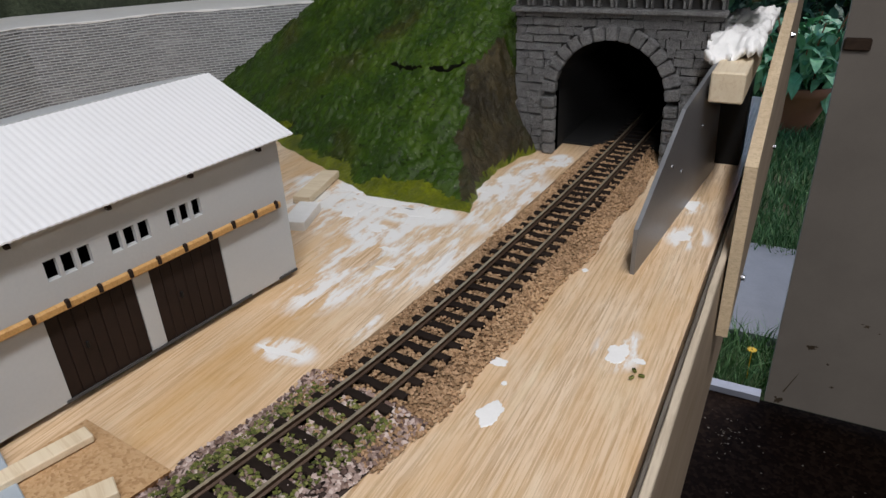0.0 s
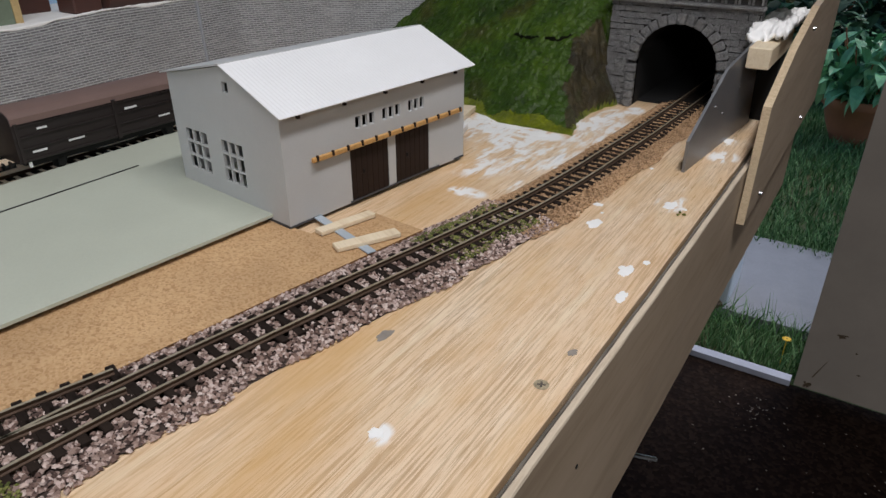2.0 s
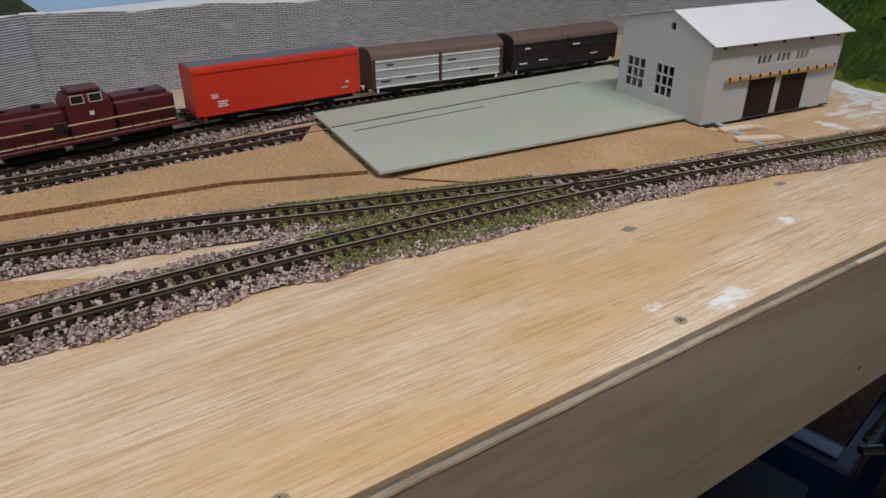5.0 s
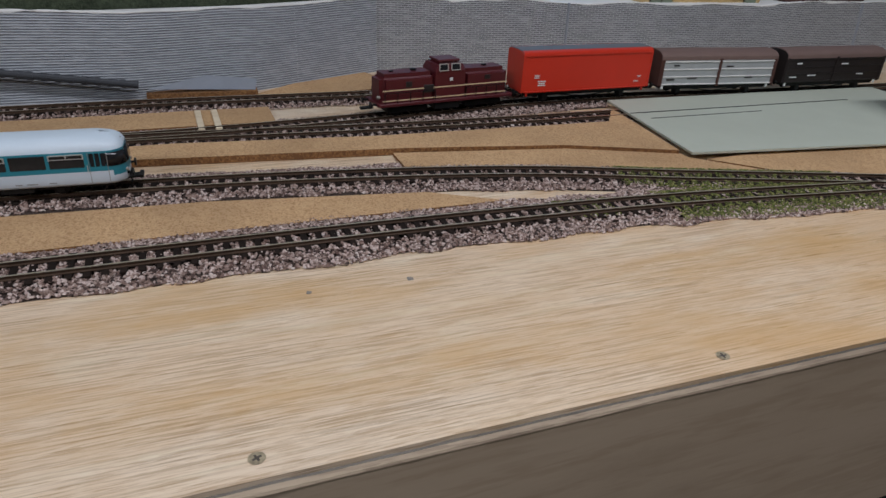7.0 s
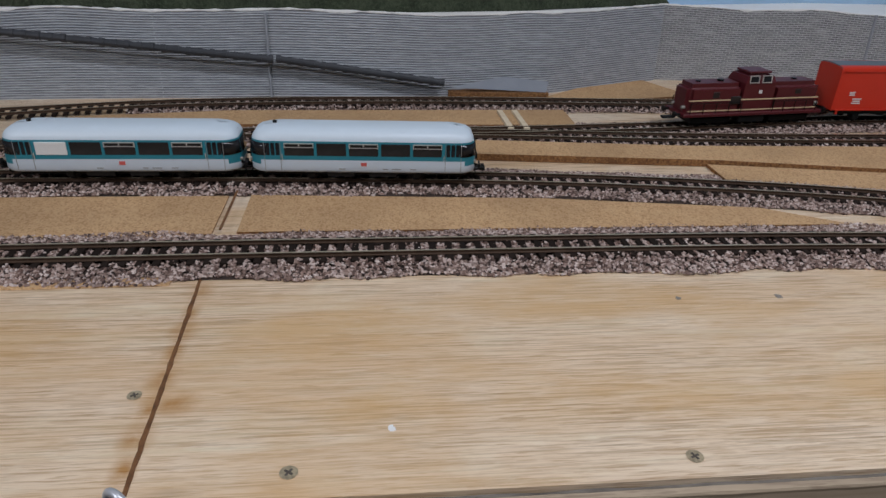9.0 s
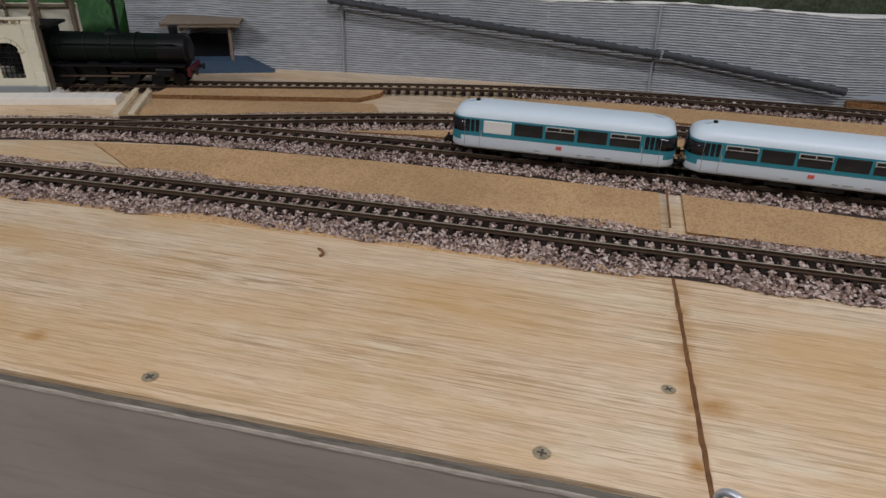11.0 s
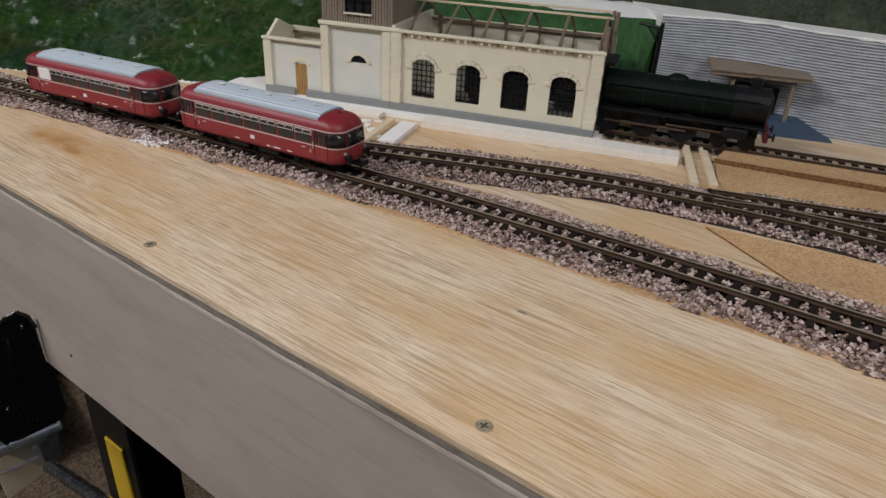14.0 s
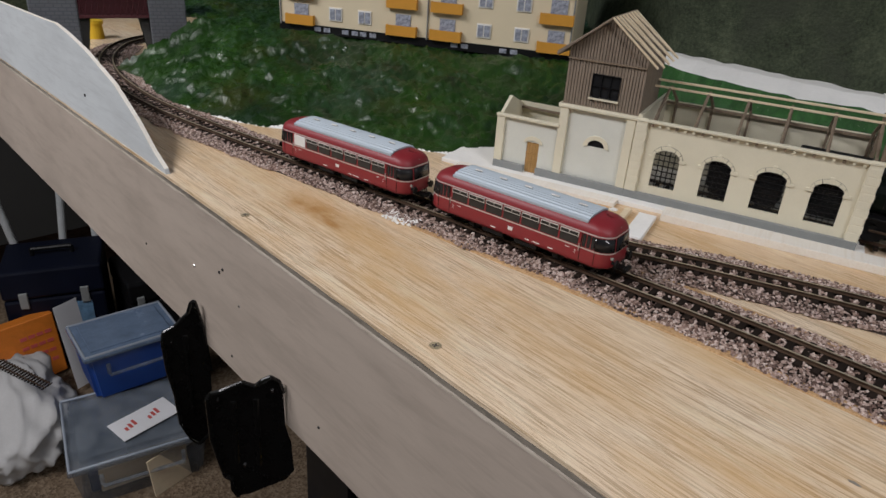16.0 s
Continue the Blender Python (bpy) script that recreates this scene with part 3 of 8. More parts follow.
# ---- railway tracks ----
TRACKS = {
    "main": [(-.074, .95), (-.076, .80), (-.081, .665), (-.0865, .58), (-.091, .52), (-.098, .46), (-.107, .41), (-.117, .36), (-.130, .30), (-.150, .2), (-.163, .1), (-.174, 0), (-.181, -.1), (-.185, -.25), (-.185, -.45), (-.184, -.6), (-.181, -.8), (-.175, -.95), (-.164, -1.1), (-.152, -1.19), (-.136, -1.3), (-.116, -1.42), (-.092, -1.55), (-.070, -1.7), (-.067, -1.8), (-.078, -1.9), (-.108, -2.0), (-.165, -2.09), (-.25, -2.14)],
    "loop": [(-.160, .20), (-.190, .1), (-.220, 0), (-.252, -.1), (-.272, -.2), (-.290, -.35), (-.300, -.55), (-.301, -.75), (-.291, -.9), (-.275, -1.0), (-.257, -1.07), (-.225, -1.15), (-.190, -1.23), (-.160, -1.30)],
    "yard": [(-.285, -1.0), (-.325, -.89), (-.362, -.785), (-.388, -.68), (-.402, -.55), (-.405, -.37), (-.421, -.2), (-.439, -.06), (-.4450, .04), (-.4440, .137), (-.432, .286), (-.426, .45), (-.424, .6)],
    "shed": [(-.300, -1.40), (-.335, -1.25), (-.365, -1.13), (-.394, -1.03), (-.432, -.9), (-.465, -.78), (-.492, -.65), (-.504, -.5), (-.506, -.35), (-.503, -.2), (-.50, 0.05)],
    "siding": [(-.402, -.50), (-.398, -.37), (-.388, -.2), (-.384, -.05), (-.384, .10)],
}
GAUGE = 0.0165
PITCH = 0.0091
RAIL = [(-0.0013, 0), (0.0013, 0), (0.0013, 0.0004), (0.00035, 0.0007), (0.00035, 0.0017), (0.0007, 0.0019), (0.0007, 0.0025), (-0.0007, 0.0025), (-0.0007, 0.0019), (-0.00035, 0.0017), (-0.00035, 0.0007), (-0.0013, 0.0004)]
RAIL_MATS = [0, 0, 0, 0, 0, 0, 1, 0, 0, 0, 0, 0]
sleeper_bm = B()
box(sleeper_bm, (0, 0, 0.0011), (0.0305, 0.0040, 0.0024))
bmesh.ops.bevel(sleeper_bm, geom=[e for e in sleeper_bm.edges if e.calc_length() > 0.02], offset=0.0004, segments=1, affect="EDGES")
sleeper_me = bpy.data.meshes.new("sleeper")
sleeper_bm.to_mesh(sleeper_me)
sleeper_bm.free()
sleeper_me.materials.append(SLEEPER)
LINES = {}


def railway_track(key, label):
    q, d = smooth_line(TRACKS[key], 0.004)
    LINES[key] = (q, d)
    tr = thing("railway_track", label, "track", Matrix(), "tracks of the layout")
    for side in (-1, 1):
        b = B()
        prof = [(a + side * GAUGE / 2, u + 0.0042) for a, u in RAIL]
        sweep(b, q, d, prof, RAIL_MATS)
        part("rail", b, [RAIL_SIDE, RAIL_TOP], tr, "rusty rail with a worn bright head")
    qs, ds = smooth_line(TRACKS[key], PITCH)
    for i, ((x, y), (dx, dy)) in enumerate(zip(qs, ds)):
        o = new("sleeper", sleeper_me)
        o.parent = tr
        o.matrix_world = Matrix.Translation((x, y, 0.0020)) @ Matrix.Rotation(math.atan2(dy, dx) + math.pi / 2, 4, "Z")
    return tr


railway_track("main", "curving single railway track with dark sleepers in ballast")
railway_track("loop", "passing track with dark sleepers beside the main line")
railway_track("yard", "goods track with dark sleepers under the wagons")
railway_track("shed", "dark track that runs out of the engine shed")
railway_track("siding", "short siding track that ends under grey card")


def ballast(name, key, lo, hi, near, far, size, per, material, label, seed, hump=0.0034):
    """Loose grains over a stretch of a track, from `far` to `near` across it."""
    q, d = LINES[key]
    rng = np.random.default_rng(seed)
    keep = (q[:, 1] > lo) & (q[:, 1] < hi)
    q, d = q[keep], d[keep]
    n = int(per * len(q) * 0.004 * (near - far))
    i = rng.integers(0, len(q), n)
    along = rng.random(n) * 0.004
    edge = 0.006 * (np.array([noise.noise(Vector((p * 37.0, seed * 3.1, 0.5))) for p in q[:, 1]]))[i]
    a = far + (near - far) * rng.random(n)
    a = a * (1 + edge / 0.03)
    x, y = q[i, 0] - d[i, 1] * a + d[i, 0] * along, q[i, 1] + d[i, 0] * a + d[i, 1] * along
    on_rail = np.abs(np.abs(a) - GAUGE / 2) < 0.0020
    first = int(np.argmax(keep))
    run = ((i + first) * 0.004 + along + PITCH / 2) % PITCH - PITCH / 2
    on_sleeper = (np.abs(run) < 0.0023) & (np.abs(a) < 0.0152)
    fall = np.clip((np.maximum(a - 0.015, -0.015 - a)) / 0.012, 0, 1)
    z = 0.0012 + hump * (1 - fall) * (0.35 + 0.45 * rng.random(n))
    keep = ~on_rail & (~on_sleeper | (rng.random(n) < 0.06))
    c = np.stack([x, y, z], 1)[keep]
    s = size * (0.55 + 0.6 * rng.random(len(c)))
    ob = pebble_mesh(name, c, s, material, None, label, seed)
    return tagged(ob, category="ballast")


q, d = LINES["main"]
keep = (q[:, 1] > -1.36) & (q[:, 1] < -0.575)
b = B()
sweep(b, q[keep], d[keep], [(-0.0318, 0.0002), (0.0318, 0.0002), (0.0312, 0.0010), (-0.0312, 0.0010)])
tagged(part("cork_underlay", b, CORK), "thin tan cork underlay showing along the ballast", "cork underlay", kind="structure")
# beds under the stones; the dark ones stand for shade in the gaps
for key, lo, hi, half in (("main", -2.08, 0.452, 0.0265), ("main", 0.4525, 0.93, 0.0265), ("loop", -1.30, 0.16, 0.0265), ("yard", -0.98, 0.07, 0.025), ("shed", -0.70, 0.0, 0.020), ("siding", -0.40, 0.06, 0.018)):
    q, d = LINES[key]
    keep = (q[:, 1] > lo) & (q[:, 1] < hi)
    b = B()
    top = 0.0012 + 0.00012 * list(TRACKS).index(key)
    sweep(b, q[keep], d[keep], [(-half, 0.0002), (half, 0.0002), (half - 0.004, top), (-half + 0.004, top)])
    tan = lo > 0.4
    tagged(part("ballast_bed", b, BED_TAN if tan else BED_SHADE), "tan glued bed under the fine ballast" if tan else "dark bed standing for the shade in gaps between ballast stones", "ballast bed", kind="structure")
ballast("ballast_stones", "main", -2.08, 0.455, 0.0295, -0.030, 0.00135, 620000, STONE_PINK, "pinkish grey stone ballast heaped along the main track", 1)
ballast("ballast_stones", "main", 0.43, 0.775, 0.030, -0.024, 0.00095, 900000, STONE_TAN, "fine tan ballast along the track at the tunnel", 2)
ballast("ballast_stones", "loop", -1.30, 0.16, 0.027, -0.030, 0.00135, 560000, STONE_PINK, "pinkish grey stone ballast under the passing track", 3)
ballast("ballast_stones", "yard", -0.98, 0.07, 0.027, -0.027, 0.0014, 470000, STONE_PINK, "loose stone ballast under the goods track", 4)
ballast("ballast_stones", "shed", -0.70, 0.0, 0.024, -0.024, 0.0014, 340000, STONE_PINK, "sparse stone ballast beside the walling", 5)
ballast("ballast_stones", "siding", -0.40, 0.06, 0.024, -0.020, 0.0014, 400000, STONE_PINK, "loose stone ballast beside the siding", 6)
ballast("white_stones", "main", -1.368, -1.340, 0.033, 0.020, 0.0013, 420000, PLASTER, "ballast stones stuck under spilt white plaster", 11)
ballast("green_scatter", "main", -0.035, 0.150, 0.027, -0.026, 0.00105, 820000, MOSS, "green scatter moss among the ballast", 7, 0.0052)
ballast("green_scatter", "loop", -0.040, 0.140, 0.020, -0.026, 0.00105, 760000, MOSS, "green scatter moss among the ballast of the points", 8, 0.0052)
ballast("green_scatter", "main", -0.125, -0.075, 0.012, -0.016, 0.00095, 420000, MOSS, "small patch of green scatter in the ballast", 10, 0.0046)
ballast("green_scatter", "main", 0.375, 0.450, 0.020, -0.024, 0.0010, 640000, MOSS, "green scatter moss beside the goods shed", 9, 0.0050)

# ---- back walling and terrace ----
WALL_LEFT = [(-.478, -1.125), (-.500, -.97), (-.513, -.89), (-.526, -.70), (-.533, -.57), (-.535, -.40), (-.556, -.28), (-.6225, -.131)]
WALL_RIGHT = [(-.626, -.134), (-.595, .116), (-.572, .24), (-.570, .40), (-.580, .55), (-.578, .66), (-.535, .75), (-.49, .80), (-.425, .865), (-.36, .95)]
WALL_TOP = 0.084


def walling(name, pts, label, material, seams=()):
    """Thin card with pressed horizontal courses, wavering a little along its run."""
    b = B()
    uvl = b.loops.layers.uv.new("UVMap")
    q = []
    for (x0, y0), (x1, y1) in zip(pts, pts[1:]):
        n = max(2, int(math.hypot(x1 - x0, y1 - y0) / 0.02))
        q += [(x0 + (x1 - x0) * k / n, y0 + (y1 - y0) * k / n) for k in range(n)]
    q.append(pts[-1])
    rows = [(0.0, 0.0)]
    for k in range(1, 35):
        z = 0.0024 * k
        rows += [(z - 0.0008, 0.0), (z - 0.0003, 0.0008), (z + 0.0003, 0.0008), (z + 0.0008, 0.0)]
    rows.append((WALL_TOP, 0.0))
    run, cols = 0.0, []
    for i, (x, y) in enumerate(q):
        if i:
            run += math.hypot(x - q[i - 1][0], y - q[i - 1][1])
        stretch = 1 + 0.05 * noise.noise(Vector((y * 11, 0.3, 0)))
        wav = 0.004 * noise.noise(Vector((y * 7, 2.3, 0)))
        cols.append((run, [b.verts.new((x + wav * (1 - z / WALL_TOP) - 0.004 * z / WALL_TOP + d, y, z * stretch)) for z, d in rows]))
    for (ra, ca), (rb_, cb) in zip(cols, cols[1:]):
        for k in range(len(rows) - 1):
            f = b.faces.new((ca[k], cb[k], cb[k + 1], ca[k + 1]))
            for lp, uv in zip(f.loops, ((ra, rows[k][0]), (rb_, rows[k][0]), (rb_, rows[k + 1][0]), (ra, rows[k + 1][0]))):
                lp[uvl].uv = uv
    r = bmesh.ops.extrude_face_region(b, geom=b.faces[:])
    bmesh.ops.translate(b, vec=(-0.004, 0, 0), verts=[g for g in r["geom"] if isinstance(g, bmesh.types.BMVert)])
    wall = tagged(part(name, b, material), label, "retaining wall", kind="structure")
    for y in seams:
        x = np.interp(y, *zip(*sorted((yy, xx) for xx, yy in pts)))
        b = B()
        rbox(b, (x - 0.0005, y, WALL_TOP / 2), (0.0050, 0.0022, WALL_TOP - 0.002), 0.0004, 1, Matrix.Rotation(radians(-2.7), 3, "Y"))
        part("wall_seam", b, SEAM_GREY, wall, "grey upright joint between card panels")
    return wall


walling("retaining_wall_1", WALL_LEFT, "grey embossed card retaining wall with fine courses", WALL_EMBOSS, (-0.572, -0.89))
walling("retaining_wall_2", WALL_RIGHT, "grey embossed brick card retaining wall behind the goods wagons", WALL_BRICK, (0.112, 0.60))


def plaster_lip(pts, seed):
    """Ragged white filler along the top of a wall."""
    b = B()
    rings = []
    for (x0, y0), (x1, y1) in zip(pts, pts[1:]):
        n = max(2, int(math.hypot(x1 - x0, y1 - y0) / 0.005))
        for k in range(n):
            x, y = x0 + (x1 - x0) * k / n, y0 + (y1 - y0) * k / n
            top = WALL_TOP * (1 + 0.05 * noise.noise(Vector((y * 11, 0.3, 0))))
            rag = [noise.noise(Vector((y * f, seed, f))) for f in (23.0, 70.0, 170.0)]
            lip = max(0.0, 0.0006 + 0.0022 * rag[0] + 0.0016 * rag[1])
            hump = top + 0.0010 + 0.0012 * rag[1] + 0.0008 * rag[2]
            rings.append([b.verts.new(p) for p in ((x - 0.0034, y, top - lip), (x - 0.0026, y, hump), (x - 0.010, y, hump - 0.0004), (x - 0.020, y, top - 0.003))])
    for r, q in zip(rings, rings[1:]):
        for k in range(3):
            b.faces.new((r[k], q[k], q[k + 1], r[k + 1])).smooth = True
    return tagged(part("plaster_edge", b, PLASTER), "ragged white filler along the top of the wall", "plaster edge", kind="structure")


plaster_lip(WALL_LEFT, 1.0)
plaster_lip(WALL_RIGHT, 5.0)
BACK = [(-0.30, 1.06), (-0.42, 1.00), (-0.56, 0.885), (-0.695, 0.72), (-0.70, 0.40), (-0.695, 0.08), (-0.665, -0.05), (-0.645, -0.14), (-0.582, -0.30), (-0.556, -0.42), (-0.553, -0.58), (-0.546, -0.70), (-0.545, -0.82), (-0.552, -0.95), (-0.545, -1.18), (-0.548, -1.41), (-0.62, -1.56), (-0.78, -1.72), (-0.82, -1.90), (-0.80, -2.33), (0.05, -2.35)]
b = B()
prism(b, [(x - 0.004, y) for x, y in WALL_LEFT] + [(x - 0.004, y) for x, y in WALL_RIGHT] + [(x + 0.002, y) for x, y in BACK[1:15]], 0.070, WALL_TOP - 0.001)
tagged(part("terrace", b, PLASTER), "white plastered terrace behind the retaining wall", "terrace", kind="structure")
b = B()
ledge_y = [-1.129 - 0.0125 * k for k in range(25)]
def ledge_x(xs, y, rough):
    return float(np.interp(-y, (1.129, 1.18, 1.26, 1.35, 1.43), xs)) + rough * noise.fractal(Vector((y * 38, xs[0] * 9, 1)), 0.8, 2.0, 3)
lines_at = [((-0.440, -0.425, -0.415, -0.425, -0.470), 0.0, 0.0), ((-0.490, -0.478, -0.470, -0.478, -0.510), 0.076, 0.007), ((-0.520, -0.512, -0.508, -0.512, -0.530), 0.083, 0.003), ((-0.545,) * 5, 0.081, 0.0), ((-0.545,) * 5, 0.0, 0.0)]
lev = [[b.verts.new((ledge_x(xs, y, rg), y, z + (0.0028 * noise.noise(Vector((y * 60, z * 300, 2))) if z else 0.0))) for y in ledge_y] for xs, z, rg in lines_at]
for j, (p, q) in enumerate(zip(lev, lev[1:])):
    for k in range(24):
        b.faces.new((p[k], p[k + 1], q[k + 1], q[k])).material_index = 1 if j == 0 else 0
for k in (0, 24):
    b.faces.new([ln[k] for ln in lev]).material_index = 1
tagged(part("plaster_ledge", b, [PLASTER, BANK_GREEN]), "green bank with a white plaster ledge behind the engine shed", "ledge", kind="structure")

# ---- hills and tunnel ----
def hill(name, x0, x1, y0, y1, nx, ny, height, material, label, category="hillside", bare=None):
    b = B()
    grid = {}
    for i in range(nx + 1):
        for j in range(ny + 1):
            x, y = x0 + (x1 - x0) * i / nx, y0 + (y1 - y0) * j / ny
            z = height(x, y)
            if z is None:
                continue
            n = noise.fractal(Vector((x * 28, y * 28, 0.7)), 0.9, 2.1, 4)
            n2 = noise.noise(Vector((x * 95, y * 95, 4.0)))
            n3 = noise.fractal(Vector((x * 190, y * 190, 2.0)), 0.8, 2.0, 3)
            pit = min(0.0, noise.noise(Vector((x * 150, y * 220, 7.0))) + 0.16)
            grid[i, j] = b.verts.new((x + 0.003 * n2, y + 0.003 * n, z + (0.0060 * n + 0.002 * n2 + 0.0026 * n3 + 0.008 * pit) * min(1.0, max(0.0, z) / 0.012)))
    for i in range(nx):
        for j in range(ny):
            ks = [(i, j), (i + 1, j), (i + 1, j + 1), (i, j + 1)]
            if all(k in grid for k in ks):
                f = b.faces.new([grid[k] for k in ks])
                f.material_index = bare(f.calc_center_median()) if bare else 0
    return tagged(part(name, b, material, smooth=True), label, category, kind="structure")


def wall_x(y):
    return float(np.interp(y, [q for _, q in WALL_RIGHT], [p for p, _ in WALL_RIGHT]))


def hill_front(x, y):
    return 0.64 * (y - 0.626 - 0.52 * max(0.0, -0.21 - x))


def hill_side(x, y):
    return 2.4 * (-0.139 - 0.012 * math.sin((y - 0.63) * 28) - x) + 0.004


CRACK_X, CRACK_Y = (-0.256, -0.226, -0.199, -0.187, -0.174, -0.163), (0.7405, 0.7275, 0.7215, 0.7255, 0.7250, 0.7360)


def tunnel_hill(x, y):
    if x < wall_x(y) - 0.012:
        return None
    if y > 0.757 and x > -0.20:
        return min(max(hill_front(x, y), 0.112 if x > -0.16 else 0.0), 0.19)
    if y > 0.742 and x > -0.152:
        return None
    z = min(hill_front(x, y), hill_side(x, y), 0.19)
    return z if z > -0.012 else None


def hill_skin(p):
    if p.y < 0.752 and hill_side(p.x, p.y) < hill_front(p.x, p.y) + 0.016 + 0.03 * noise.noise(p * 45) and p.z > 0.004:
        return 1
    return 2 if p.z < 0.0055 + 0.008 * noise.noise(p * 40) else 0


hill_side_of_tunnel = hill("tunnel_hill", -0.60, 0.0, 0.60, 1.05, 360, 270, tunnel_hill, [TURF, EARTH_ROCK, FOOT_GREEN], "glossy dark green painted hillside beside the tunnel", bare=hill_skin)

# a dark strip laid across the hill's face stands for the shade in a crack
from_above = {}
for v in hill_side_of_tunnel.data.vertices:
    from_above[round(v.co.x / 0.004), round(v.co.y / 0.004)] = max(v.co.z, from_above.get((round(v.co.x / 0.004), round(v.co.y / 0.004)), -1))
b = B()
prev = None
for k in range(61):
    x = CRACK_X[0] + (CRACK_X[-1] - CRACK_X[0]) * k / 60
    y = float(np.interp(x, CRACK_X, CRACK_Y)) + 0.0016 * noise.noise(Vector((x * 130, 0, 0)))
    w = (0.0001 + 0.00025 * abs(noise.noise(Vector((x * 90, 3, 0))))) * min(1.0, k / 6, (60 - k) / 10 + 0.1)
    near = [from_above[i, j] for i in range(round(x / 0.004) - 4, round(x / 0.004) + 5) for j in (round(y / 0.004), round(y / 0.004) - 1) if (i, j) in from_above]
    z = sum(near) / len(near) + 0.0010
    cur = [b.verts.new((x, y - 0.0016 + q, z + 0.0006 + 0.64 * q + u)) for q, u in ((-w, 0.0), (w, 0.0), (w + 0.002, -0.004), (-w, -0.004))]
    if prev:
        for i in range(4):
            b.faces.new((prev[i], prev[(i + 1) % 4], cur[(i + 1) % 4], cur[i]))
    prev = cur
part("crack", b, CRACK_SHADE, hill_side_of_tunnel, "dark strip standing for the shade of a crack in the painted crust")

PX0, PX1, PY, PTOP = -0.155, -0.0205, 0.745, 0.128
ARCH_X, ARCH_R, ARCH_Z = -0.0875, 0.0385, 0.045


def arch_path(r, n=20, foot=0.0):
    return [(ARCH_X - r, foot)] + [(ARCH_X - r * math.cos(math.pi * k / n), ARCH_Z + r * math.sin(math.pi * k / n)) for k in range(n + 1)] + [(ARCH_X + r, foot)]


def tunnel_portal():
    tp = thing("tunnel_portal", "dark grey cast stone tunnel portal with a round arch", "tunnel portal", Matrix())
    b = B()
    a = arch_path(ARCH_R)
    prism(b, [(PX0, 0.0)] + [(PX0, PTOP), (PX1, PTOP), (PX1, 0.0)] + a[::-1], PY + 0.0015, PY + 0.010, "y")
    part("portal_wall", b, MORTAR_DARK, tp)
    b = B()
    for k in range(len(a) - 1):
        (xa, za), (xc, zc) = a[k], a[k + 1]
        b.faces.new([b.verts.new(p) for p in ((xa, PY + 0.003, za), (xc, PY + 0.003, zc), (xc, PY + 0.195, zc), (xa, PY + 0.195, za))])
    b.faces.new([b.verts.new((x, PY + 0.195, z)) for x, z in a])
    part("tunnel_lining", b, TUNNEL_BLACK, tp, "black tunnel lining carrying the shade of the bore")
    # black sheets laid over floor and track bed to stand for the tunnel's shade
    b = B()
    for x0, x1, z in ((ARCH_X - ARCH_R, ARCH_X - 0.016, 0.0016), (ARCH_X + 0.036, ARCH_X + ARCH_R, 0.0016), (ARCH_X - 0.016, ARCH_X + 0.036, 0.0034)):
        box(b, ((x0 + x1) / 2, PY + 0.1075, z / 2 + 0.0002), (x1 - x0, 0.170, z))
    part("tunnel_floor", b, TUNNEL_BLACK, tp, "black sheet added over the tunnel floor for its shade")
    rng = random.Random(4)
    row, z = 0, 0.0
    while z < 0.098:
        h = 0.0056
        x = PX0 - (0.004 if row % 2 else 0.0)
        while x < PX1 - 0.001:
            w = rng.uniform(0.0085, 0.0135)
            xa, xb = max(x, PX0), min(x + w, PX1)
            x += w
            if xb - xa < 0.002:
                continue
            # keep clear of the ring of arch stones
            cx, cz = (xa + xb) / 2, z + h / 2
            def inside(px, pz):
                return (pz < ARCH_Z and abs(px - ARCH_X) < ARCH_R + 0.0075) or math.hypot(px - ARCH_X, max(0, pz - ARCH_Z)) < ARCH_R + 0.0075
            if inside(xa, cz) and inside(xb, cz):
                continue
            if inside(xa, cz):
                xa = min(xb - 0.001, ARCH_X + (math.sqrt(max(0, (ARCH_R + 0.0078) ** 2 - max(0, cz - ARCH_Z) ** 2))))
            elif inside(xb, cz):
                xb = max(xa + 0.001, ARCH_X - (math.sqrt(max(0, (ARCH_R + 0.0078) ** 2 - max(0, cz - ARCH_Z) ** 2))))
            b = B()
            vs = box(b, ((xa + xb) / 2, PY + 0.001, z + h / 2), (xb - xa - 0.0007, 0.0032 + rng.uniform(0, 0.0012), h - 0.0007))
            for v in vs:
                if v.co.y < PY:
                    v.co += Vector((rng.uniform(-1, 1), rng.uniform(-0.6, 0.6), rng.uniform(-1, 1))) * 0.0007
            part("stone", b, STONE_GREY, tp)
        z += h
        row += 1
    steps = [("v", s, z) for s in (-1, 1) for z in np.arange(0, 0.042, 0.0085)]
    for _, s, z in steps:
        b = B()
        w = rng.uniform(0.0075, 0.0095)
        rbox(b, (ARCH_X + s * (ARCH_R + w / 2 - 0.001), PY - 0.001, z + 0.00425), (w, 0.0075, 0.0078), 0.0008, 1)
        part("arch_stone", b, STONE_GREY, tp)
    n = 15
    for k in range(n):
        t = math.pi * (k + 0.5) / n
        b = B()
        hgt = rng.uniform(0.0085, 0.0100)
        rbox(b, (ARCH_X - (ARCH_R + hgt / 2 - 0.0012) * math.cos(t), PY - 0.001, ARCH_Z + (ARCH_R + hgt / 2 - 0.0012) * math.sin(t)), (hgt, 0.0075, 0.0076), 0.0008, 1, Matrix.Rotation(t - math.pi, 3, "Y") if False else Matrix.Rotation(t, 3, "Y"))
        part("arch_stone", b, STONE_GREY, tp)
    b = B()
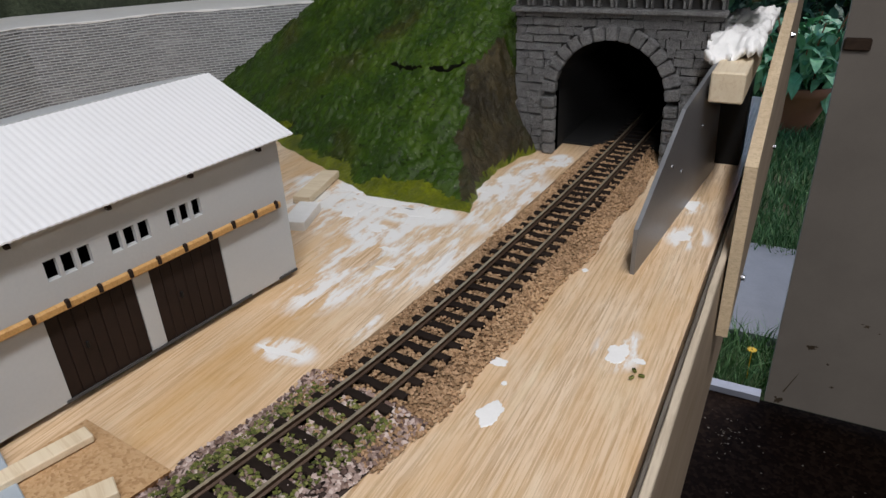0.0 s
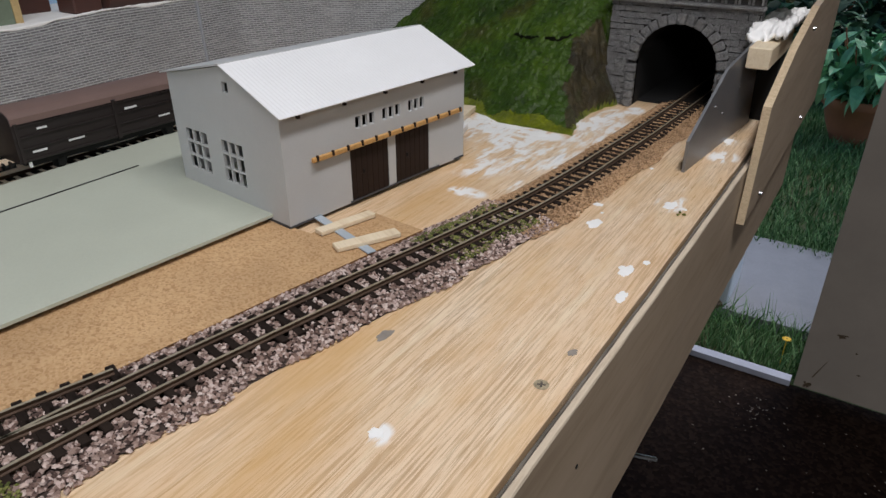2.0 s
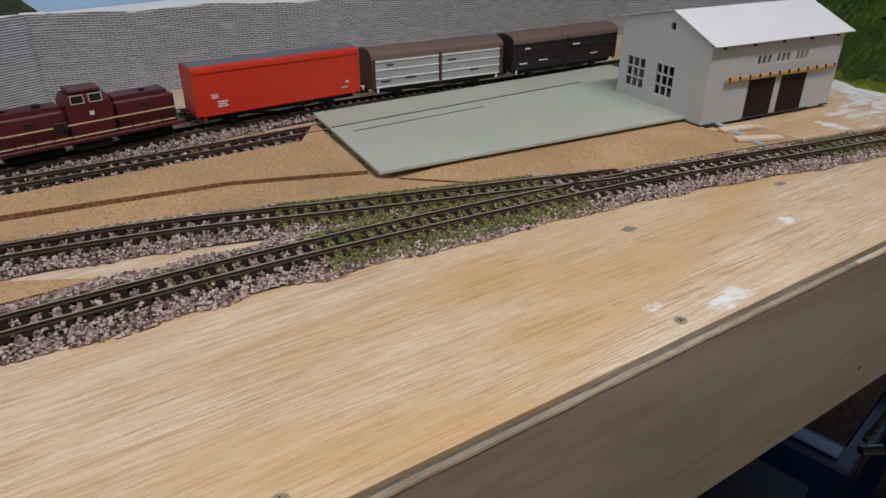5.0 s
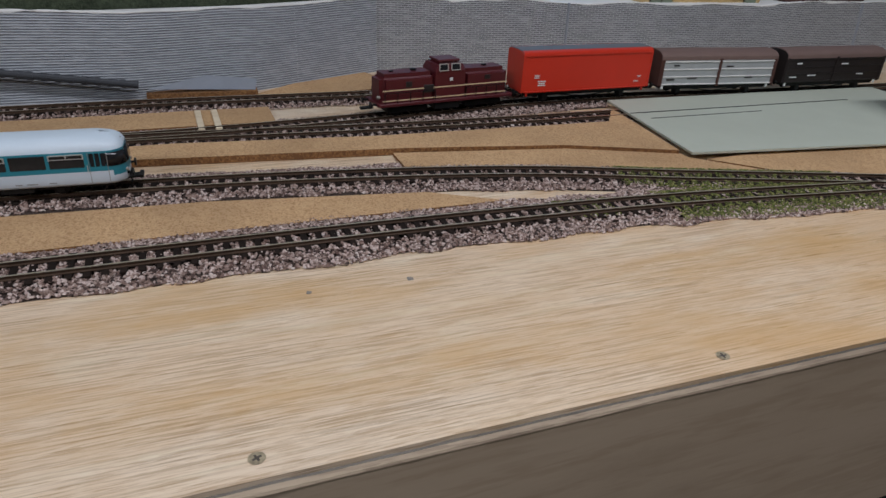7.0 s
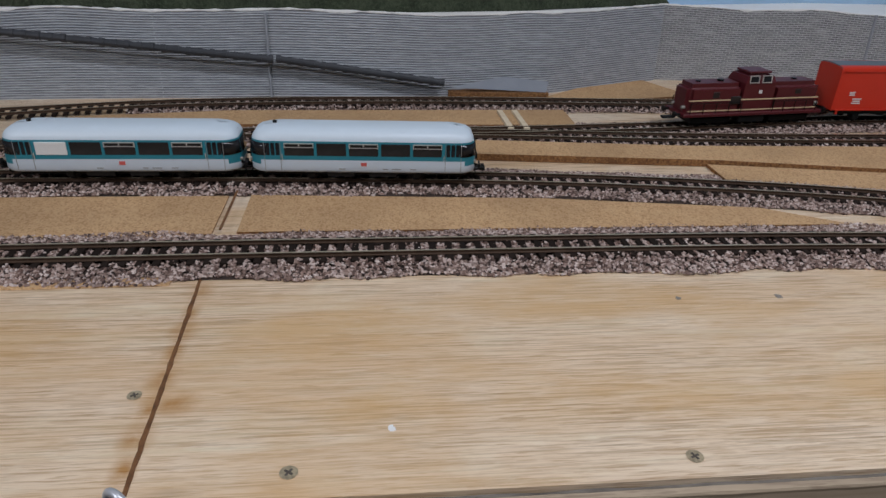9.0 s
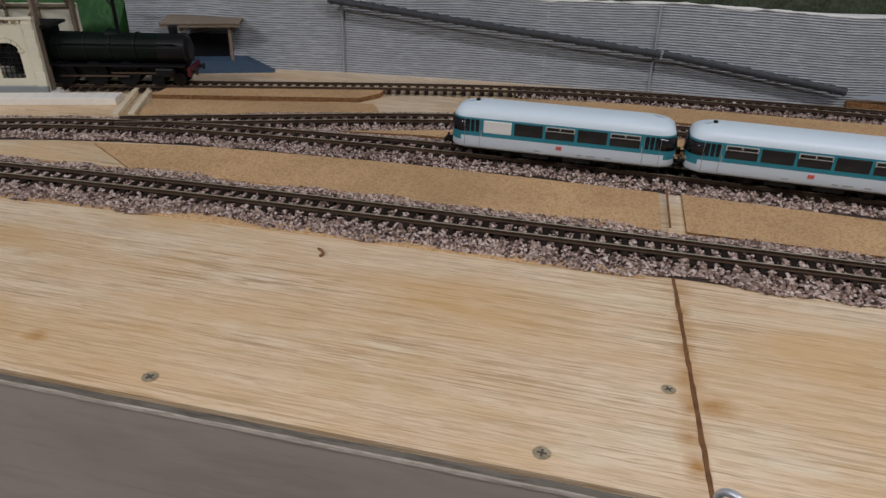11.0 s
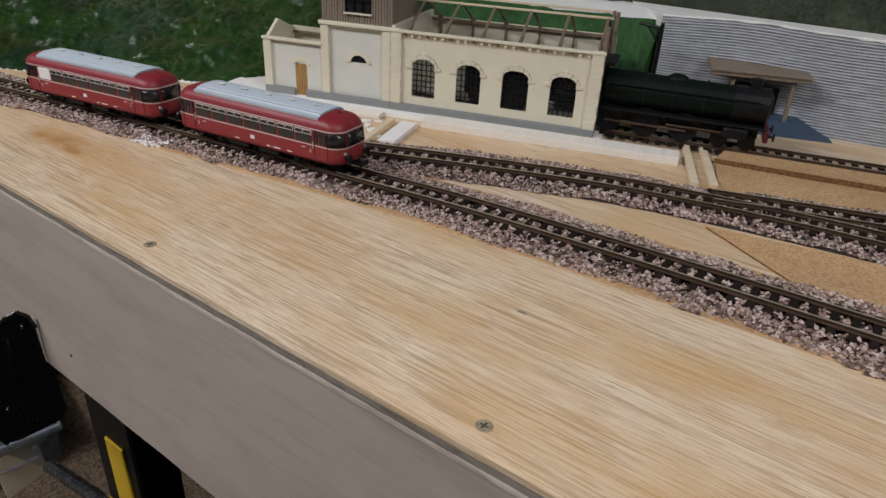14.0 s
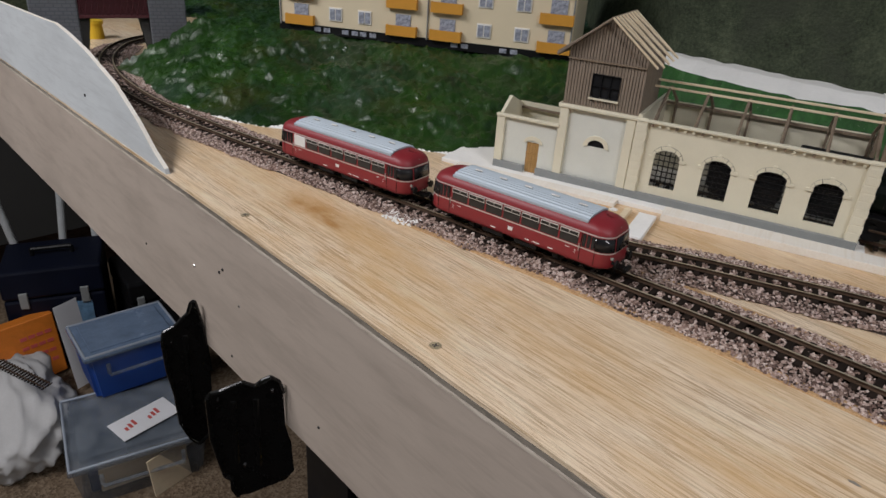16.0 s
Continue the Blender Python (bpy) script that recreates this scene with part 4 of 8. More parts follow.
    rbox(b, ((PX0 + PX1) / 2, PY - 0.001, 0.1005), (PX1 - PX0 + 0.004, 0.009, 0.0035), 0.0008, 1)
    part("string_course", b, STONE_GREY, tp)
    x = PX0 + 0.006
    while x < PX1:
        b = B()
        pts = [(x - 0.0048, 0.103)] + [(x - 0.0048 * math.cos(math.pi * k / 8), 0.1075 + 0.0048 * math.sin(math.pi * k / 8)) for k in range(9)] + [(x + 0.0048, 0.103)]
        inner = [(x + 0.7 * (p - x), 0.103 + 0.72 * (q - 0.103)) for p, q in pts]
        prism(b, pts + inner[::-1], PY - 0.004, PY + 0.002, "y")
        part("blind_arch", b, STONE_GREY, tp)
        x += 0.0112
    b = B()
    rbox(b, ((PX0 + PX1) / 2, PY - 0.002, 0.1215), (PX1 - PX0 + 0.006, 0.012, 0.012), 0.001, 1)
    part("parapet", b, STONE_GREY, tp)
    return tp


tunnel_portal()

# ---- goods shed ----
def frame_at(a, b):
    """A pose at the ground point a whose x runs to b and whose y runs away to the left of it."""
    return pose(a[0], a[1], a[2] if len(a) > 2 else 0.0, 0, 0, math.degrees(math.atan2(b[1] - a[1], b[0] - a[0])))


GOODS = frame_at((-0.186, 0.522, 0.003), (-0.207, 0.350))


def shared(name, me, parent, m, label=""):
    o = new(name, me)
    o.parent = parent
    o.matrix_local = m
    return tagged(o, label)


def mesh_of(name, bm, material):
    me = bpy.data.meshes.new(name)
    bmesh.ops.recalc_face_normals(bm, faces=bm.faces[:])
    bm.to_mesh(me)
    bm.free()
    for mt in material if isinstance(material, (list, tuple)) else (material,):
        me.materials.append(mt)
    return me


GLASS = glass_dark("dark_glazing")
GLASS_SMOKE = glass_dark("smoky_glazing", (0.018, 0.017, 0.016), 0.12)
BLIND = paint("white_panel", (0.74, 0.74, 0.72), 0.5, 0.05, 80.0)


def goods_shed():
    gs = thing("goods_shed", "pale grey card goods shed with white corrugated roof and brown doors", "building", GOODS)
    L, D, H, RY, RZ, EB = 0.1733, 0.114, 0.070, -0.0485, 0.0935, 0.080
    t = 0.0022
    # front wall with its door and window openings
    holes = [(0.041, 0.077, 0.0, 0.0365), (0.084, 0.120, 0.0, 0.0365)]
    for x0, x1 in ((0.0455, 0.0635), (0.0705, 0.0895), (0.0955, 0.1145)):
        holes.append((x0 + 0.0008, x1 - 0.0008, 0.0495, 0.0575))
        w = (x1 - x0) / 3
        b = B()
        for k in range(1, 3):
            box(b, (x0 + k * w, -t / 2, 0.0535), (0.0016, t, 0.0080))
        box(b, ((x0 + x1) / 2, -t + 0.0003, 0.0497), (x1 - x0 - 0.0016, 0.0006, 0.0004))
        part("window_frame", b, SHED_GREY, gs)

    def pierced(bm, u0, u1, z0, top, holes, at):
        us = sorted({u0, u1, *[h[0] for h in holes], *[h[1] for h in holes]})
        for a, c in zip(us, us[1:]):
            zs = [z0]
            for h in sorted((h for h in holes if h[0] <= a + 1e-6 and h[1] >= c - 1e-6), key=lambda h: h[2]):
                zs += [h[2], h[3]]
            zs.append(None)
            for k in range(0, len(zs), 2):
                lo, hi = zs[k], zs[k + 1]
                ha, hc = (top(a), top(c)) if hi is None else (hi, hi)
                if ha - lo > 1e-5:
                    at(bm, a, c, lo, ha, hc)

    def front(bm, a, c, lo, ha, hc):
        prism(bm, [(a, lo), (c, lo), (c, hc), (a, ha)], -t, 0.0, "y")

    b = B()
    pierced(b, 0.0, L, 0.0, lambda u: H, holes, front)
    bmesh.ops.remove_doubles(b, verts=b.verts[:], dist=1e-5)
    part("front_wall", b, SHED_GREY, gs)
    slope = lambda y: EB + (RZ - EB) * (y + D) / (D + RY) if y < RY else H + (RZ - H) * (0 - y) / (0 - RY)
    gh = []
    for y0, y1 in ((-0.064, -0.040), (-0.105, -0.079)):
        w = (y1 - y0) / 3
        gh.append((y0 + 0.0006, y1 - 0.0006, 0.0165, 0.0165 + 2 * 0.0098 + 0.0086))
        b = B()
        for k in range(1, 3):
            box(b, (L - t / 2, y0 + k * w, 0.0306), (t * 0.9, 0.0012, 0.0282))
            box(b, (L - t / 2, (y0 + y1) / 2, 0.0165 + k * 0.0098 - 0.0006), (t * 0.9, y1 - y0 - 0.0012, 0.0012))
        part("window_frame", b, SHED_GREY, gs)
    gh.append((-0.0530, -0.0470, 0.077, 0.0835))

    def gable(x):
        def put(bm, a, c, lo, ha, hc):
            prism(bm, [(a, lo), (c, lo), (c, hc), (a, ha)], x, x + t, "x")
        return put
    ys = [(RY - 1e-4, RY + 1e-4, 0.093, 0.0931)]
    b = B()
    pierced(b, -D, -t, 0.0, slope, gh + ys, gable(L - t))
    bmesh.ops.remove_doubles(b, verts=b.verts[:], dist=1e-5)
    part("gable_wall", b, SHED_GREY, gs)
    b = B()
    prism(b, [(-D, 0), (-t, 0), (-t, slope(-t)), (RY, RZ), (-D, EB)], 0.0, t, "x")
    part("gable_wall", b, SHED_GREY, gs)
    b = B()
    box(b, (L / 2, -D - t / 2, EB / 2), (L, t, EB))
    part("back_wall", b, SHED_GREY, gs)
    # added black floor and upright sheet stand for the shade behind the openings
    b = B()
    box(b, (L / 2, -D / 2, 0.0006), (L - 0.006, D - 0.006, 0.0012))
    box(b, (L / 2, -0.03, 0.035), (L - 0.01, 0.0008, 0.066))
    part("dark_interior", b, BLACK, gs, "black sheets added to stand for the shade inside the shed")
    # corrugated roof slope towards the track, plain card behind
    def sheet(bm, y0, z0, y1, z1, x0, x1, pitch, amp, thick):
        n = int((x1 - x0) / pitch * 6)
        prev = None
        for k in range(n + 1):
            x = x0 + (x1 - x0) * k / n
            dz = amp * math.cos(2 * math.pi * (x - x0) / pitch)
            ring = [bm.verts.new(p) for p in ((x, y0, z0 + dz), (x, y1, z1 + dz), (x, y1, z1 + dz - thick), (x, y0, z0 + dz - thick))]
            if prev:
                for i in range(4):
                    bm.faces.new((prev[i], ring[i], ring[(i + 1) % 4], prev[(i + 1) % 4]))
            else:
                bm.faces.new(ring)
            prev = ring
        bm.faces.new(prev[::-1])
    b = B()
    sheet(b, RY, RZ + 0.0012, 0.0056, H + 0.0016, -0.006, L + 0.0035, 0.0029, 0.00012, 0.0006)
    part("roof_sheet", b, ROOF_WHITE, gs, "white corrugated roof sheet", smooth=False)
    b = B()
    prism(b, [(RY, RZ + 0.0006), (-D - 0.006, EB - 0.0006), (-D - 0.006, EB + 0.0006), (RY, RZ + 0.0018)], -0.004, L + 0.003, "x")
    part("roof_card", b, SHED_GREY, gs)
    for x0, x1, _, z1 in holes[:2]:
        b = B()
        box(b, ((x0 + x1) / 2, -0.0016, z1 / 2), (x1 - x0, 0.0008, z1))
        door = part("door", b, DOOR_BROWN, gs, "dark brown boarded sliding door")
        n = 7
        for k in range(n):
            w = (x1 - x0) / n
            b = B()
            rbox(b, (x0 + (k + 0.5) * w, -0.0009, z1 / 2), (w - 0.0002, 0.0008, z1), 0.0002, 1)
            part("board", b, DOOR_BROWN, door)
        b = B()
        rbox(b, ((x0 + x1) / 2 + 0.006, -0.0002, 0.019), (0.0012, 0.0014, 0.0028), 0.0002, 1)
        part("door_handle", b, BLACK, door)
    b = B()
    rbox(b, (0.0795, 0.0022, 0.0395), (0.147, 0.0026, 0.0030), 0.0004, 1)
    part("door_rail", b, BEAM_ORANGE, gs, "orange stained wooden door rail")
    for k in range(12):
        b = B()
        rbox(b, (0.009 + k * 0.0128, 0.0034, 0.0405), (0.0016, 0.0018, 0.0036), 0.0003, 1)
        part("bracket", b, DOOR_BROWN, gs)
    for k in range(5):
        b = B()
        box(b, (0.012 + k * 0.037, 0.0012, H - 0.0016), (0.0016, 0.0024, 0.0016))
        part("rafter_end", b, DOOR_BROWN, gs)
    for a, c in ((0.0, 0.012), (0.030, 0.122), (0.150, L)):
        b = B()
        box(b, ((a + c) / 2, 0.0003, 0.0006), (c - a, 0.0006, 0.0012))
        part("sill", b, FOOTING, gs, "dark footing strip")
    for a, c in ((-0.11, -0.078), (-0.070, -0.036), (-0.030, 0.0)):
        b = B()
        box(b, (L + 0.0003, (a + c) / 2, 0.0008), (0.0006, c - a, 0.0016))
        part("sill", b, FOOTING, gs, "dark footing strip")
    return gs


goods_shed()

# ---- rail vehicles ----
RED_CREAM = paint("railbus_red", (0.245, 0.020, 0.026), 0.38, 0.08, 50.0, relief=0.05)
RED_ROOF = paint("railbus_red_roof", (0.235, 0.020, 0.027), 0.48, 0.08, 50.0, relief=0.05)
SILVER = paint("silver_grey_roof_paint", (0.40, 0.46, 0.51), 0.5, 0.06, 60.0, metal=0.1)
SILVER_LINE = paint("silver_trim_line", (0.62, 0.60, 0.57), 0.35, 0.05, 60.0, metal=0.4)
TEAL = paint("teal_paint", (0.022, 0.205, 0.265), 0.4, 0.06, 50.0)
ICE = paint("pale_grey_white_paint", (0.56, 0.64, 0.71), 0.4, 0.04, 50.0)
ICE_ROOF = paint("white_roof_paint", (0.66, 0.75, 0.82), 0.42, 0.03, 50.0)
LENS = glass_dark("lamp_lens", (0.20, 0.19, 0.17), 0.1)
WHITE_MARK = paint("white_lettering", (0.80, 0.78, 0.74), 0.5, 0.03)
RED_MARK = paint("red_emblem", (0.55, 0.10, 0.09), 0.5, 0.03)


def outline(a, w, n=10, r=0.0085, bow=0.0022):
    """A railbus plan: a rounded rectangle with bowed ends, from the right end round to the left."""
    pts = []
    for cx, cy, t0 in ((1, 1, 0), (-1, 1, 90), (-1, -1, 180), (1, -1, 270)):
        for k in range(n + 1):
            t = radians(t0 + 90 * k / n)
            x, y = cx * (a - r) + r * math.cos(t), cy * (w - 0.0085) + 0.0085 * math.sin(t)
            x += cx * bow * (1 - (y / w) ** 2) if abs(x) > a - r else 0
            pts.append((x, y))
    return pts


HALF, WIDE = 0.0715, 0.0170
LEVELS = [(0.0078, 0.0006, 0.0010), (0.0092, 0.0, 0.0), (0.0132, 0.0, 0.0), (0.0166, 0.0, 0.0), (0.0182, 0.0, 0.0), (0.0190, 0.0, 0.0), (0.0288, 0.0005, 0.0011), (0.0296, 0.0006, 0.0012), (0.0312, 0.0009, 0.0016), (0.0334, 0.0018, 0.0028), (0.0352, 0.0036, 0.0050), (0.0366, 0.0066, 0.0085), (0.0374, 0.0105, 0.0135)]


def fill_side(z):
    k = max(i for i, l in enumerate(LEVELS) if l[0] <= z)
    if k == len(LEVELS) - 1:
        return LEVELS[k][1:]
    (z0, e0, f0), (z1, e1, f1) = LEVELS[k], LEVELS[k + 1]
    s = (z - z0) / (z1 - z0)
    return e0 + (e1 - e0) * s, f0 + (f1 - f0) * s


def window_meshes():
    w, h = 0.0134, 0.0088
    b = B()
    rbox(b, (0, 0, 0), (w, 0.0008, h), 0.0003, 1)
    pane = mesh_of("window", b, GLASS_SMOKE)
    b = B()
    for z, s in ((h / 2 - 0.0002, 0.0005), (0.0016, 0.0004)):
        box(b, (0, 0, z), (w, 0.0012, s))
    for x in (-w / 2 + 0.0002, w / 2 - 0.0002):
        box(b, (x, 0, h / 4 + 0.0005), (0.0004, 0.0012, h / 2 - 0.001))
    box(b, (0, 0, h / 2 - 0.0012), (0.0005, 0.0012, 0.0018))
    bars = mesh_of("window_frame", b, SILVER_LINE)
    b = B()
    rbox(b, (0, 0, 0), (0.0024, 0.0008, h), 0.0003, 1)
    slim = mesh_of("door_window", b, GLASS)
    b = B()
    rbox(b, (0, 0, 0), (w, 0.0010, h), 0.0003, 1)
    blind = mesh_of("destination_panel", b, BLIND)
    return pane, bars, slim, blind


PANE, BARS, SLIM, PANEL = window_meshes()
b = B()
cyl(b, (-0.0035, 0, 0), (0, 0, 0), 0.0011, seg=8)
cyl(b, (0, 0, 0), (0.0016, 0, 0), 0.0007, seg=8)
cyl(b, (0.0016, 0, 0), (0.0026, 0, 0), 0.0028, 0.0026, seg=14)
BUFFER = mesh_of("buffer", b, BLACK)
b = B()
cyl(b, (0, -0.0095, 0), (0, -0.0075, 0), 0.0056, 0.0050, seg=20)
cyl(b, (0, 0.0075, 0), (0, 0.0095, 0), 0.0050, 0.0056, seg=20)
cyl(b, (0, -0.0080, 0), (0, 0.0080, 0), 0.0010, seg=8)
WHEELSET = mesh_of("wheelset", b, BLACK)
GLYPHS = {}


def digits(text, size):
    """Flat lettering as a mesh, in the xz plane, facing -y."""
    if (text, size) not in GLYPHS:
        cu = bpy.data.curves.new("lettering", "FONT")
        cu.body, cu.size, cu.align_x = text, size, "CENTER"
        ob = bpy.data.objects.new("lettering", cu)
        me = bpy.data.meshes.new_from_object(ob)
        me.transform(Matrix.Rotation(radians(90), 4, "X"))
        me.materials.append(WHITE_MARK)
        GLYPHS[text, size] = me
        bpy.data.objects.remove(ob)
    return GLYPHS[text, size]


def railbus(m, label, group, scheme, panel_at=None, roof_ribs=True, lamp_end=1, windows=7):
    rb = thing("railbus", label, "model train", m, group)
    red = scheme == "red"
    lower, roof, line = (RED_CREAM, RED_ROOF, SILVER_LINE) if red else (ICE, ICE_ROOF, TEAL)

    def tone(z, x):
        if z > 0.0292:
            return 1
        if red:
            return 2 if (0.0182 < z < 0.0190 or 0.0288 < z < 0.0296) else 0
        if z > 0.0166:
            return 2
        return 2 if abs(x) > 0.066 and z > 0.0132 else 0
    b = B()
    rings = []
    for z, e, f in LEVELS:
        rings.append([b.verts.new((x, y, z)) for x, y in outline(HALF - f, WIDE - e)])
    for (z0, _, _), (z1, _, _), r, s in zip(LEVELS, LEVELS[1:], rings, rings[1:]):
        n = len(r)
        for k in range(n):
            fc = b.faces.new((r[k], r[(k + 1) % n], s[(k + 1) % n], s[k]))
            fc.material_index = tone((z0 + z1) / 2, (r[k].co.x + r[(k + 1) % n].co.x) / 2)
            fc.smooth = True
    b.faces.new(rings[0][::-1])
    top = b.faces.new(rings[-1])
    top.material_index, top.smooth = 1, True
    part("body", b, [lower, roof, line], rb)
    # side glazing
    for s in (-1, 1):
        y = s * (WIDE - 0.0002)
        pitch = 0.0147 if windows == 7 else 0.0206
        for k in range(windows):
            x = (k - (windows - 1) / 2) * pitch
            sx = 1.0 if windows == 7 else 1.4
            mm = pose(x, y, 0.0239) @ Matrix.Diagonal((sx, 1, 1, 1))
            if panel_at is not None and k == panel_at:
                shared("destination_panel", PANEL, rb, mm, "white blanked window panel")
                continue
            w = shared("window", PANE, rb, mm)
            if red or k % 2 == 0:
                shared("window_frame", BARS, w, Matrix(), "pale metal hopper frame")
        for e in (-1, 1):
            for k in range(3):
                shared("door_window", SLIM, rb, pose(e * (0.0548 + k * 0.0031), y, 0.0240))
            b = B()
            for dx in (0.0530, 0.0632):
                box(b, (e * dx, s * (WIDE + 0.00005), 0.0190), (0.0003, 0.0003, 0.0195))
            part("door_joint", b, DOOR_BROWN if red else PLINTH, rb)
            b = B()
            box(b, (e * 0.0520, s * (WIDE + 0.0003), 0.0186), (0.0003, 0.0005, 0.0050))
            part("door_handle", b, SILVER_LINE, rb)
            if red:
                o = shared("class_number", digits("2", 0.0034), rb, pose(e * 0.0495, s * (WIDE + 0.0001), 0.0136, 0, 0, 0 if s < 0 else 180))
                b = B()
                box(b, (e * 0.0440, s * (WIDE + 0.0001), 0.0162), (0.0030, 0.0002, 0.0004))
                part("lettering_bar", b, WHITE_MARK, rb)
        b = B()
        rbox(b, (0.0, s * (WIDE + 0.0001), 0.0138), (0.0038, 0.0003, 0.0026), 0.0001, 1)
        part("emblem", b, RED_MARK if not red else BLIND, rb, "small square emblem")
        for x, w in ((-0.014, 0.0040), (0.014, 0.0034), (0.021, 0.0060), (0.032, 0.0040)):
            b = B()
            box(b, (x, s * (WIDE + 0.0001), 0.0104), (w, 0.0002, 0.0006))
            part("lettering_bar", b, WHITE_MARK if red else PLINTH, rb)
    # wrap-round end glazing
    for e in (-1, 1):
        lo, hi = 0.0196, 0.0283
        path = [p for p in outline(HALF, WIDE, 14) if p[0] > HALF - 0.0105]
        path = sorted(path, key=lambda p: math.atan2(p[1], p[0] - (HALF - 0.016)))
        for y0, y1 in ((-0.0171, -0.0088), (-0.0080, 0.0080), (0.0088, 0.0171)):
            pts = [p for p in path if y0 <= p[1] <= y1]
            if len(pts) < 2:
                pts = [(HALF + 0.0021, y0), (HALF + 0.0022, 0), (HALF + 0.0021, y1)]
            b = B()
            el, fl = fill_side(lo)
            eh, fh = fill_side(hi)
            low = [b.verts.new((e * (x - fl + 0.0004), y * (1 + 0.012), lo)) for x, y in pts]
            up = [b.verts.new((e * (x - fh + 0.0004), y * (1 - 0.016), hi)) for x, y in pts]
            for k in range(len(pts) - 1):
                b.faces.new((low[k], low[k + 1], up[k + 1], up[k])).smooth = True
            r = bmesh.ops.extrude_face_region(b, geom=b.faces[:])
            bmesh.ops.translate(b, vec=(-e * 0.0008, 0, 0), verts=[g for g in r["geom"] if isinstance(g, bmesh.types.BMVert)])
            part("end_window", b, GLASS, rb)
        for y in (-0.0105, 0.0105):
            b = B()
            cyl(b, (e * (HALF - 0.002), y, 0.0150), (e * (HALF + 0.0022), y, 0.0150), 0.0013, 0.0011, seg=14)
            part("headlight", b, LENS, rb, "round lamp with a chrome rim")
            shared("buffer", BUFFER, rb, pose(e * (HALF + 0.0022), y * 0.93, 0.0122, 0, 0, 0 if e > 0 else 180))
        b = B()
        cyl(b, (e * (HALF - 0.006), 0, 0.0322), (e * (HALF - 0.0008), 0, 0.0322), 0.0013, seg=12)
        part("headlight", b, LENS, rb)
        b = B()
        rbox(b, (e * (HALF + 0.003), 0, 0.0062), (0.010, 0.0060, 0.0020), 0.0005, 1)
        rbox(b, (e * (HALF + 0.008), 0, 0.0068), (0.0025, 0.0085, 0.0030), 0.0005, 1)
        for y in (-0.006, 0.0055, 0.0075):
            cyl(b, (e * (HALF + 0.0005), y, 0.0100), (e * (HALF + 0.0028), y * 1.05, 0.0050), 0.00045, seg=6)
            cyl(b, (e * (HALF + 0.0028), y * 1.05, 0.0050), (e * (HALF + 0.0018), y * 0.8, 0.0028), 0.00045, seg=6)
        part("coupler", b, BLACK, rb, "black coupler and hoses")
    # roof panel
    if roof_ribs:
        b = B()
        rows = 9
        ys = [(-0.0139 + 0.0278 * k / (rows * 4)) for k in range(rows * 4 + 1)]
        def top_z(y):
            q = abs(y)
            pts = [(0.0, 0.0376), (0.0065, 0.0374), (0.0104, 0.0366), (0.0134, 0.0352), (0.0152, 0.0334)]
            for (q0, z0), (q1, z1) in zip(pts, pts[1:]):
                if q <= q1:
                    return z0 + (z1 - z0) * (q - q0) / (q1 - q0)
            return 0.033
        prev = None
        for k, y in enumerate(ys):
            z = top_z(y) + 0.0009 + (0.0007 if k % 4 in (0, 1) else 0.0)
            cur = [b.verts.new((x, y, zz)) for x, zz in ((-0.0540, z), (0.0540, z), (0.0540, z - 0.0018), (-0.0540, z - 0.0018))]
            if prev:
                for i in range(4):
                    b.faces.new((prev[i], prev[(i + 1) % 4], cur[(i + 1) % 4], cur[i]))
            else:
                b.faces.new(cur)
            prev = cur
        b.faces.new(prev[::-1])
        part("roof_panel", b, SILVER, rb, "silver grey ribbed roof panel")
        for k in range(5):
            b = B()
            rbox(b, (-0.042 + k * 0.021, 0.0010, 0.0393), (0.0062, 0.0016, 0.0011), 0.0004, 1)
            part("roof_vent", b, SILVER_LINE, rb)
    else:
        b = B()
        cyl(b, (-0.058, 0.0, 0.036), (-0.058, 0.0, 0.0388), 0.0014, seg=10)
        part("roof_vent", b, BLACK, rb)
    # running gear
    b = B()
    rbox(b, (0, 0, 0.0062), (0.132, 0.022, 0.0050), 0.0008, 1)
    for x in (-0.015, 0.012):
        rbox(b, (x, -0.0125, 0.0062), (0.018, 0.006, 0.0045), 0.0005, 1)
        rbox(b, (x, 0.0125, 0.0062), (0.014, 0.006, 0.0045), 0.0005, 1)
    part("underframe", b, BLACK, rb)
    for x in (-0.0345, 0.0345):
        shared("wheelset", WHEELSET, rb, pose(x, 0, 0.0056))
        for s in (-1, 1):
            b = B()
            rbox(b, (x, s * 0.0125, 0.0058), (0.0050, 0.0025, 0.0055), 0.0006, 1)
            rbox(b, (x, s * 0.0132, 0.0085), (0.020, 0.0012, 0.0012), 0.0003, 1)
            part("axle_box", b, BLACK, rb)
    return rb


RAIL_TOP_Z = 0.0067


def on_track(key, y_mid, flip=False):
    """The pose of a vehicle whose middle stands at y_mid on a track."""
    q, d = LINES[key]
    k = int(np.argmin(abs(q[:, 1] - y_mid)))
    a, c = q[max(0, k - 9)], q[min(len(q) - 1, k + 9)]
    rz = math.degrees(math.atan2(c[1] - a[1], c[0] - a[0])) + (180 if flip else 0)
    return pose((a[0] + c[0]) / 2, (a[1] + c[1]) / 2, RAIL_TOP_Z, 0, 0, rz)


railbus(on_track("main", -1.2685, True), "dark red railbus with silver ribbed roof, leading the pair", "red railbus pair", "red")
railbus(on_track("main", -1.4335, True), "dark red railbus trailer with silver roof and one white panel", "red railbus pair", "red", panel_at=0)
railbus(on_track("loop", -0.4765, True) @ Matrix.Diagonal((1.075, 1.02, 1.02, 1)), "white and teal railbus standing on the passing track", "teal railbus pair", "teal", roof_ribs=False, windows=5)
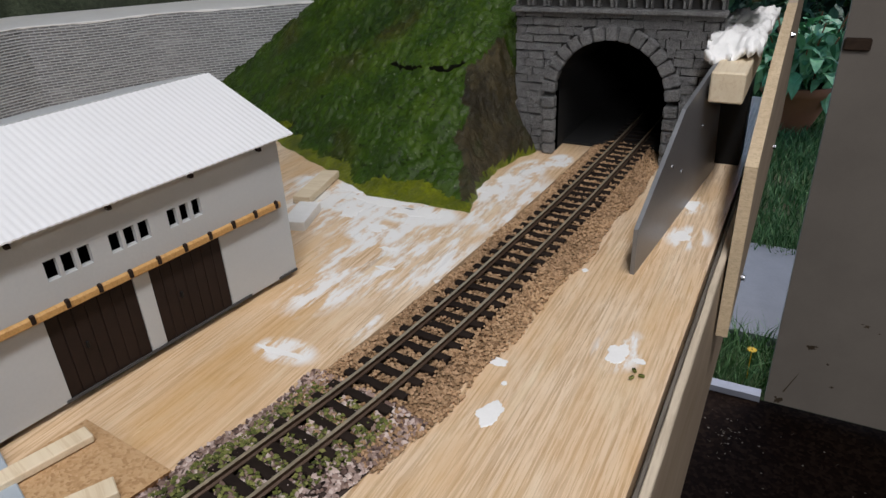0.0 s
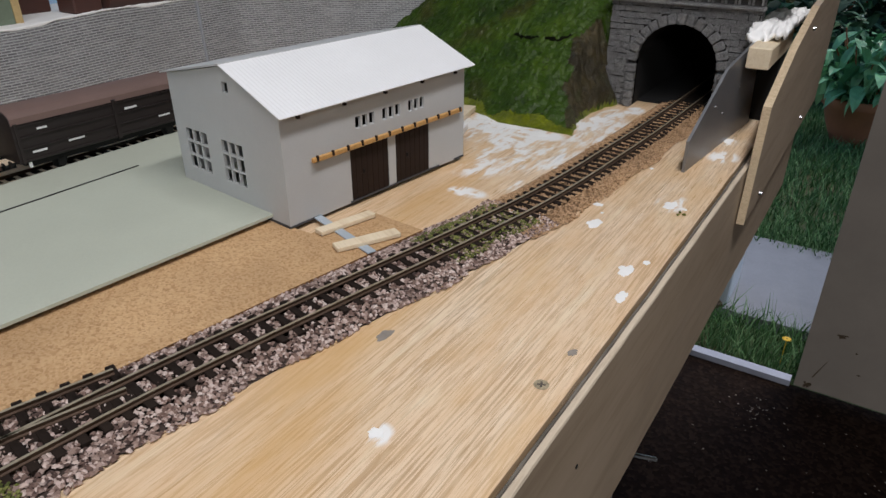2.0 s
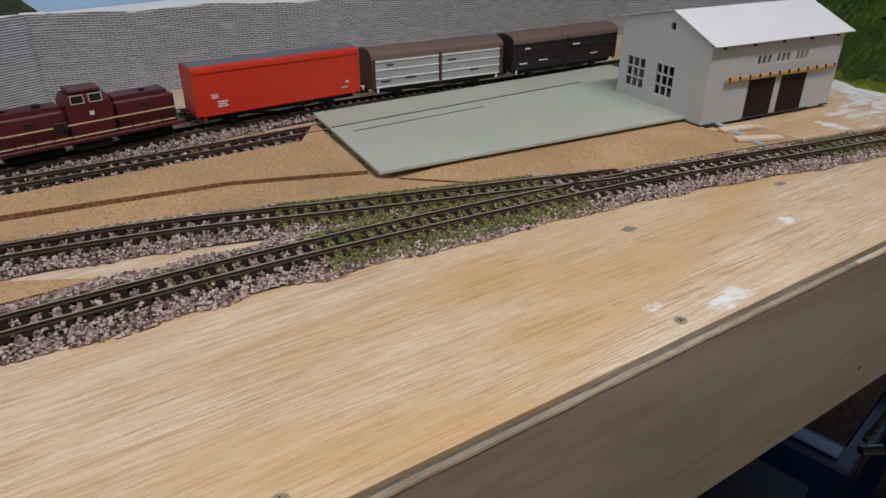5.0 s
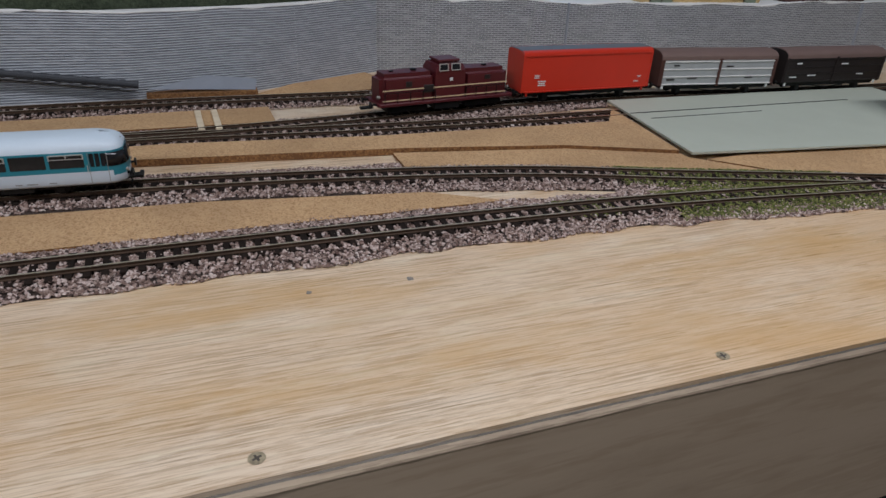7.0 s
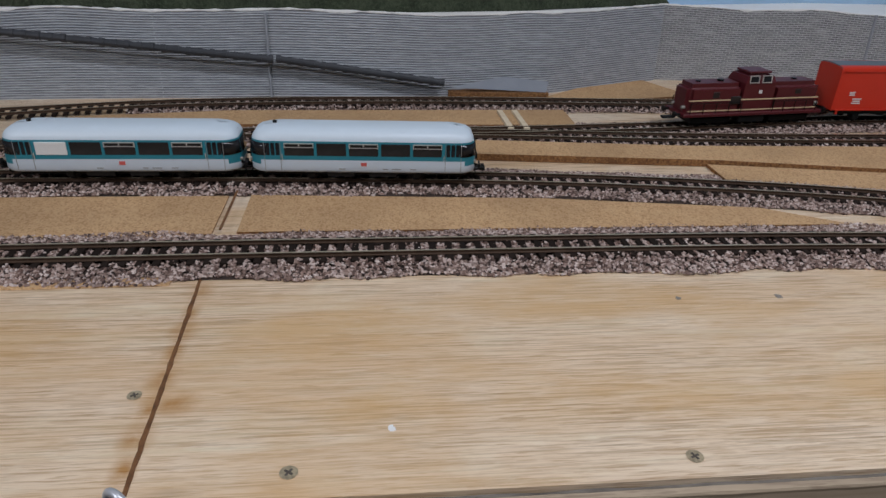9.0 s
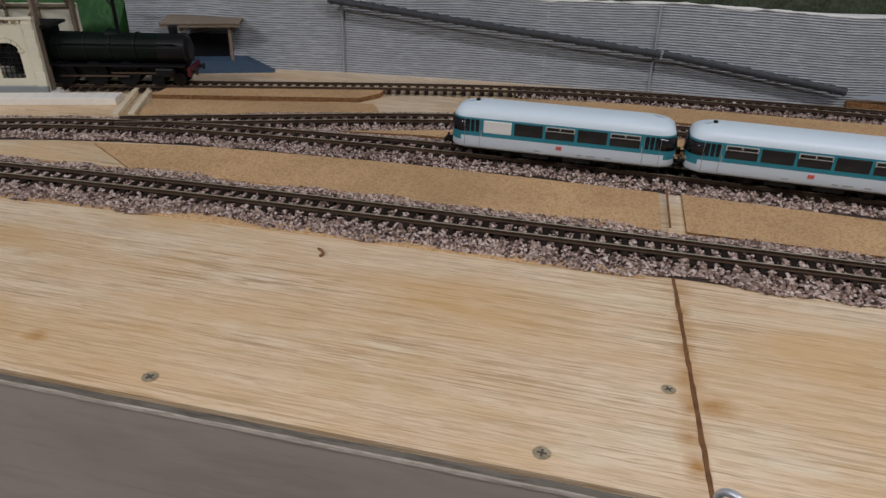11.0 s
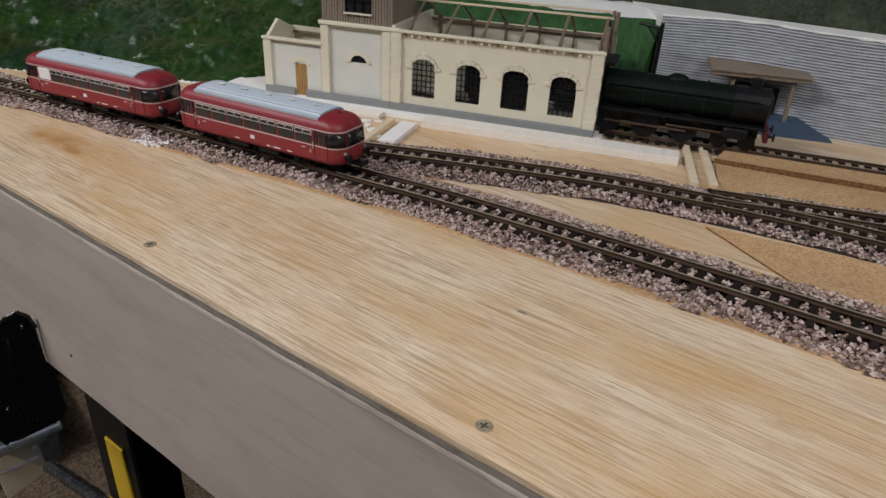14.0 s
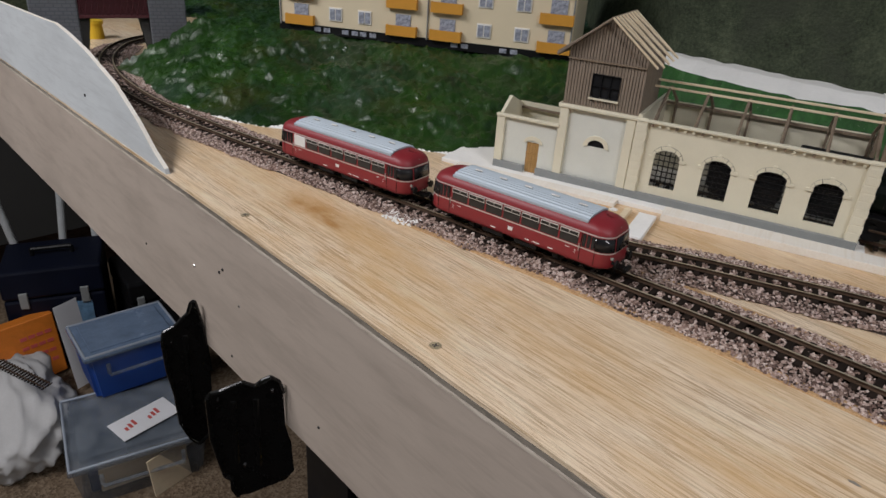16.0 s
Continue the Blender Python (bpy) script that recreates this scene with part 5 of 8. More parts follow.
railbus(on_track("loop", -0.6390, True) @ Matrix.Diagonal((1.075, 1.02, 1.02, 1)), "white and teal railbus trailer with one white panel", "teal railbus pair", "teal", panel_at=0, roof_ribs=False, windows=5)

MAROON = paint("dark_maroon_paint", (0.085, 0.010, 0.014), 0.38, 0.1, 60.0)
CREAM_LINE = paint("cream_line", (0.66, 0.50, 0.30), 0.5, 0.05)
BRIGHT_RED = paint("bright_red_wagon_paint", (0.58, 0.032, 0.012), 0.45, 0.06, 30.0)
ROOF_GREY = paint("slate_grey_roof", (0.13, 0.15, 0.17), 0.55, 0.1, 50.0)
ROOF_BROWN = paint("matt_brown_roof", (0.165, 0.105, 0.088), 0.7, 0.1, 40.0)
WAGON_BROWN = paint("wagon_brown", (0.075, 0.030, 0.022), 0.55, 0.15, 60.0)
WAGON_SILVER = paint("wagon_aluminium", (0.42, 0.43, 0.43), 0.4, 0.1, 60.0, metal=0.3)
WAGON_DARK = paint("wagon_dark_brown", (0.020, 0.014, 0.013), 0.5, 0.2, 60.0)


def running_gear(t, half, axles):
    b = B()
    rbox(b, (0, 0, 0.0105), (half * 2 - 0.006, 0.024, 0.0035), 0.0004, 1)
    for s in (-1, 1):
        box(b, (0, s * 0.0125, 0.0098), (half * 2 - 0.012, 0.0012, 0.0040))
        cyl(b, (-half * 0.5, s * 0.011, 0.0085), (0, s * 0.011, 0.0045), 0.0006, seg=6)
        cyl(b, (0, s * 0.011, 0.0045), (half * 0.5, s * 0.011, 0.0085), 0.0006, seg=6)
    part("underframe", b, BLACK, t)
    for x in axles:
        shared("wheelset", WHEELSET, t, pose(x, 0, 0.0056))
        for s in (-1, 1):
            b = B()
            rbox(b, (x, s * 0.0122, 0.0062), (0.0055, 0.0025, 0.0070), 0.0006, 1)
            part("axle_box", b, BLACK, t)
    for e in (-1, 1):
        for y in (-0.0100, 0.0100):
            shared("buffer", BUFFER, t, pose(e * (half + 0.0035), y, 0.0122, 0, 0, 0 if e > 0 else 180))
        b = B()
        rbox(b, (e * (half + 0.004), 0, 0.0075), (0.010, 0.005, 0.0022), 0.0005, 1)
        part("coupler", b, BLACK, t)


def sliding_wagon(m, label, half, side, roof, end, style):
    w = thing("goods_wagon", label, "model wagon", m, "goods train wagons")
    z0, z1, top, wd = (0.0125, 0.0505, 0.0550, 0.0165) if style == "red" else (0.0125, 0.0410, 0.0505, 0.0165)
    b = B()
    prism(b, [(-wd, z0), (wd, z0), (wd, z1), (-wd, z1)], -half, half, "x")
    bmesh.ops.bevel(b, geom=b.edges[:], offset=0.0005, segments=1, affect="EDGES")
    part("body", b, side, w)
    arc = [(math.cos(math.pi * k / 14) * (wd + 0.0006), z1 - 0.0008 + (top - z1) * math.sin(math.pi * k / 14) ** (0.55 if style != "red" else 0.42)) for k in range(15)]
    b = B()
    for f in prism(b, arc, -half - 0.0012, half + 0.0012, "x"):
        c = f.calc_center_median()
        f.material_index = 1 if style == "red" and (abs(c.y) > 0.0115 or abs(f.normal.x) > 0.9) else 0
    part("roof", b, [roof, side], w, smooth=False)
    for e in (-1, 1):
        b = B()
        prism(b, [(-wd - 0.0002, z0)] + [(wd + 0.0002, z0)] + [(y, z - 0.0008) for y, z in arc], e * half - 0.0010 + e * 0.0007, e * half + 0.0010 + e * 0.0007, "x")
        part("end_wall", b, end, w)
    for s in (-1, 1):
        y = s * (wd + 0.0004)
        if style == "ribbed":
            for k in range(4):
                b = B()
                box(b, (0, y, z0 + 0.0015 + k * 0.0082), (half * 2 - 0.004, 0.0012, 0.0010))
                part("side_rib", b, WHITE_MARK if side is WAGON_SILVER else WAGON_DARK, w)
            b = B()
            box(b, (0, y, (z0 + z1) / 2), (0.0030, 0.0018, z1 - z0 + 0.002))
            part("centre_post", b, end, w)
            for e in (-1, 1):
                b = B()
                box(b, (e * (half - 0.0012), y, (z0 + z1) / 2), (0.0024, 0.0016, z1 - z0))
                part("corner_post", b, end, w)
            for x, z, ln in ((-half * 0.82, 0.019, 0.010), (-half * 0.45, 0.0205, 0.012), (half * 0.18, 0.033, 0.010), (half * 0.55, 0.0205, 0.010), (-half * 0.75, 0.0345, 0.007)):
                b = B()
                box(b, (x, y, z), (ln, 0.0008, 0.0013))
                part("lettering_bar", b, WAGON_DARK if side is WAGON_SILVER else BLIND, w)
        else:
            for x, z, ln, h in ((-half * 0.80, 0.0285, 0.006, 0.0040), (-half * 0.72, 0.0215, 0.009, 0.0060), (half * 0.84, 0.0240, 0.004, 0.0020), (half * 0.80, 0.0190, 0.007, 0.0012)):
                b = B()
                for k in range(3):
                    box(b, (x, y, z + (k - 1) * h / 3), (ln * (1 - 0.2 * (k % 2)), 0.0004, h / 6))
                part("lettering_bar", b, WHITE_MARK, w)
            b = B()
            box(b, (0, y, z0 + 0.0006), (half * 2 - 0.004, 0.0012, 0.0012))
            box(b, (0, y, z1 - 0.0012), (half * 2 - 0.002, 0.0010, 0.0009))
            part("door_track", b, side, w)
    running_gear(w, half, (-half * 0.62, half * 0.62))
    for e in (-1, 1):
        b = B()
        cyl(b, (e * half * 0.93, -wd + 0.001, 0.0085), (e * half * 0.93, -wd + 0.001, 0.0125), 0.0012, seg=8)
        part("step", b, side if style == "red" else BLIND, w)
    return w


sliding_wagon(on_track("yard", 0.0440), "bright red covered goods wagon with slate grey roof", 0.0772, BRIGHT_RED, ROOF_GREY, BRIGHT_RED, "red")
sliding_wagon(on_track("yard", 0.2135), "silver sided goods wagon with brown rounded roof", 0.0740, WAGON_SILVER, ROOF_BROWN, WAGON_BROWN, "ribbed")
sliding_wagon(on_track("yard", 0.3770), "dark brown ribbed goods wagon with brown rounded roof", 0.0745, WAGON_DARK, ROOF_BROWN, WAGON_DARK, "ribbed")


def diesel_loco(m):
    lo = thing("diesel_locomotive", "dark maroon diesel shunting locomotive with cream lining", "model locomotive", m)

    def hood(x0, x1, z1):
        b = B()
        t = bmesh.new()
        box(t, ((x0 + x1) / 2, 0, (0.0135 + z1) / 2), (x1 - x0, 0.0268, z1 - 0.0135))
        es = [e for e in t.edges if all(v.co.z > 0.02 for v in e.verts)] + [e for e in t.edges if abs(e.verts[0].co.z - e.verts[1].co.z) > 0.01]
        bmesh.ops.bevel(t, geom=es, offset=0.0048, segments=5, affect="EDGES")
        join(b, t)
        return part("hood", b, MAROON, lo)
    hood(-0.067, -0.012, 0.0385)
    hood(0.016, 0.066, 0.0385)
    b = B()
    t = bmesh.new()
    box(t, (0.002, 0, 0.0305), (0.031, 0.0274, 0.0340))
    bmesh.ops.bisect_plane(t, geom=t.verts[:] + t.edges[:] + t.faces[:], plane_co=(0, 0, 0.0385), plane_no=(0, 0, 1))
    for v in t.verts:
        if v.co.z > 0.04:
            v.co.x = 0.002 + (v.co.x - 0.002) * 0.80
            v.co.y *= 0.82
    bmesh.ops.bevel(t, geom=[e for e in t.edges if all(v.co.z > 0.04 for v in e.verts)], offset=0.0034, segments=3, affect="EDGES")
    join(b, t)
    part("cab", b, MAROON, lo)
    b = B()
    rbox(b, (0.002, 0, 0.0472), (0.0225, 0.0205, 0.0024), 0.0011, 3)
    part("cab_roof", b, MAROON, lo)
    for s in (-1, 1):
        for x in (-0.005, 0.0075):
            b = B()
            rbox(b, (x, s * 0.0127, 0.0420), (0.0085, 0.0014, 0.0056), 0.0008, 2, Matrix.Rotation(s * radians(16), 3, "X"))
            wd = part("window", b, GLASS, lo)
            b = B()
            for dx, dz, w, h in ((0, 0.0028, 0.0092, 0.0006), (0, -0.0028, 0.0092, 0.0006), (-0.0044, 0, 0.0006, 0.0058), (0.0044, 0, 0.0006, 0.0058)):
                box(b, (x + dx, s * (0.0131 - 0.29 * dz), 0.0420 + dz), (w, 0.0012, h))
            part("window_frame", b, SILVER_LINE, wd)
        for x, z, w, h in ((-0.040, 0.029, 0.006, 0.0052), (0.042, 0.0305, 0.006, 0.0040), (-0.020, 0.024, 0.010, 0.007)):
            b = B()
            rbox(b, (x, s * 0.0136, z), (w, 0.0010, h), 0.0003, 1)
            part("louvre", b, WAGON_DARK, lo)
        for z in (0.0245, 0.0152):
            b = B()
            for x0, x1 in ((-0.0655, -0.0130), (0.0170, 0.0645)):
                box(b, ((x0 + x1) / 2, s * 0.01355, z), (x1 - x0, 0.0005, 0.0010))
            box(b, (0.002, s * 0.01385, z), (0.031, 0.0005, 0.0010))
            part("lining", b, CREAM_LINE, lo, "thin cream line")
        b = B()
        box(b, (0.003, s * 0.0139, 0.031), (0.0030, 0.0005, 0.0030))
        part("emblem", b, BLIND, lo)
        for x0, x1 in ((-0.064, -0.014), (0.018, 0.063)):
            b = B()
            cyl(b, (x0, s * 0.0156, 0.0225), (x1, s * 0.0156, 0.0225), 0.0004, seg=6)
            for k in range(5):
                x = x0 + (x1 - x0) * k / 4
                cyl(b, (x, s * 0.0156, 0.0130), (x, s * 0.0156, 0.0225), 0.0004, seg=6)
            part("handrail", b, BLACK, lo)
    b = B()
    rbox(b, (0, 0, 0.0118), (0.140, 0.0330, 0.0030), 0.0005, 1)
    part("running_plate", b, MAROON, lo)
    b = B()
    for x in (-0.040, 0.040):
        rbox(b, (x, 0, 0.0062), (0.040, 0.0250, 0.0052), 0.0008, 1)
    rbox(b, (0, 0, 0.0070), (0.026, 0.0290, 0.0070), 0.0010, 1)
    part("underframe", b, BLACK, lo)
    for x in (-0.051, -0.029, 0.029, 0.051):
        shared("wheelset", WHEELSET, lo, pose(x, 0, 0.0056))
    for e in (-1, 1):
        for y in (-0.0100, 0.0100):
            shared("buffer", BUFFER, lo, pose(e * 0.0735, y, 0.0122, 0, 0, 0 if e > 0 else 180))
        b = B()
        rbox(b, (e * 0.0755, 0, 0.0075), (0.012, 0.005, 0.0022), 0.0005, 1)
        part("coupler", b, BLACK, lo)
        for y in (-0.0085, 0.0085):
            b = B()
            cyl(b, (e * 0.066, y, 0.0180), (e * 0.0690, y, 0.0180), 0.0014, seg=12)
            part("headlight", b, LENS, lo)
    for x, r, h in ((-0.030, 0.0030, 0.0016), (-0.052, 0.0022, 0.0010), (0.045, 0.0026, 0.0012)):
        b = B()
        cyl(b, (x, 0, 0.0380), (x, 0, 0.0385 + h), r, seg=16)
        part("roof_vent", b, BLACK, lo)
    return lo


diesel_loco(on_track("yard", -0.1185) @ Matrix.Diagonal((1.045, 1, 1.03, 1)))

GREEN_LOCO = paint("dark_green_loco_paint", (0.0017, 0.0060, 0.0033), 0.55, 0.15, 60.0, spec=0.18)
LOCO_BLACK = paint("loco_black", (0.008, 0.008, 0.009), 0.42, 0.3, 60.0, spec=0.25)


def steam_loco(m):
    st = thing("steam_locomotive", "dark green and black steam locomotive half inside the shed", "model locomotive", m)
    b = B()
    cyl(b, (-0.035, 0, 0.0290), (0.050, 0, 0.0285), 0.0128, 0.0122, seg=32)
    part("boiler", b, GREEN_LOCO, st, smooth=False)
    b = B()
    cyl(b, (0.050, 0, 0.0285), (0.072, 0, 0.0285), 0.0128, seg=32)
    cyl(b, (0.072, 0, 0.0285), (0.0745, 0, 0.0285), 0.0118, 0.0080, seg=32)
    cyl(b, (0.062, 0, 0.0395), (0.062, 0, 0.0470), 0.0034, 0.0038, seg=18)
    part("smokebox", b, LOCO_BLACK, st)
    b = B()
    for x in (-0.028, -0.008, 0.012, 0.032):
        cyl(b, (x - 0.0006, 0, 0.0288), (x + 0.0006, 0, 0.0288), 0.0130, seg=32)
    part("boiler_band", b, LOCO_BLACK, st)
    b = B()
    t = bmesh.new()
    bmesh.ops.create_uvsphere(t, u_segments=18, v_segments=10, radius=0.0060, matrix=pose(0.012, 0, 0.0395) @ Matrix.Diagonal((1.3, 1, 0.75, 1)))
    join(b, t)
    part("steam_dome", b, GREEN_LOCO, st, smooth=True)
    b = B()
    rbox(b, (-0.060, 0, 0.031), (0.048, 0.030, 0.030), 0.002, 2)
    part("cab", b, GREEN_LOCO, st)
    b = B()
    rbox(b, (-0.058, 0, 0.0475), (0.056, 0.032, 0.0024), 0.001, 1)
    part("cab_roof", b, LOCO_BLACK, st)
    b = B()
    rbox(b, (-0.002, 0, 0.0172), (0.148, 0.030, 0.0016), 0.0004, 1)
    rbox(b, (0.0, 0, 0.0115), (0.140, 0.011, 0.0080), 0.0006, 1)
    part("running_plate", b, LOCO_BLACK, st)
    for s in (-1, 1):
        for x in (-0.030, -0.004, 0.022):
            b = B()
            cyl(b, (x, s * 0.0070, 0.0098), (x, s * 0.0092, 0.0098), 0.0100, seg=26)
            cyl(b, (x, s * 0.0090, 0.0098), (x, s * 0.0104, 0.0098), 0.0022, seg=12)
            part("driving_wheel", b, LOCO_BLACK, st)
        for x in (0.046, 0.064):
            b = B()
            cyl(b, (x, s * 0.0070, 0.0055), (x, s * 0.0090, 0.0055), 0.0056, seg=20)
            part("leading_wheel", b, LOCO_BLACK, st)
        b = B()
        rbox(b, (0.055, s * 0.0128, 0.0122), (0.016, 0.0060, 0.0080), 0.002, 2)
        part("cylinder_block", b, LOCO_BLACK, st)
        b = B()
        rbox(b, (-0.004, s * 0.0110, 0.0080), (0.056, 0.0010, 0.0016), 0.0003, 1)
        rbox(b, (0.030, s * 0.0122, 0.0110), (0.040, 0.0009, 0.0013), 0.0003, 1)
        part("connecting_rod", b, RAIL_SIDE, st, "dull steel rod")
        b = B()
        cyl(b, (-0.030, s * 0.0128, 0.0345), (0.066, s * 0.0128, 0.0345), 0.0004, seg=6)
        part("handrail", b, LOCO_BLACK, st)
        shared("buffer", BUFFER, st, pose(0.0775, s * 0.0100, 0.0122))
    b = B()
    rbox(b, (0.0745, 0, 0.0125), (0.0030, 0.030, 0.0075), 0.0005, 1)
    part("buffer_beam", b, MAROON, st, "dull red buffer beam")
    b = B()
    rbox(b, (-0.113, 0, 0.0275), (0.050, 0.029, 0.028), 0.0015, 2)
    rbox(b, (-0.113, 0, 0.0110), (0.046, 0.018, 0.0060), 0.0006, 1)
    tender = part("tender", b, LOCO_BLACK, st, "black coal tender inside the shed")
    b = B()
    for x in (-0.128, -0.113, -0.098):
        cyl(b, (x, -0.0092, 0.0062), (x, 0.0092, 0.0062), 0.0062, seg=20)
    part("wheels", b, LOCO_BLACK, tender)
    return st


steam_loco(on_track("shed", -1.081) @ Matrix.Scale(1.14, 4))

# ---- engine shed ----
SHED = frame_at((-0.245, -1.395, 0.004), (-0.341, -1.112))
BOARD_BROWN = wood("weathered_brown_boards", (0.29, 0.232, 0.176), (0.14, 0.105, 0.078), (1, 1, 0.06), 500.0, 0.7, 0.2)
RAFTER = wood("brown_rafters", (0.26, 0.20, 0.14), (0.13, 0.09, 0.06), (1, 1, 0.1), 300.0, 0.7, 0.2)
DOOR_TAN = wood("tan_door", (0.46, 0.27, 0.10), (0.30, 0.16, 0.05), (1, 1, 0.1), 400.0, 0.5, 0.1)
JOINT_GREY = paint("grey_brown_joint", (0.16, 0.14, 0.11), 0.8, 0.2, 80.0)
CLEAR_PANE = glass_dark("thin_clear_pane", (0.02, 0.02, 0.02), 0.06)
CLEAR_PANE.node_tree.nodes["Principled BSDF"].inputs["Alpha"].default_value = 0.30


def engine_shed():
    es = thing("engine_shed", "cream engine shed with arched windows, boarded tower and roofless hall", "building", SHED)
    t = 0.003
    X0, X1, H, DEEP = 0.122, 0.297, 0.066, 0.098
    wins = [(0.1405, 0.1610), (0.1795, 0.2005), (0.2185, 0.2405), (0.2580, 0.2790)]
    SILL, SPRING, RISE = 0.0130, 0.0385, 0.0068

    def arch(x0, x1, z, rise, n=10):
        c, h = (x0 + x1) / 2, (x1 - x0) / 2
        return [(c - h * math.cos(math.pi * k / n), z + rise * math.sin(math.pi * k / n)) for k in range(n + 1)]
    b = B()
    x = X0
    for x0, x1 in wins:
        prism(b, [(x, 0), (x0, 0), (x0, H), (x, H)], 0, t, "y")
        prism(b, [(x0, 0), (x1, 0), (x1, SILL), (x0, SILL)], 0, t, "y")
        prism(b, [(x0, H)] + arch(x0, x1, SPRING, RISE) + [(x1, H)], 0, t, "y")
        x = x1
    prism(b, [(x, 0), (X1, 0), (X1, H), (x, H)], 0, t, "y")
    bmesh.ops.remove_doubles(b, verts=b.verts[:], dist=1e-5)
    part("front_wall", b, CREAM, es)
    b = B()
    box(b, ((X0 + X1) / 2, DEEP, 0.032), (X1 - X0, t, 0.064))
    part("back_wall", b, CREAM, es)
    b = B()
    box(b, (X0 + 0.0015, DEEP / 2, 0.035), (0.003, DEEP, 0.070))
    part("cross_wall", b, CREAM, es)
    for x0, x1 in wins:
        w = x1 - x0
        b = B()
        prism(b, [(x0, SILL)] + arch(x0, x1, SPRING, RISE) + [(x1, SILL)], 0.0020, 0.0024, "y")
        wn_ = part("window", b, CLEAR_PANE, es)
        b = B()
        for k in range(1, 5):
            xx = x0 + w * k / 5
            hgt = SPRING + RISE * math.sqrt(1 - (2 * k / 5 - 1) ** 2) - SILL
            box(b, (xx, 0.0016, SILL + hgt / 2), (0.0007, 0.0008, hgt))
        for k in range(1, 7):
            box(b, ((x0 + x1) / 2, 0.0016, SILL + (SPRING - SILL + 0.002) * k / 6), (w, 0.0008, 0.0007))
        part("glazing_grid", b, LOCO_BLACK, wn_)
        ring_o, ring_i = arch(x0 - 0.0022, x1 + 0.0022, SPRING, RISE + 0.0036, 12), arch(x0, x1, SPRING, RISE, 12)
        b = B()
        for k in range(12):
            prism(b, [ring_i[k], ring_o[k], ring_o[k + 1], ring_i[k + 1]], -0.0003, 0.0003, "y")
        part("arch_bed", b, JOINT_GREY, es)
        for k in range(0, 12, 2):
            b = B()
            c4 = [Vector((*p, 0)) for p in (ring_i[k], ring_o[k], ring_o[k + 1], ring_o[k + 2], ring_i[k + 2], ring_i[k + 1])]
            mid = sum(c4, Vector()) / 6
            shrunk = [mid + (p - mid) * 0.90 for p in c4]
            prism(b, [(p.x, p.y) for p in shrunk], -0.0012, 0.0002, "y")
            part("arch_stone", b, CREAM, es)
        b = B()
        for s in (-1, 1):
            cx = x0 - 0.0020 if s < 0 else x1 + 0.0020
            rbox(b, (cx, -0.0004, SPRING - 0.0005), (0.0052, 0.0014, 0.0026), 0.0002, 1)
        rbox(b, ((x0 + x1) / 2, -0.0006, SPRING + RISE + 0.0024), (0.0030, 0.0018, 0.0052), 0.0002, 1)
        part("keystone", b, CREAM, es)
    for x in (X0 + 0.0045, X1 - 0.0045):
        b = B()
        rbox(b, (x, -0.0012, H / 2 + 0.001), (0.009, 0.0028, H + 0.002), 0.0003, 1)
        part("pilaster", b, CREAM, es)
        for k in range(9):
            b = B()
            rbox(b, (x + (0.0008 if k % 2 else -0.0006), -0.00155, 0.010 + k * 0.0062), (0.0084, 0.0025, 0.0058), 0.0002, 1)
            part("quoin", b, CREAM, es)
    n = 24
    for k in range(n):
        b = B()
        box(b, (X0 + 0.012 + (X1 - X0 - 0.024) * k / (n - 1), -0.0010, H - 0.0022), (0.0020, 0.0022, 0.0024))
        part("corbel", b, CREAM if k % 3 else RAFTER, es)
    b = B()
    rbox(b, ((X0 + X1) / 2, -0.0006, H + 0.0002), (X1 - X0 + 0.002, 0.0052, 0.0020), 0.0003, 1)
    part("coping", b, CREAM, es)
    for a, c in ((0.0, 0.0297), (0.0412, 0.122), (0.122, X1)):
        b = B()
        rbox(b, ((a + c) / 2, -0.0014, 0.0032), (c - a, 0.0034, 0.0064), 0.0004, 1)
        part("plinth", b, PLINTH, es, "slate grey plinth")
    # open roof timbers of the hall
    for y, z in ((0.046, 0.0852), (0.054, 0.0892)):
        b = B()
        rbox(b, (0.207, y, z), (0.178, 0.0022, 0.0018), 0.0003, 1)
        part("purlin", b, PALE_WOOD, es)
    for k in range(6):
        x = 0.134 + k * 0.0315
        for s in (-1, 1):
            b = B()
            cyl(b, (x, 0.05 + s * 0.046, 0.0645), (x, 0.05 + s * 0.003, 0.0850), 0.0013, seg=6)
            cyl(b, (x, 0.05 + s * 0.046, 0.0560), (x + 0.0005, 0.05 + s * 0.034, 0.0690), 0.0010, seg=6)
            part("rafter", b, RAFTER, es)
        b = B()
        box(b, (x, DEEP - 0.0030, 0.055), (0.0020, 0.0030, 0.022))
        part("post", b, RAFTER, es)
    b = B()
    box(b, ((X0 + X1) / 2, DEEP - 0.0035, 0.0625), (X1 - X0, 0.0024, 0.0024))
    box(b, (X1 - 0.002, DEEP / 2, 0.0885), (0.0022, 0.012, 0.0035))
    part("wall_plate", b, RAFTER, es)
    for y in (0.010, DEEP - 0.008):
        b = B()
        box(b, (X1 - 0.0015, y, 0.042), (0.0030, 0.007, 0.084))
        part("door_post", b, RAFTER, es)
    # tower
    T0, T1, TD, TC = 0.057, 0.122, 0.062, 0.0655
    xc, hw, zc = 0.0912, 0.0075, 0.0352
    b = B()
    half_round = [(xc - hw * math.cos(math.pi * k / 10), zc + hw * 0.85 * math.sin(math.pi * k / 10)) for k in range(11)]
    prism(b, [(T0, 0), (T0, TC), (xc - hw, TC)] + [(xc - hw, zc)] + [(xc - hw, 0)], 0.0012, t, "y")
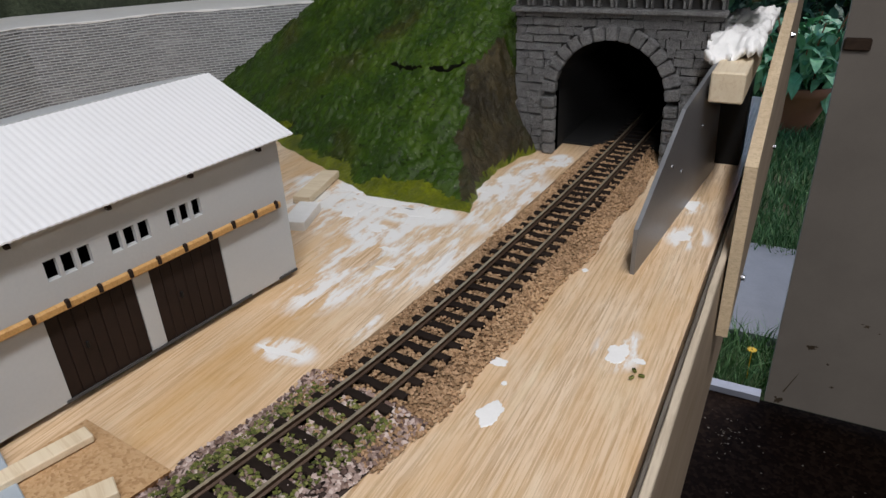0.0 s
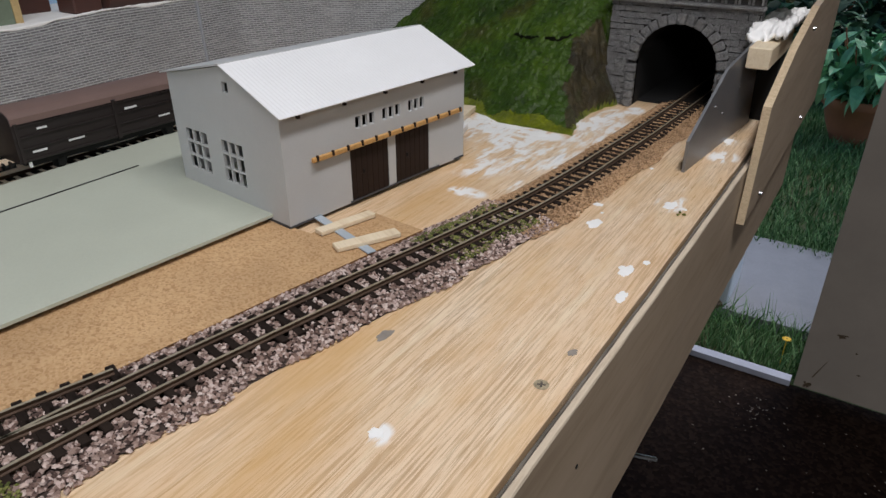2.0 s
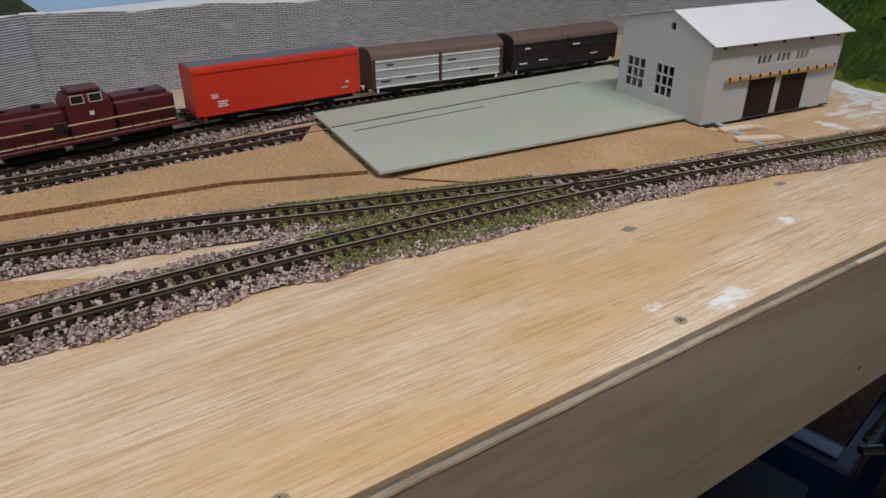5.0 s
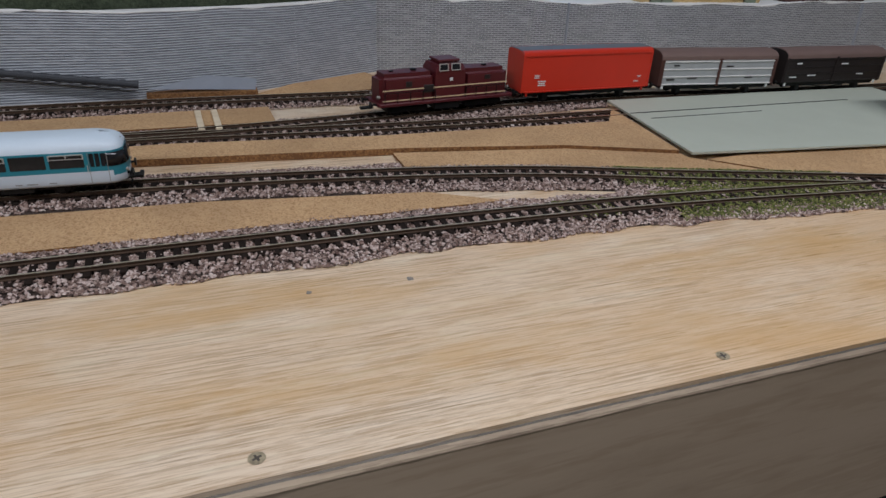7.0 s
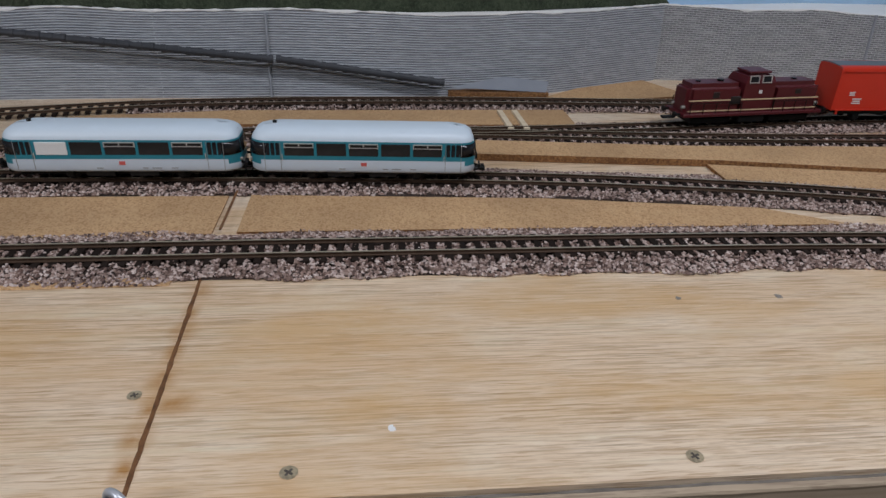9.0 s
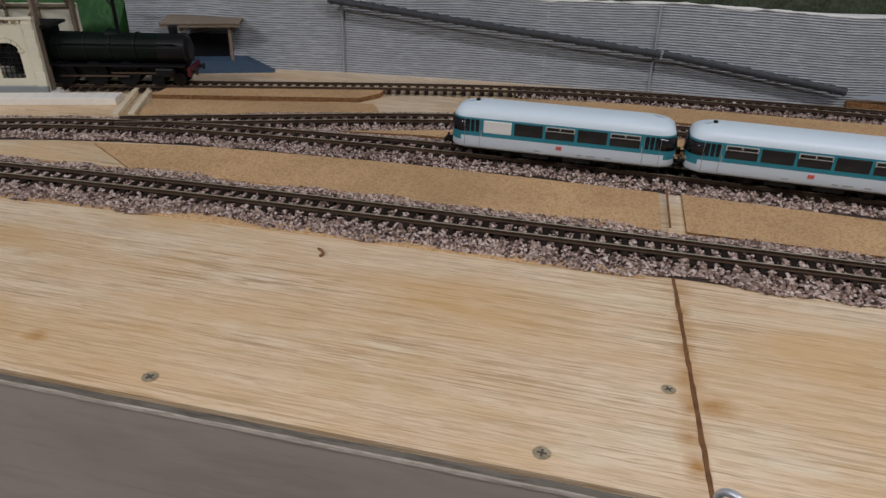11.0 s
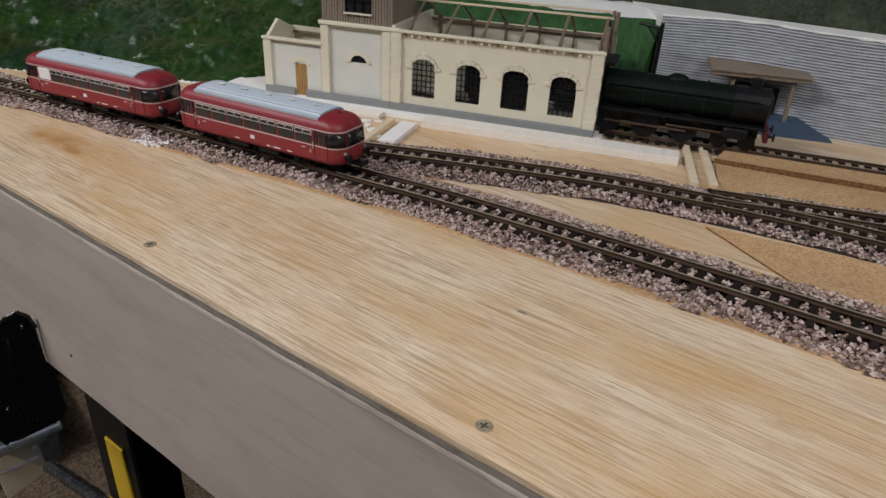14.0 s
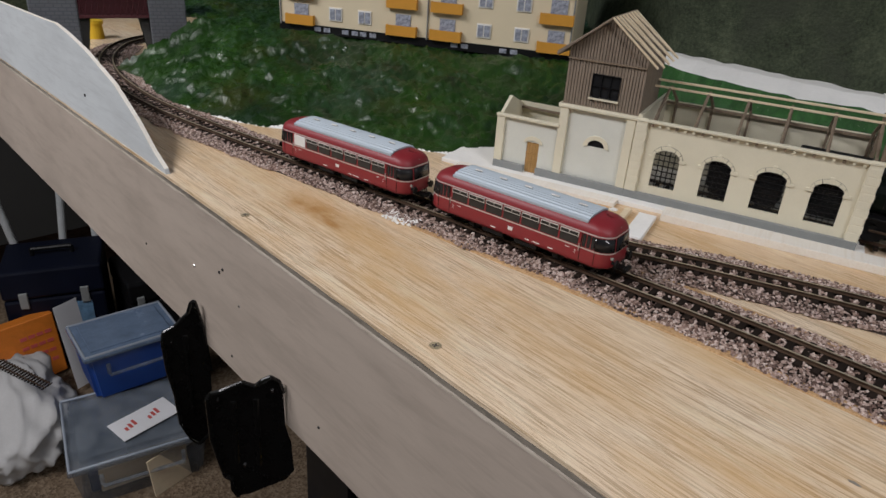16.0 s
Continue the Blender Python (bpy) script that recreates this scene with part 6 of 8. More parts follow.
    prism(b, [(xc + hw, 0), (xc + hw, TC), (T1, TC), (T1, 0)], 0.0012, t, "y")
    prism(b, [(xc - hw, 0), (xc + hw, 0), (xc + hw, zc), (xc - hw, zc)], 0.0012, t, "y")
    prism(b, [(xc - hw, TC)] + half_round + [(xc + hw, TC)], 0.0012, t, "y")
    bmesh.ops.remove_doubles(b, verts=b.verts[:], dist=1e-5)
    part("tower_front", b, PALE_GREY, es)
    b = B()
    prism(b, half_round, 0.0022, 0.0026, "y")
    part("window", b, GLASS, es)
    outer = [(xc - (hw + 0.0036) * math.cos(math.pi * k / 9), zc + (hw * 0.85 + 0.0036) * math.sin(math.pi * k / 9)) for k in range(10)]
    inner = [(xc - hw * math.cos(math.pi * k / 9), zc + hw * 0.85 * math.sin(math.pi * k / 9)) for k in range(10)]
    for k in range(9):
        b = B()
        prism(b, [inner[k], outer[k], outer[k + 1], inner[k + 1]], 0.0002, 0.0016, "y")
        part("arch_stone", b, CREAM, es)
    b = B()
    box(b, (T0 + 0.0015, TD / 2, TC / 2), (0.003, TD, TC))
    box(b, (T1 - 0.0015, TD / 2, TC / 2), (0.003, TD, TC))
    box(b, ((T0 + T1) / 2, TD, TC / 2), (T1 - T0, 0.003, TC))
    part("tower_wall", b, CREAM, es)
    for x in (T0 + 0.0035, T1 - 0.0045):
        b = B()
        rbox(b, (x, -0.0002, TC / 2), (0.0075, 0.0034, TC), 0.0003, 1)
        part("pilaster", b, CREAM, es)
    b = B()
    rbox(b, ((T0 + T1) / 2, 0.000, TC + 0.0008), (T1 - T0 + 0.003, 0.0060, 0.0030), 0.0005, 1)
    rbox(b, (T0 + 0.0002, TD / 2, TC + 0.0008), (0.0060, TD, 0.0030), 0.0005, 1)
    rbox(b, (T1 - 0.0002, TD / 2, TC + 0.0008), (0.0060, TD, 0.0030), 0.0005, 1)
    part("cornice", b, CREAM, es)
    # boarded upper stage: separate boards round a window
    EZ, PZ, mid = 0.1130, 0.1390, (T0 + T1) / 2
    wx0, wx1, wz0, wz1 = 0.0795, 0.1025, 0.0765, 0.0955
    nb = 26
    bw = (T1 - T0) / nb
    for k in range(nb):
        xa = T0 + k * bw
        xm = xa + bw / 2
        peak = EZ + (PZ - EZ) * (1 - abs(xm - mid) / (mid - T0))
        spans = [(TC + 0.002, wz0), (wz1, peak)] if wx0 < xm < wx1 else [(TC + 0.002, peak)]
        for za, zb in spans:
            b = B()
            box(b, (xm, 0.0020 - 0.0003 * (k % 2), (za + zb) / 2), (bw - 0.0006, 0.0012, zb - za))
            part("board", b, BOARD_BROWN, es)
    ns = 24
    for x in (T0 + 0.001, T1 - 0.001):
        for k in range(ns):
            w = (TD - 0.003) / ns
            b = B()
            box(b, (x, 0.003 + (k + 0.5) * w, (TC + EZ) / 2), (0.0012 + 0.0003 * (k % 2), w - 0.0006, EZ - TC))
            part("board", b, BOARD_BROWN, es)
    b = B()
    prism(b, [(T0 + 0.001, TC + 0.002), (wx0, TC + 0.002), (wx0, wz1), (wx1, wz1), (wx1, TC + 0.002), (T1 - 0.001, TC + 0.002), (T1 - 0.001, EZ), (mid, PZ - 0.001), (T0 + 0.001, EZ)], 0.0027, 0.0033, "y")
    part("backing_panel", b, DOOR_BROWN, es)
    b = B()
    prism(b, [(T0, TC), (T1, TC), (T1, EZ), (mid, PZ), (T0, EZ)], TD - 0.001, TD + 0.001, "y")
    part("back_gable", b, BOARD_BROWN, es)
    b = B()
    box(b, ((T0 + T1) / 2, 0.0006, 0.1055), (T1 - T0, 0.0016, 0.0012))
    part("trim_strip", b, RAFTER, es)
    b = B()
    box(b, ((wx0 + wx1) / 2, 0.0026, (wz0 + wz1) / 2), (wx1 - wx0, 0.0004, wz1 - wz0))
    tw = part("window", b, GLASS, es)
    b = B()
    for x in (wx0, (2 * wx0 + wx1) / 3, (wx0 + 2 * wx1) / 3, wx1):
        box(b, (x, 0.0014, (wz0 + wz1) / 2), (0.0007, 0.0014, wz1 - wz0))
    for z in (wz0, (wz0 + wz1) / 2, wz1):
        box(b, ((wx0 + wx1) / 2, 0.0014, z), (wx1 - wx0, 0.0014, 0.0007))
    part("glazing_grid", b, LOCO_BLACK, tw)
    b = B()
    box(b, ((wx0 + wx1) / 2, 0.0004, wz0 - 0.0008), (wx1 - wx0 + 0.002, 0.0022, 0.0014))
    part("window_sill", b, CREAM, tw)
    for s in (-1, 1):
        ex = mid + s * (mid - T0 + 0.0085)
        ez = EZ - (PZ - EZ) * 0.0085 / (mid - T0)
        nbat = 9
        if s < 0:
            b = B()
            prism(b, [(mid, PZ + 0.0004), (ex, ez + 0.0004), (ex, ez + 0.0014), (mid, PZ + 0.0014)], -0.004, TD + 0.004, "y")
            part("roof_boards", b, BOARD_BROWN, es)
        for k in range(nbat):
            y = -0.004 + (TD + 0.008) * k / (nbat - 1)
            b = B()
            cyl(b, (mid, y, PZ + 0.0016), (ex + s * 0.003 * (k % 2), y, ez + 0.0016), 0.0009, seg=5)
            part("batten", b, PALE_WOOD if s > 0 else BOARD_BROWN, es)
    b = B()
    prism(b, [(mid, PZ - 0.0002), (mid + (mid - T0), EZ - 0.0002), (mid + (mid - T0), EZ + 0.0006), (mid, PZ + 0.0008)], 0.0, TD, "y")
    part("roof_boards", b, BOARD_BROWN, es)
    # annex
    A1, AD, AH = 0.057, 0.052, 0.0480
    dx0, dx1, dz = 0.0297, 0.0412, 0.0280
    b = B()
    for q in ([(0, 0), (dx0, 0), (dx0, AH), (0, AH)], [(dx1, 0), (A1, 0), (A1, AH), (dx1, AH)], [(dx0, dz), (dx1, dz), (dx1, AH), (dx0, AH)]):
        prism(b, q, 0.0006, 0.003, "y")
    bmesh.ops.remove_doubles(b, verts=b.verts[:], dist=1e-5)
    part("annex_front", b, PALE_GREY, es)
    b = B()
    prism(b, [(0.003, 0), (AD, 0), (AD, AH), (AD * 0.42, AH + 0.0125), (0.003, AH)], 0.0, 0.003, "x")
    part("annex_gable", b, CREAM, es)
    b = B()
    box(b, (A1 / 2, AD, AH / 2 + 0.001), (A1, 0.003, AH + 0.002))
    part("annex_back", b, CREAM, es)
    b = B()
    box(b, (A1 / 2, AD - 0.0045, 0.0455), (A1 - 0.006, 0.0020, 0.0020))
    part("wall_plate", b, RAFTER, es)
    b = B()
    for k in range(4):
        rbox(b, (dx0 + (k + 0.5) * (dx1 - dx0) / 4, 0.0016, dz / 2), ((dx1 - dx0) / 4 - 0.0002, 0.0010, dz), 0.0002, 1)
    for z in (0.010, 0.018):
        box(b, ((dx0 + dx1) / 2, 0.0010, z), (dx1 - dx0, 0.0008, 0.0009))
    part("door", b, DOOR_TAN, es, "tan boarded door")
    ro, ri = arch(dx0 - 0.0030, dx1 + 0.0030, dz - 0.0005, 0.0062, 7), arch(dx0 - 0.0002, dx1 + 0.0002, dz - 0.0005, 0.0026, 7)
    for k in range(7):
        b = B()
        prism(b, [ri[k], ro[k], ro[k + 1], ri[k + 1]], -0.0004, 0.0010, "y")
        part("arch_stone", b, CREAM, es)
    for x in (0.0035,):
        b = B()
        rbox(b, (x, -0.0002, AH / 2), (0.0075, 0.0034, AH), 0.0003, 1)
        part("pilaster", b, CREAM, es)
    b = B()
    rbox(b, (A1 / 2, -0.0004, AH), (A1 + 0.002, 0.0048, 0.0024), 0.0003, 1)
    part("coping", b, CREAM, es)
    return es


engine_shed()


def block(name, m, c, s, material, label, category, r=0.0004, group=""):
    b = B()
    rbox(b, c, s, r, 1)
    o = part(name, b, material)
    o.matrix_world = m
    return tagged(o, label, category, group)


DECK = frame_at((-0.245, -1.395, 0.0), (-0.341, -1.112))
block("base_card", DECK, (0.128, 0.045, 0.002), (0.352, 0.116, 0.004), PLASTER, "pale card base under the engine shed", "card base")
block("timber_strip", DECK, (0.262, -0.018, 0.0032), (0.205, 0.019, 0.0064), WHITE_STRIP, "long pale timber strip in front of the shed", "timber strip")
block("timber_strip", DECK, (0.046, -0.0175, 0.0022), (0.150, 0.013, 0.0040), WHITE_STRIP, "pale timber strip in front of the annex", "timber strip")
block("timber_strip", frame_at((-0.306, -1.014), (-0.381, -1.047)), (0.041, 0.004, 0.002), (0.082, 0.0055, 0.004), PALE_WOOD, "pale timber strip of a wire channel", "timber strip", group="channel strips")
block("timber_strip", frame_at((-0.306, -1.014), (-0.381, -1.047)), (0.041, -0.009, 0.002), (0.082, 0.0055, 0.004), PALE_WOOD, "pale timber strip of a wire channel", "timber strip", group="channel strips")
block("timber_strip", frame_at((-0.212, -1.238), (-0.268, -1.257)), (0.028, 0.0045, 0.002), (0.056, 0.0055, 0.004), PALE_WOOD, "pale plaster-stained strip beside the points", "timber strip", group="channel strips")
block("timber_strip", frame_at((-0.212, -1.238), (-0.268, -1.257)), (0.028, -0.012, 0.002), (0.050, 0.014, 0.004), PLASTER, "white plaster-stained strip beside the points", "timber strip", group="channel strips")
for y0, lab in ((-0.345, "a"), (-0.3305, "b")):
    block("timber_strip", frame_at((-0.413, y0), (-0.472, y0 - 0.001)), (0.029, 0, 0.003), (0.058, 0.0055, 0.006), PALE_WOOD, "pale timber strip of a wire channel between tracks", "timber strip", group="channel strips")
for (x0, y0), (x1, y1), w in (((-0.186, 0.353), (-0.176, 0.391), 0.0075), ((-0.164, 0.343), (-0.145, 0.380), 0.0085)):
    block("timber_strip", frame_at((x0, y0), (x1, y1)), (0.020, 0, 0.005), (0.041, w, 0.0030), PALE_WOOD, "small pale wooden stick lying beside the goods shed", "timber strip", group="small sticks")
block("metal_strip", frame_at((-0.205, 0.372), (-0.145, 0.352)), (0.031, 0, 0.0036), (0.066, 0.006, 0.0012), SILVER, "flat grey metal strip under the small sticks", "metal strip")
block("timber_strip", frame_at((-0.236, 0.600), (-0.246, 0.645)), (0.022, 0.006, 0.003), (0.048, 0.012, 0.005), PALE_WOOD, "pale offcut of wood at the foot of the hill", "timber strip")
block("timber_strip", frame_at((-0.222, 0.566), (-0.232, 0.596)), (0.012, 0.0, 0.003), (0.030, 0.014, 0.006), PLASTER, "white painted offcut behind the goods shed", "timber strip")

# ---- card sheet, cork ----
b = B()
prism(b, [(-0.255, 0.047), (-0.422, 0.069), (-0.4155, 0.45), (-0.335, 0.447), (-0.2235, 0.352)], 0.0062, 0.0082)
tagged(part("card_sheet", b, CARD_GREY), "large grey-green card sheet lying across the tracks", "card sheet")
for (xa, ya), (xb, yb), w in (((-0.372, 0.064), (-0.371, 0.36), 0.0016), ((-0.352, 0.075), (-0.352, 0.215), 0.0009)):
    block("slot_strip", frame_at((xa, ya), (xb, yb)), ((yb - ya) / 2, 0, 0.0083), (yb - ya, w, 0.0006), BLACK, "thin dark slot line along the card sheet", "slot line", 0.0001)


def cork(pts, label, z=0.0032):
    b = B()
    for f in prism(b, pts, 0.0004, z)[2:]:
        f.material_index = 1
    return tagged(part("cork_sheet", b, [CORK, CORK_EDGE]), label, "cork sheet", "cork sheets")


cork([(-0.208, 0.10), (-0.235, 0.01), (-0.268, -0.085), (-0.292, -0.20), (-0.325, -0.20), (-0.303, -0.05), (-0.268, 0.046), (-0.258, 0.046)], "tan cork sheet beside the grey card", 0.0030)
cork([(-0.155, 0.300), (-0.172, 0.20), (-0.200, 0.115), (-0.250, 0.06), (-0.262, 0.30), (-0.226, 0.352), (-0.192, 0.352), (-0.186, 0.398), (-0.137, 0.393)], "tan cork sheet in front of the goods shed", 0.0030)
cork([(-0.326, -0.19), (-0.344, -0.396), (-0.350, -0.56), (-0.376, -0.56), (-0.377, -0.37), (-0.362, -0.20), (-0.358, 0.03), (-0.40, 0.06), (-0.268, 0.044), (-0.303, -0.05)], "thick tan cork sheet between tracks with a dark edge", 0.0062)
cork([(-0.214, -0.15), (-0.214, -0.553), (-0.272, -0.553), (-0.262, -0.35), (-0.242, -0.20)], "tan cork sheet between the main and passing tracks", 0.0018)
cork([(-0.213, -0.568), (-0.210, -0.80), (-0.205, -0.93), (-0.243, -0.99), (-0.262, -0.90), (-0.272, -0.75), (-0.272, -0.568)], "tan cork sheet beside the joint of the boards", 0.0013)
cork([(-0.332, -0.60), (-0.332, -0.75), (-0.322, -0.82), (-0.356, -0.72), (-0.372, -0.60)], "tan cork sheet between passing and goods tracks", 0.0030)
cork([(-0.430, -0.28), (-0.430, -0.60), (-0.415, -0.72), (-0.452, -0.74), (-0.474, -0.60), (-0.480, -0.28)], "tan cork sheet behind the goods track", 0.0034)
cork([(-0.362, -1.022), (-0.411, -0.836), (-0.432, -0.822), (-0.447, -0.822), (-0.415, -0.93), (-0.386, -1.022)], "thin tan cork sheet in front of the shed track", 0.0045)
cork([(-0.300, -1.000), (-0.330, -0.925), (-0.372, -0.80), (-0.408, -0.82), (-0.360, -1.02)], "tan cork sheet between goods and shed tracks", 0.0014)
cork([(-0.52, -0.22), (-0.52, -0.30), (-0.57, -0.24), (-0.61, -0.15), (-0.54, -0.12)], "tan cork sheet at the foot of the wall", 0.0028)

# ---- left hillside, flats, bridge ----
BRIDGE = frame_at((-0.149, -1.939), (-0.053, -1.968))
BRIDGE_INV = BRIDGE.inverted()


def left_hill(x, y):
    d = -0.86 * x - 0.51 * y
    s = -0.51 * x + 0.86 * y
    q = BRIDGE_INV @ Vector((x, y, 0))
    if q.y < 0.030 and q.x > -0.043 - 0.4 * max(0.0, q.y):
        return None
    foot = float(np.interp(s, (-1.75, -1.555, -1.493, -1.449, -1.35, -1.124, -1.089, -1.0, -0.9), (1.085, 1.040, 0.986, 0.950, 0.938, 0.940, 0.965, 1.0, 1.02))) + 0.004 * noise.noise(Vector((s * 40, 0, 0)))
    z = 0.066 * (d - foot) / max(0.10, 1.135 - foot)
    if z < -0.004:
        return None
    return min(z, 0.063 + 0.02 * max(0, d - 1.15)) if d < 1.6 else 0.07


def left_skin(p):
    return 1 if p.z < 0.0004 + 0.0035 * noise.noise(p * 30) else 0


hill("left_hillside", -0.82, -0.08, -2.25, -1.10, 260, 400, left_hill, [TURF_COOL, PLASTER], "painted green model hillside below the flats", bare=left_skin)
CREAM_FLATS = paint("flats_cream_wall", (0.70, 0.60, 0.42), 0.7, 0.04, 30.0)
BALCONY = paint("orange_balcony", (0.62, 0.29, 0.035), 0.55, 0.06, 60.0)
CURTAIN = paint("curtained_glass", (0.30, 0.32, 0.38), 0.3, 0.75, 260.0)
FLATS = frame_at((-0.262, -1.800, 0.066), (-0.452, -1.480))


def apartment_building():
    ap = thing("apartment_building", "cream apartment building with orange balconies on the hill", "building", FLATS)
    L, D, ST = 0.372, 0.12, 0.0335
    b = B()
    box(b, (L / 2, D / 2, 0.058), (L, D, 0.106))
    part("wall", b, CREAM_FLATS, ap)
    b = B()
    box(b, (L / 2, D / 2, 0.001), (L + 0.001, D + 0.001, 0.010))
    part("plinth", b, LOCO_BLACK, ap)
    b = B()
    prism(b, [(-0.006, 0.110), (D + 0.006, 0.110), (D / 2, 0.135)], -0.006, L + 0.006, "x")
    part("roof", b, ROOF_BROWN, ap)
    b = B()
    rbox(b, (0, 0, 0), (0.0175, 0.0016, 0.0160), 0.0003, 1)
    frame_me = mesh_of("window_frame", b, WHITE_MARK)
    b = B()
    for s in (-1, 1):
        box(b, (s * 0.0040, -0.0006, 0), (0.0064, 0.0010, 0.0125))
    pane_me = mesh_of("pane", b, CURTAIN)
    b = B()
    box(b, (0, -0.0055, 0), (0.0385, 0.0012, 0.0120))
    for s in (-1, 1):
        box(b, (s * 0.0187, -0.0028, 0), (0.0012, 0.0056, 0.0120))
    box(b, (0, -0.0028, -0.0056), (0.0375, 0.0056, 0.0010))
    bal_me = mesh_of("balcony", b, BALCONY)
    b = B()
    box(b, (0, 0, 0), (0.0190, 0.0012, 0.0235))
    bdoor_me = mesh_of("balcony_door", b, CURTAIN)
    cols = [("b", 0.030), ("w", 0.078), ("w", 0.117), ("b", 0.166), ("b", 0.222), ("w", 0.268), ("w", 0.313), ("b", 0.352)]
    for k in range(3):
        for kind, x in cols:
            z = 0.0215 + k * ST
            if kind == "w":
                f = shared("window", frame_me, ap, pose(x, -0.0006, z))
                shared("pane", pane_me, f, pose(0, -0.0004, 0), "glazing with pale curtains")
            else:
                shared("balcony_door", bdoor_me, ap, pose(x + 0.001, -0.0005, z - 0.003))
                shared("balcony", bal_me, ap, pose(x, -0.0005, z - 0.0120 + (0.002 if k == 0 else 0)), "orange balcony")
    for x in (0.060, 0.098, 0.122, 0.24, 0.30):
        for dx in (-0.007, 0.006):
            b = B()
            box(b, (x + dx, -0.0008, 0.0015), (0.0085, 0.0012, 0.0050))
            part("cellar_window", b, CURTAIN, ap)
    for x in (0.002, 0.198, L - 0.002):
        b = B()
        cyl(b, (x, -0.0012, 0.004), (x, -0.0012, 0.110), 0.0009, seg=6)
        part("downpipe", b, PLINTH, ap)
    return ap


apartment_building()
BRIDGE_RED = paint("maroon_girder", (0.095, 0.022, 0.028), 0.5, 0.15, 60.0)
PIER_STONE = emboss("embossed_bridge_stone", (0.12, 0.125, 0.14), (0.17, 0.18, 0.20), 0.0095, 0.0046, 0.14, (0.10, 0.11, 0.13))


def road_bridge(m):
    """Local x crosses the track from the hillside pier to the front pier; y points along it."""
    br = thing("girder_bridge", "grey stone bridge piers with a maroon lattice girder", "model bridge", m)
    for x0, x1, inner in ((-0.046, 0.0, 1), (0.083, 0.137, -1)):
        b = B()
        uvl = b.loops.layers.uv.new("UVMap")
        rbox(b, ((x0 + x1) / 2, -0.030, 0.052), (x1 - x0, 0.060, 0.104), 0.0012, 1)
        for f in b.faces:
            for lp in f.loops:
                c = lp.vert.co
                lp[uvl].uv = (c.x + c.y, c.z)
        part("pier", b, PIER_STONE, br, "embossed grey stone pier")
        b = B()
        xi = x1 if inner > 0 else x0
        prism(b, [(xi, 0.0), (xi + inner * 0.003, 0.0), (xi + inner * 0.013, 0.061), (xi, 0.061)], -0.056, -0.010, "y")
        part("abutment", b, MORTAR_DARK, br)
    b = B()
    for z in (0.0625, 0.094):
        rbox(b, (0.0415, -0.003, z), (0.082, 0.006, 0.004), 0.0004, 1)
    box(b, (0.0415, -0.006, 0.078), (0.082, 0.0012, 0.030))
    part("girder", b, BRIDGE_RED, br)
    for k in range(12):
        x = 0.004 + k * 0.0068
        b = B()
        cyl(b, (x - 0.0034, -0.0015, 0.064), (x + 0.0034, -0.0015, 0.092), 0.0009, seg=5)
        cyl(b, (x + 0.0034, -0.0015, 0.064), (x - 0.0034, -0.0015, 0.092), 0.0009, seg=5)
        part("lattice_bar", b, BRIDGE_RED, br)
    b = B()
    box(b, (0.045, -0.031, 0.100), (0.182, 0.050, 0.004))
    part("deck", b, MORTAR_DARK, br)
    return br


road_bridge(BRIDGE)
YELLOW = paint("yellow_plastic", (0.75, 0.48, 0.03), 0.4, 0.05)
b = B()
cyl(b, (0, 0, 0), (0, 0, 0.022), 0.012, 0.0105, seg=20)
cyl(b, (0, 0, 0.022), (0, 0, 0.027), 0.0125, seg=20)
o = part("glue_pot", b, YELLOW)
o.matrix_world = pose(-0.145, -2.16, 0.0)
tagged(o, "small yellow plastic pot on the bare board", "pot")

# ---- backdrop and terrace house ----
SKY_PAPER = paint("printed_pale_sky", (0.38, 0.56, 0.76), 0.9, 0.12, 6.0, relief=0.0)
FOREST_PRINT = grown("printed_wooded_hill", (0.018, 0.024, 0.014), (0.052, 0.068, 0.040), (0.13, 0.155, 0.095), 34.0, (0.060, 0.068, 0.048), 0.95)


def backdrop():
    b = B()
    def ridge(y):
        base = 0.26 + 0.03 * math.sin(y * 3.1)
        if -0.10 < y < 0.50:
            base = 0.066
        elif -0.26 < y <= -0.10:
            base = 0.066 + (0.24 - 0.066) * (-0.10 - y) / 0.16
        elif 0.50 <= y < 0.62:
            base = 0.066 + 0.18 * (y - 0.50) / 0.12
        return base + 0.006 * noise.noise(Vector((y * 30, 0.1, 0))) + 0.003 * noise.noise(Vector((y * 110, 0.7, 0)))
    for (x0, y0), (x1, y1) in zip(BACK, BACK[1:]):
        n = max(2, int(math.hypot(x1 - x0, y1 - y0) / 0.012))
        for k in range(n):
            a, c = k / n, (k + 1) / n
            pa, pc = (x0 + (x1 - x0) * a, y0 + (y1 - y0) * a), (x0 + (x1 - x0) * c, y0 + (y1 - y0) * c)
            ra, rc = ridge(pa[1]), ridge(pc[1])
            b.faces.new([b.verts.new(p) for p in ((*pa, 0.0), (*pc, 0.0), (*pc, rc), (*pa, ra))])
            g = b.faces.new([b.verts.new(p) for p in ((*pa, ra), (*pc, rc), (*pc, 0.40), (*pa, 0.40))])
            g.material_index = 1
    bmesh.ops.remove_doubles(b, verts=b.verts[:], dist=0.0001)
    bmesh.ops.solidify(b, geom=b.faces[:], thickness=-0.003)
    return tagged(part("backdrop", b, [FOREST_PRINT, SKY_PAPER]), "printed landscape backdrop with wooded hills and pale sky", "backdrop", kind="structure")


backdrop()
OCHRE = paint("ochre_plaster", (0.50, 0.36, 0.165), 0.75, 0.16, 140.0, relief=0.8, grain=420.0)
BRASS_BAR = paint("pale_glazing_bar", (0.30, 0.30, 0.26), 0.6, 0.1, 80.0)
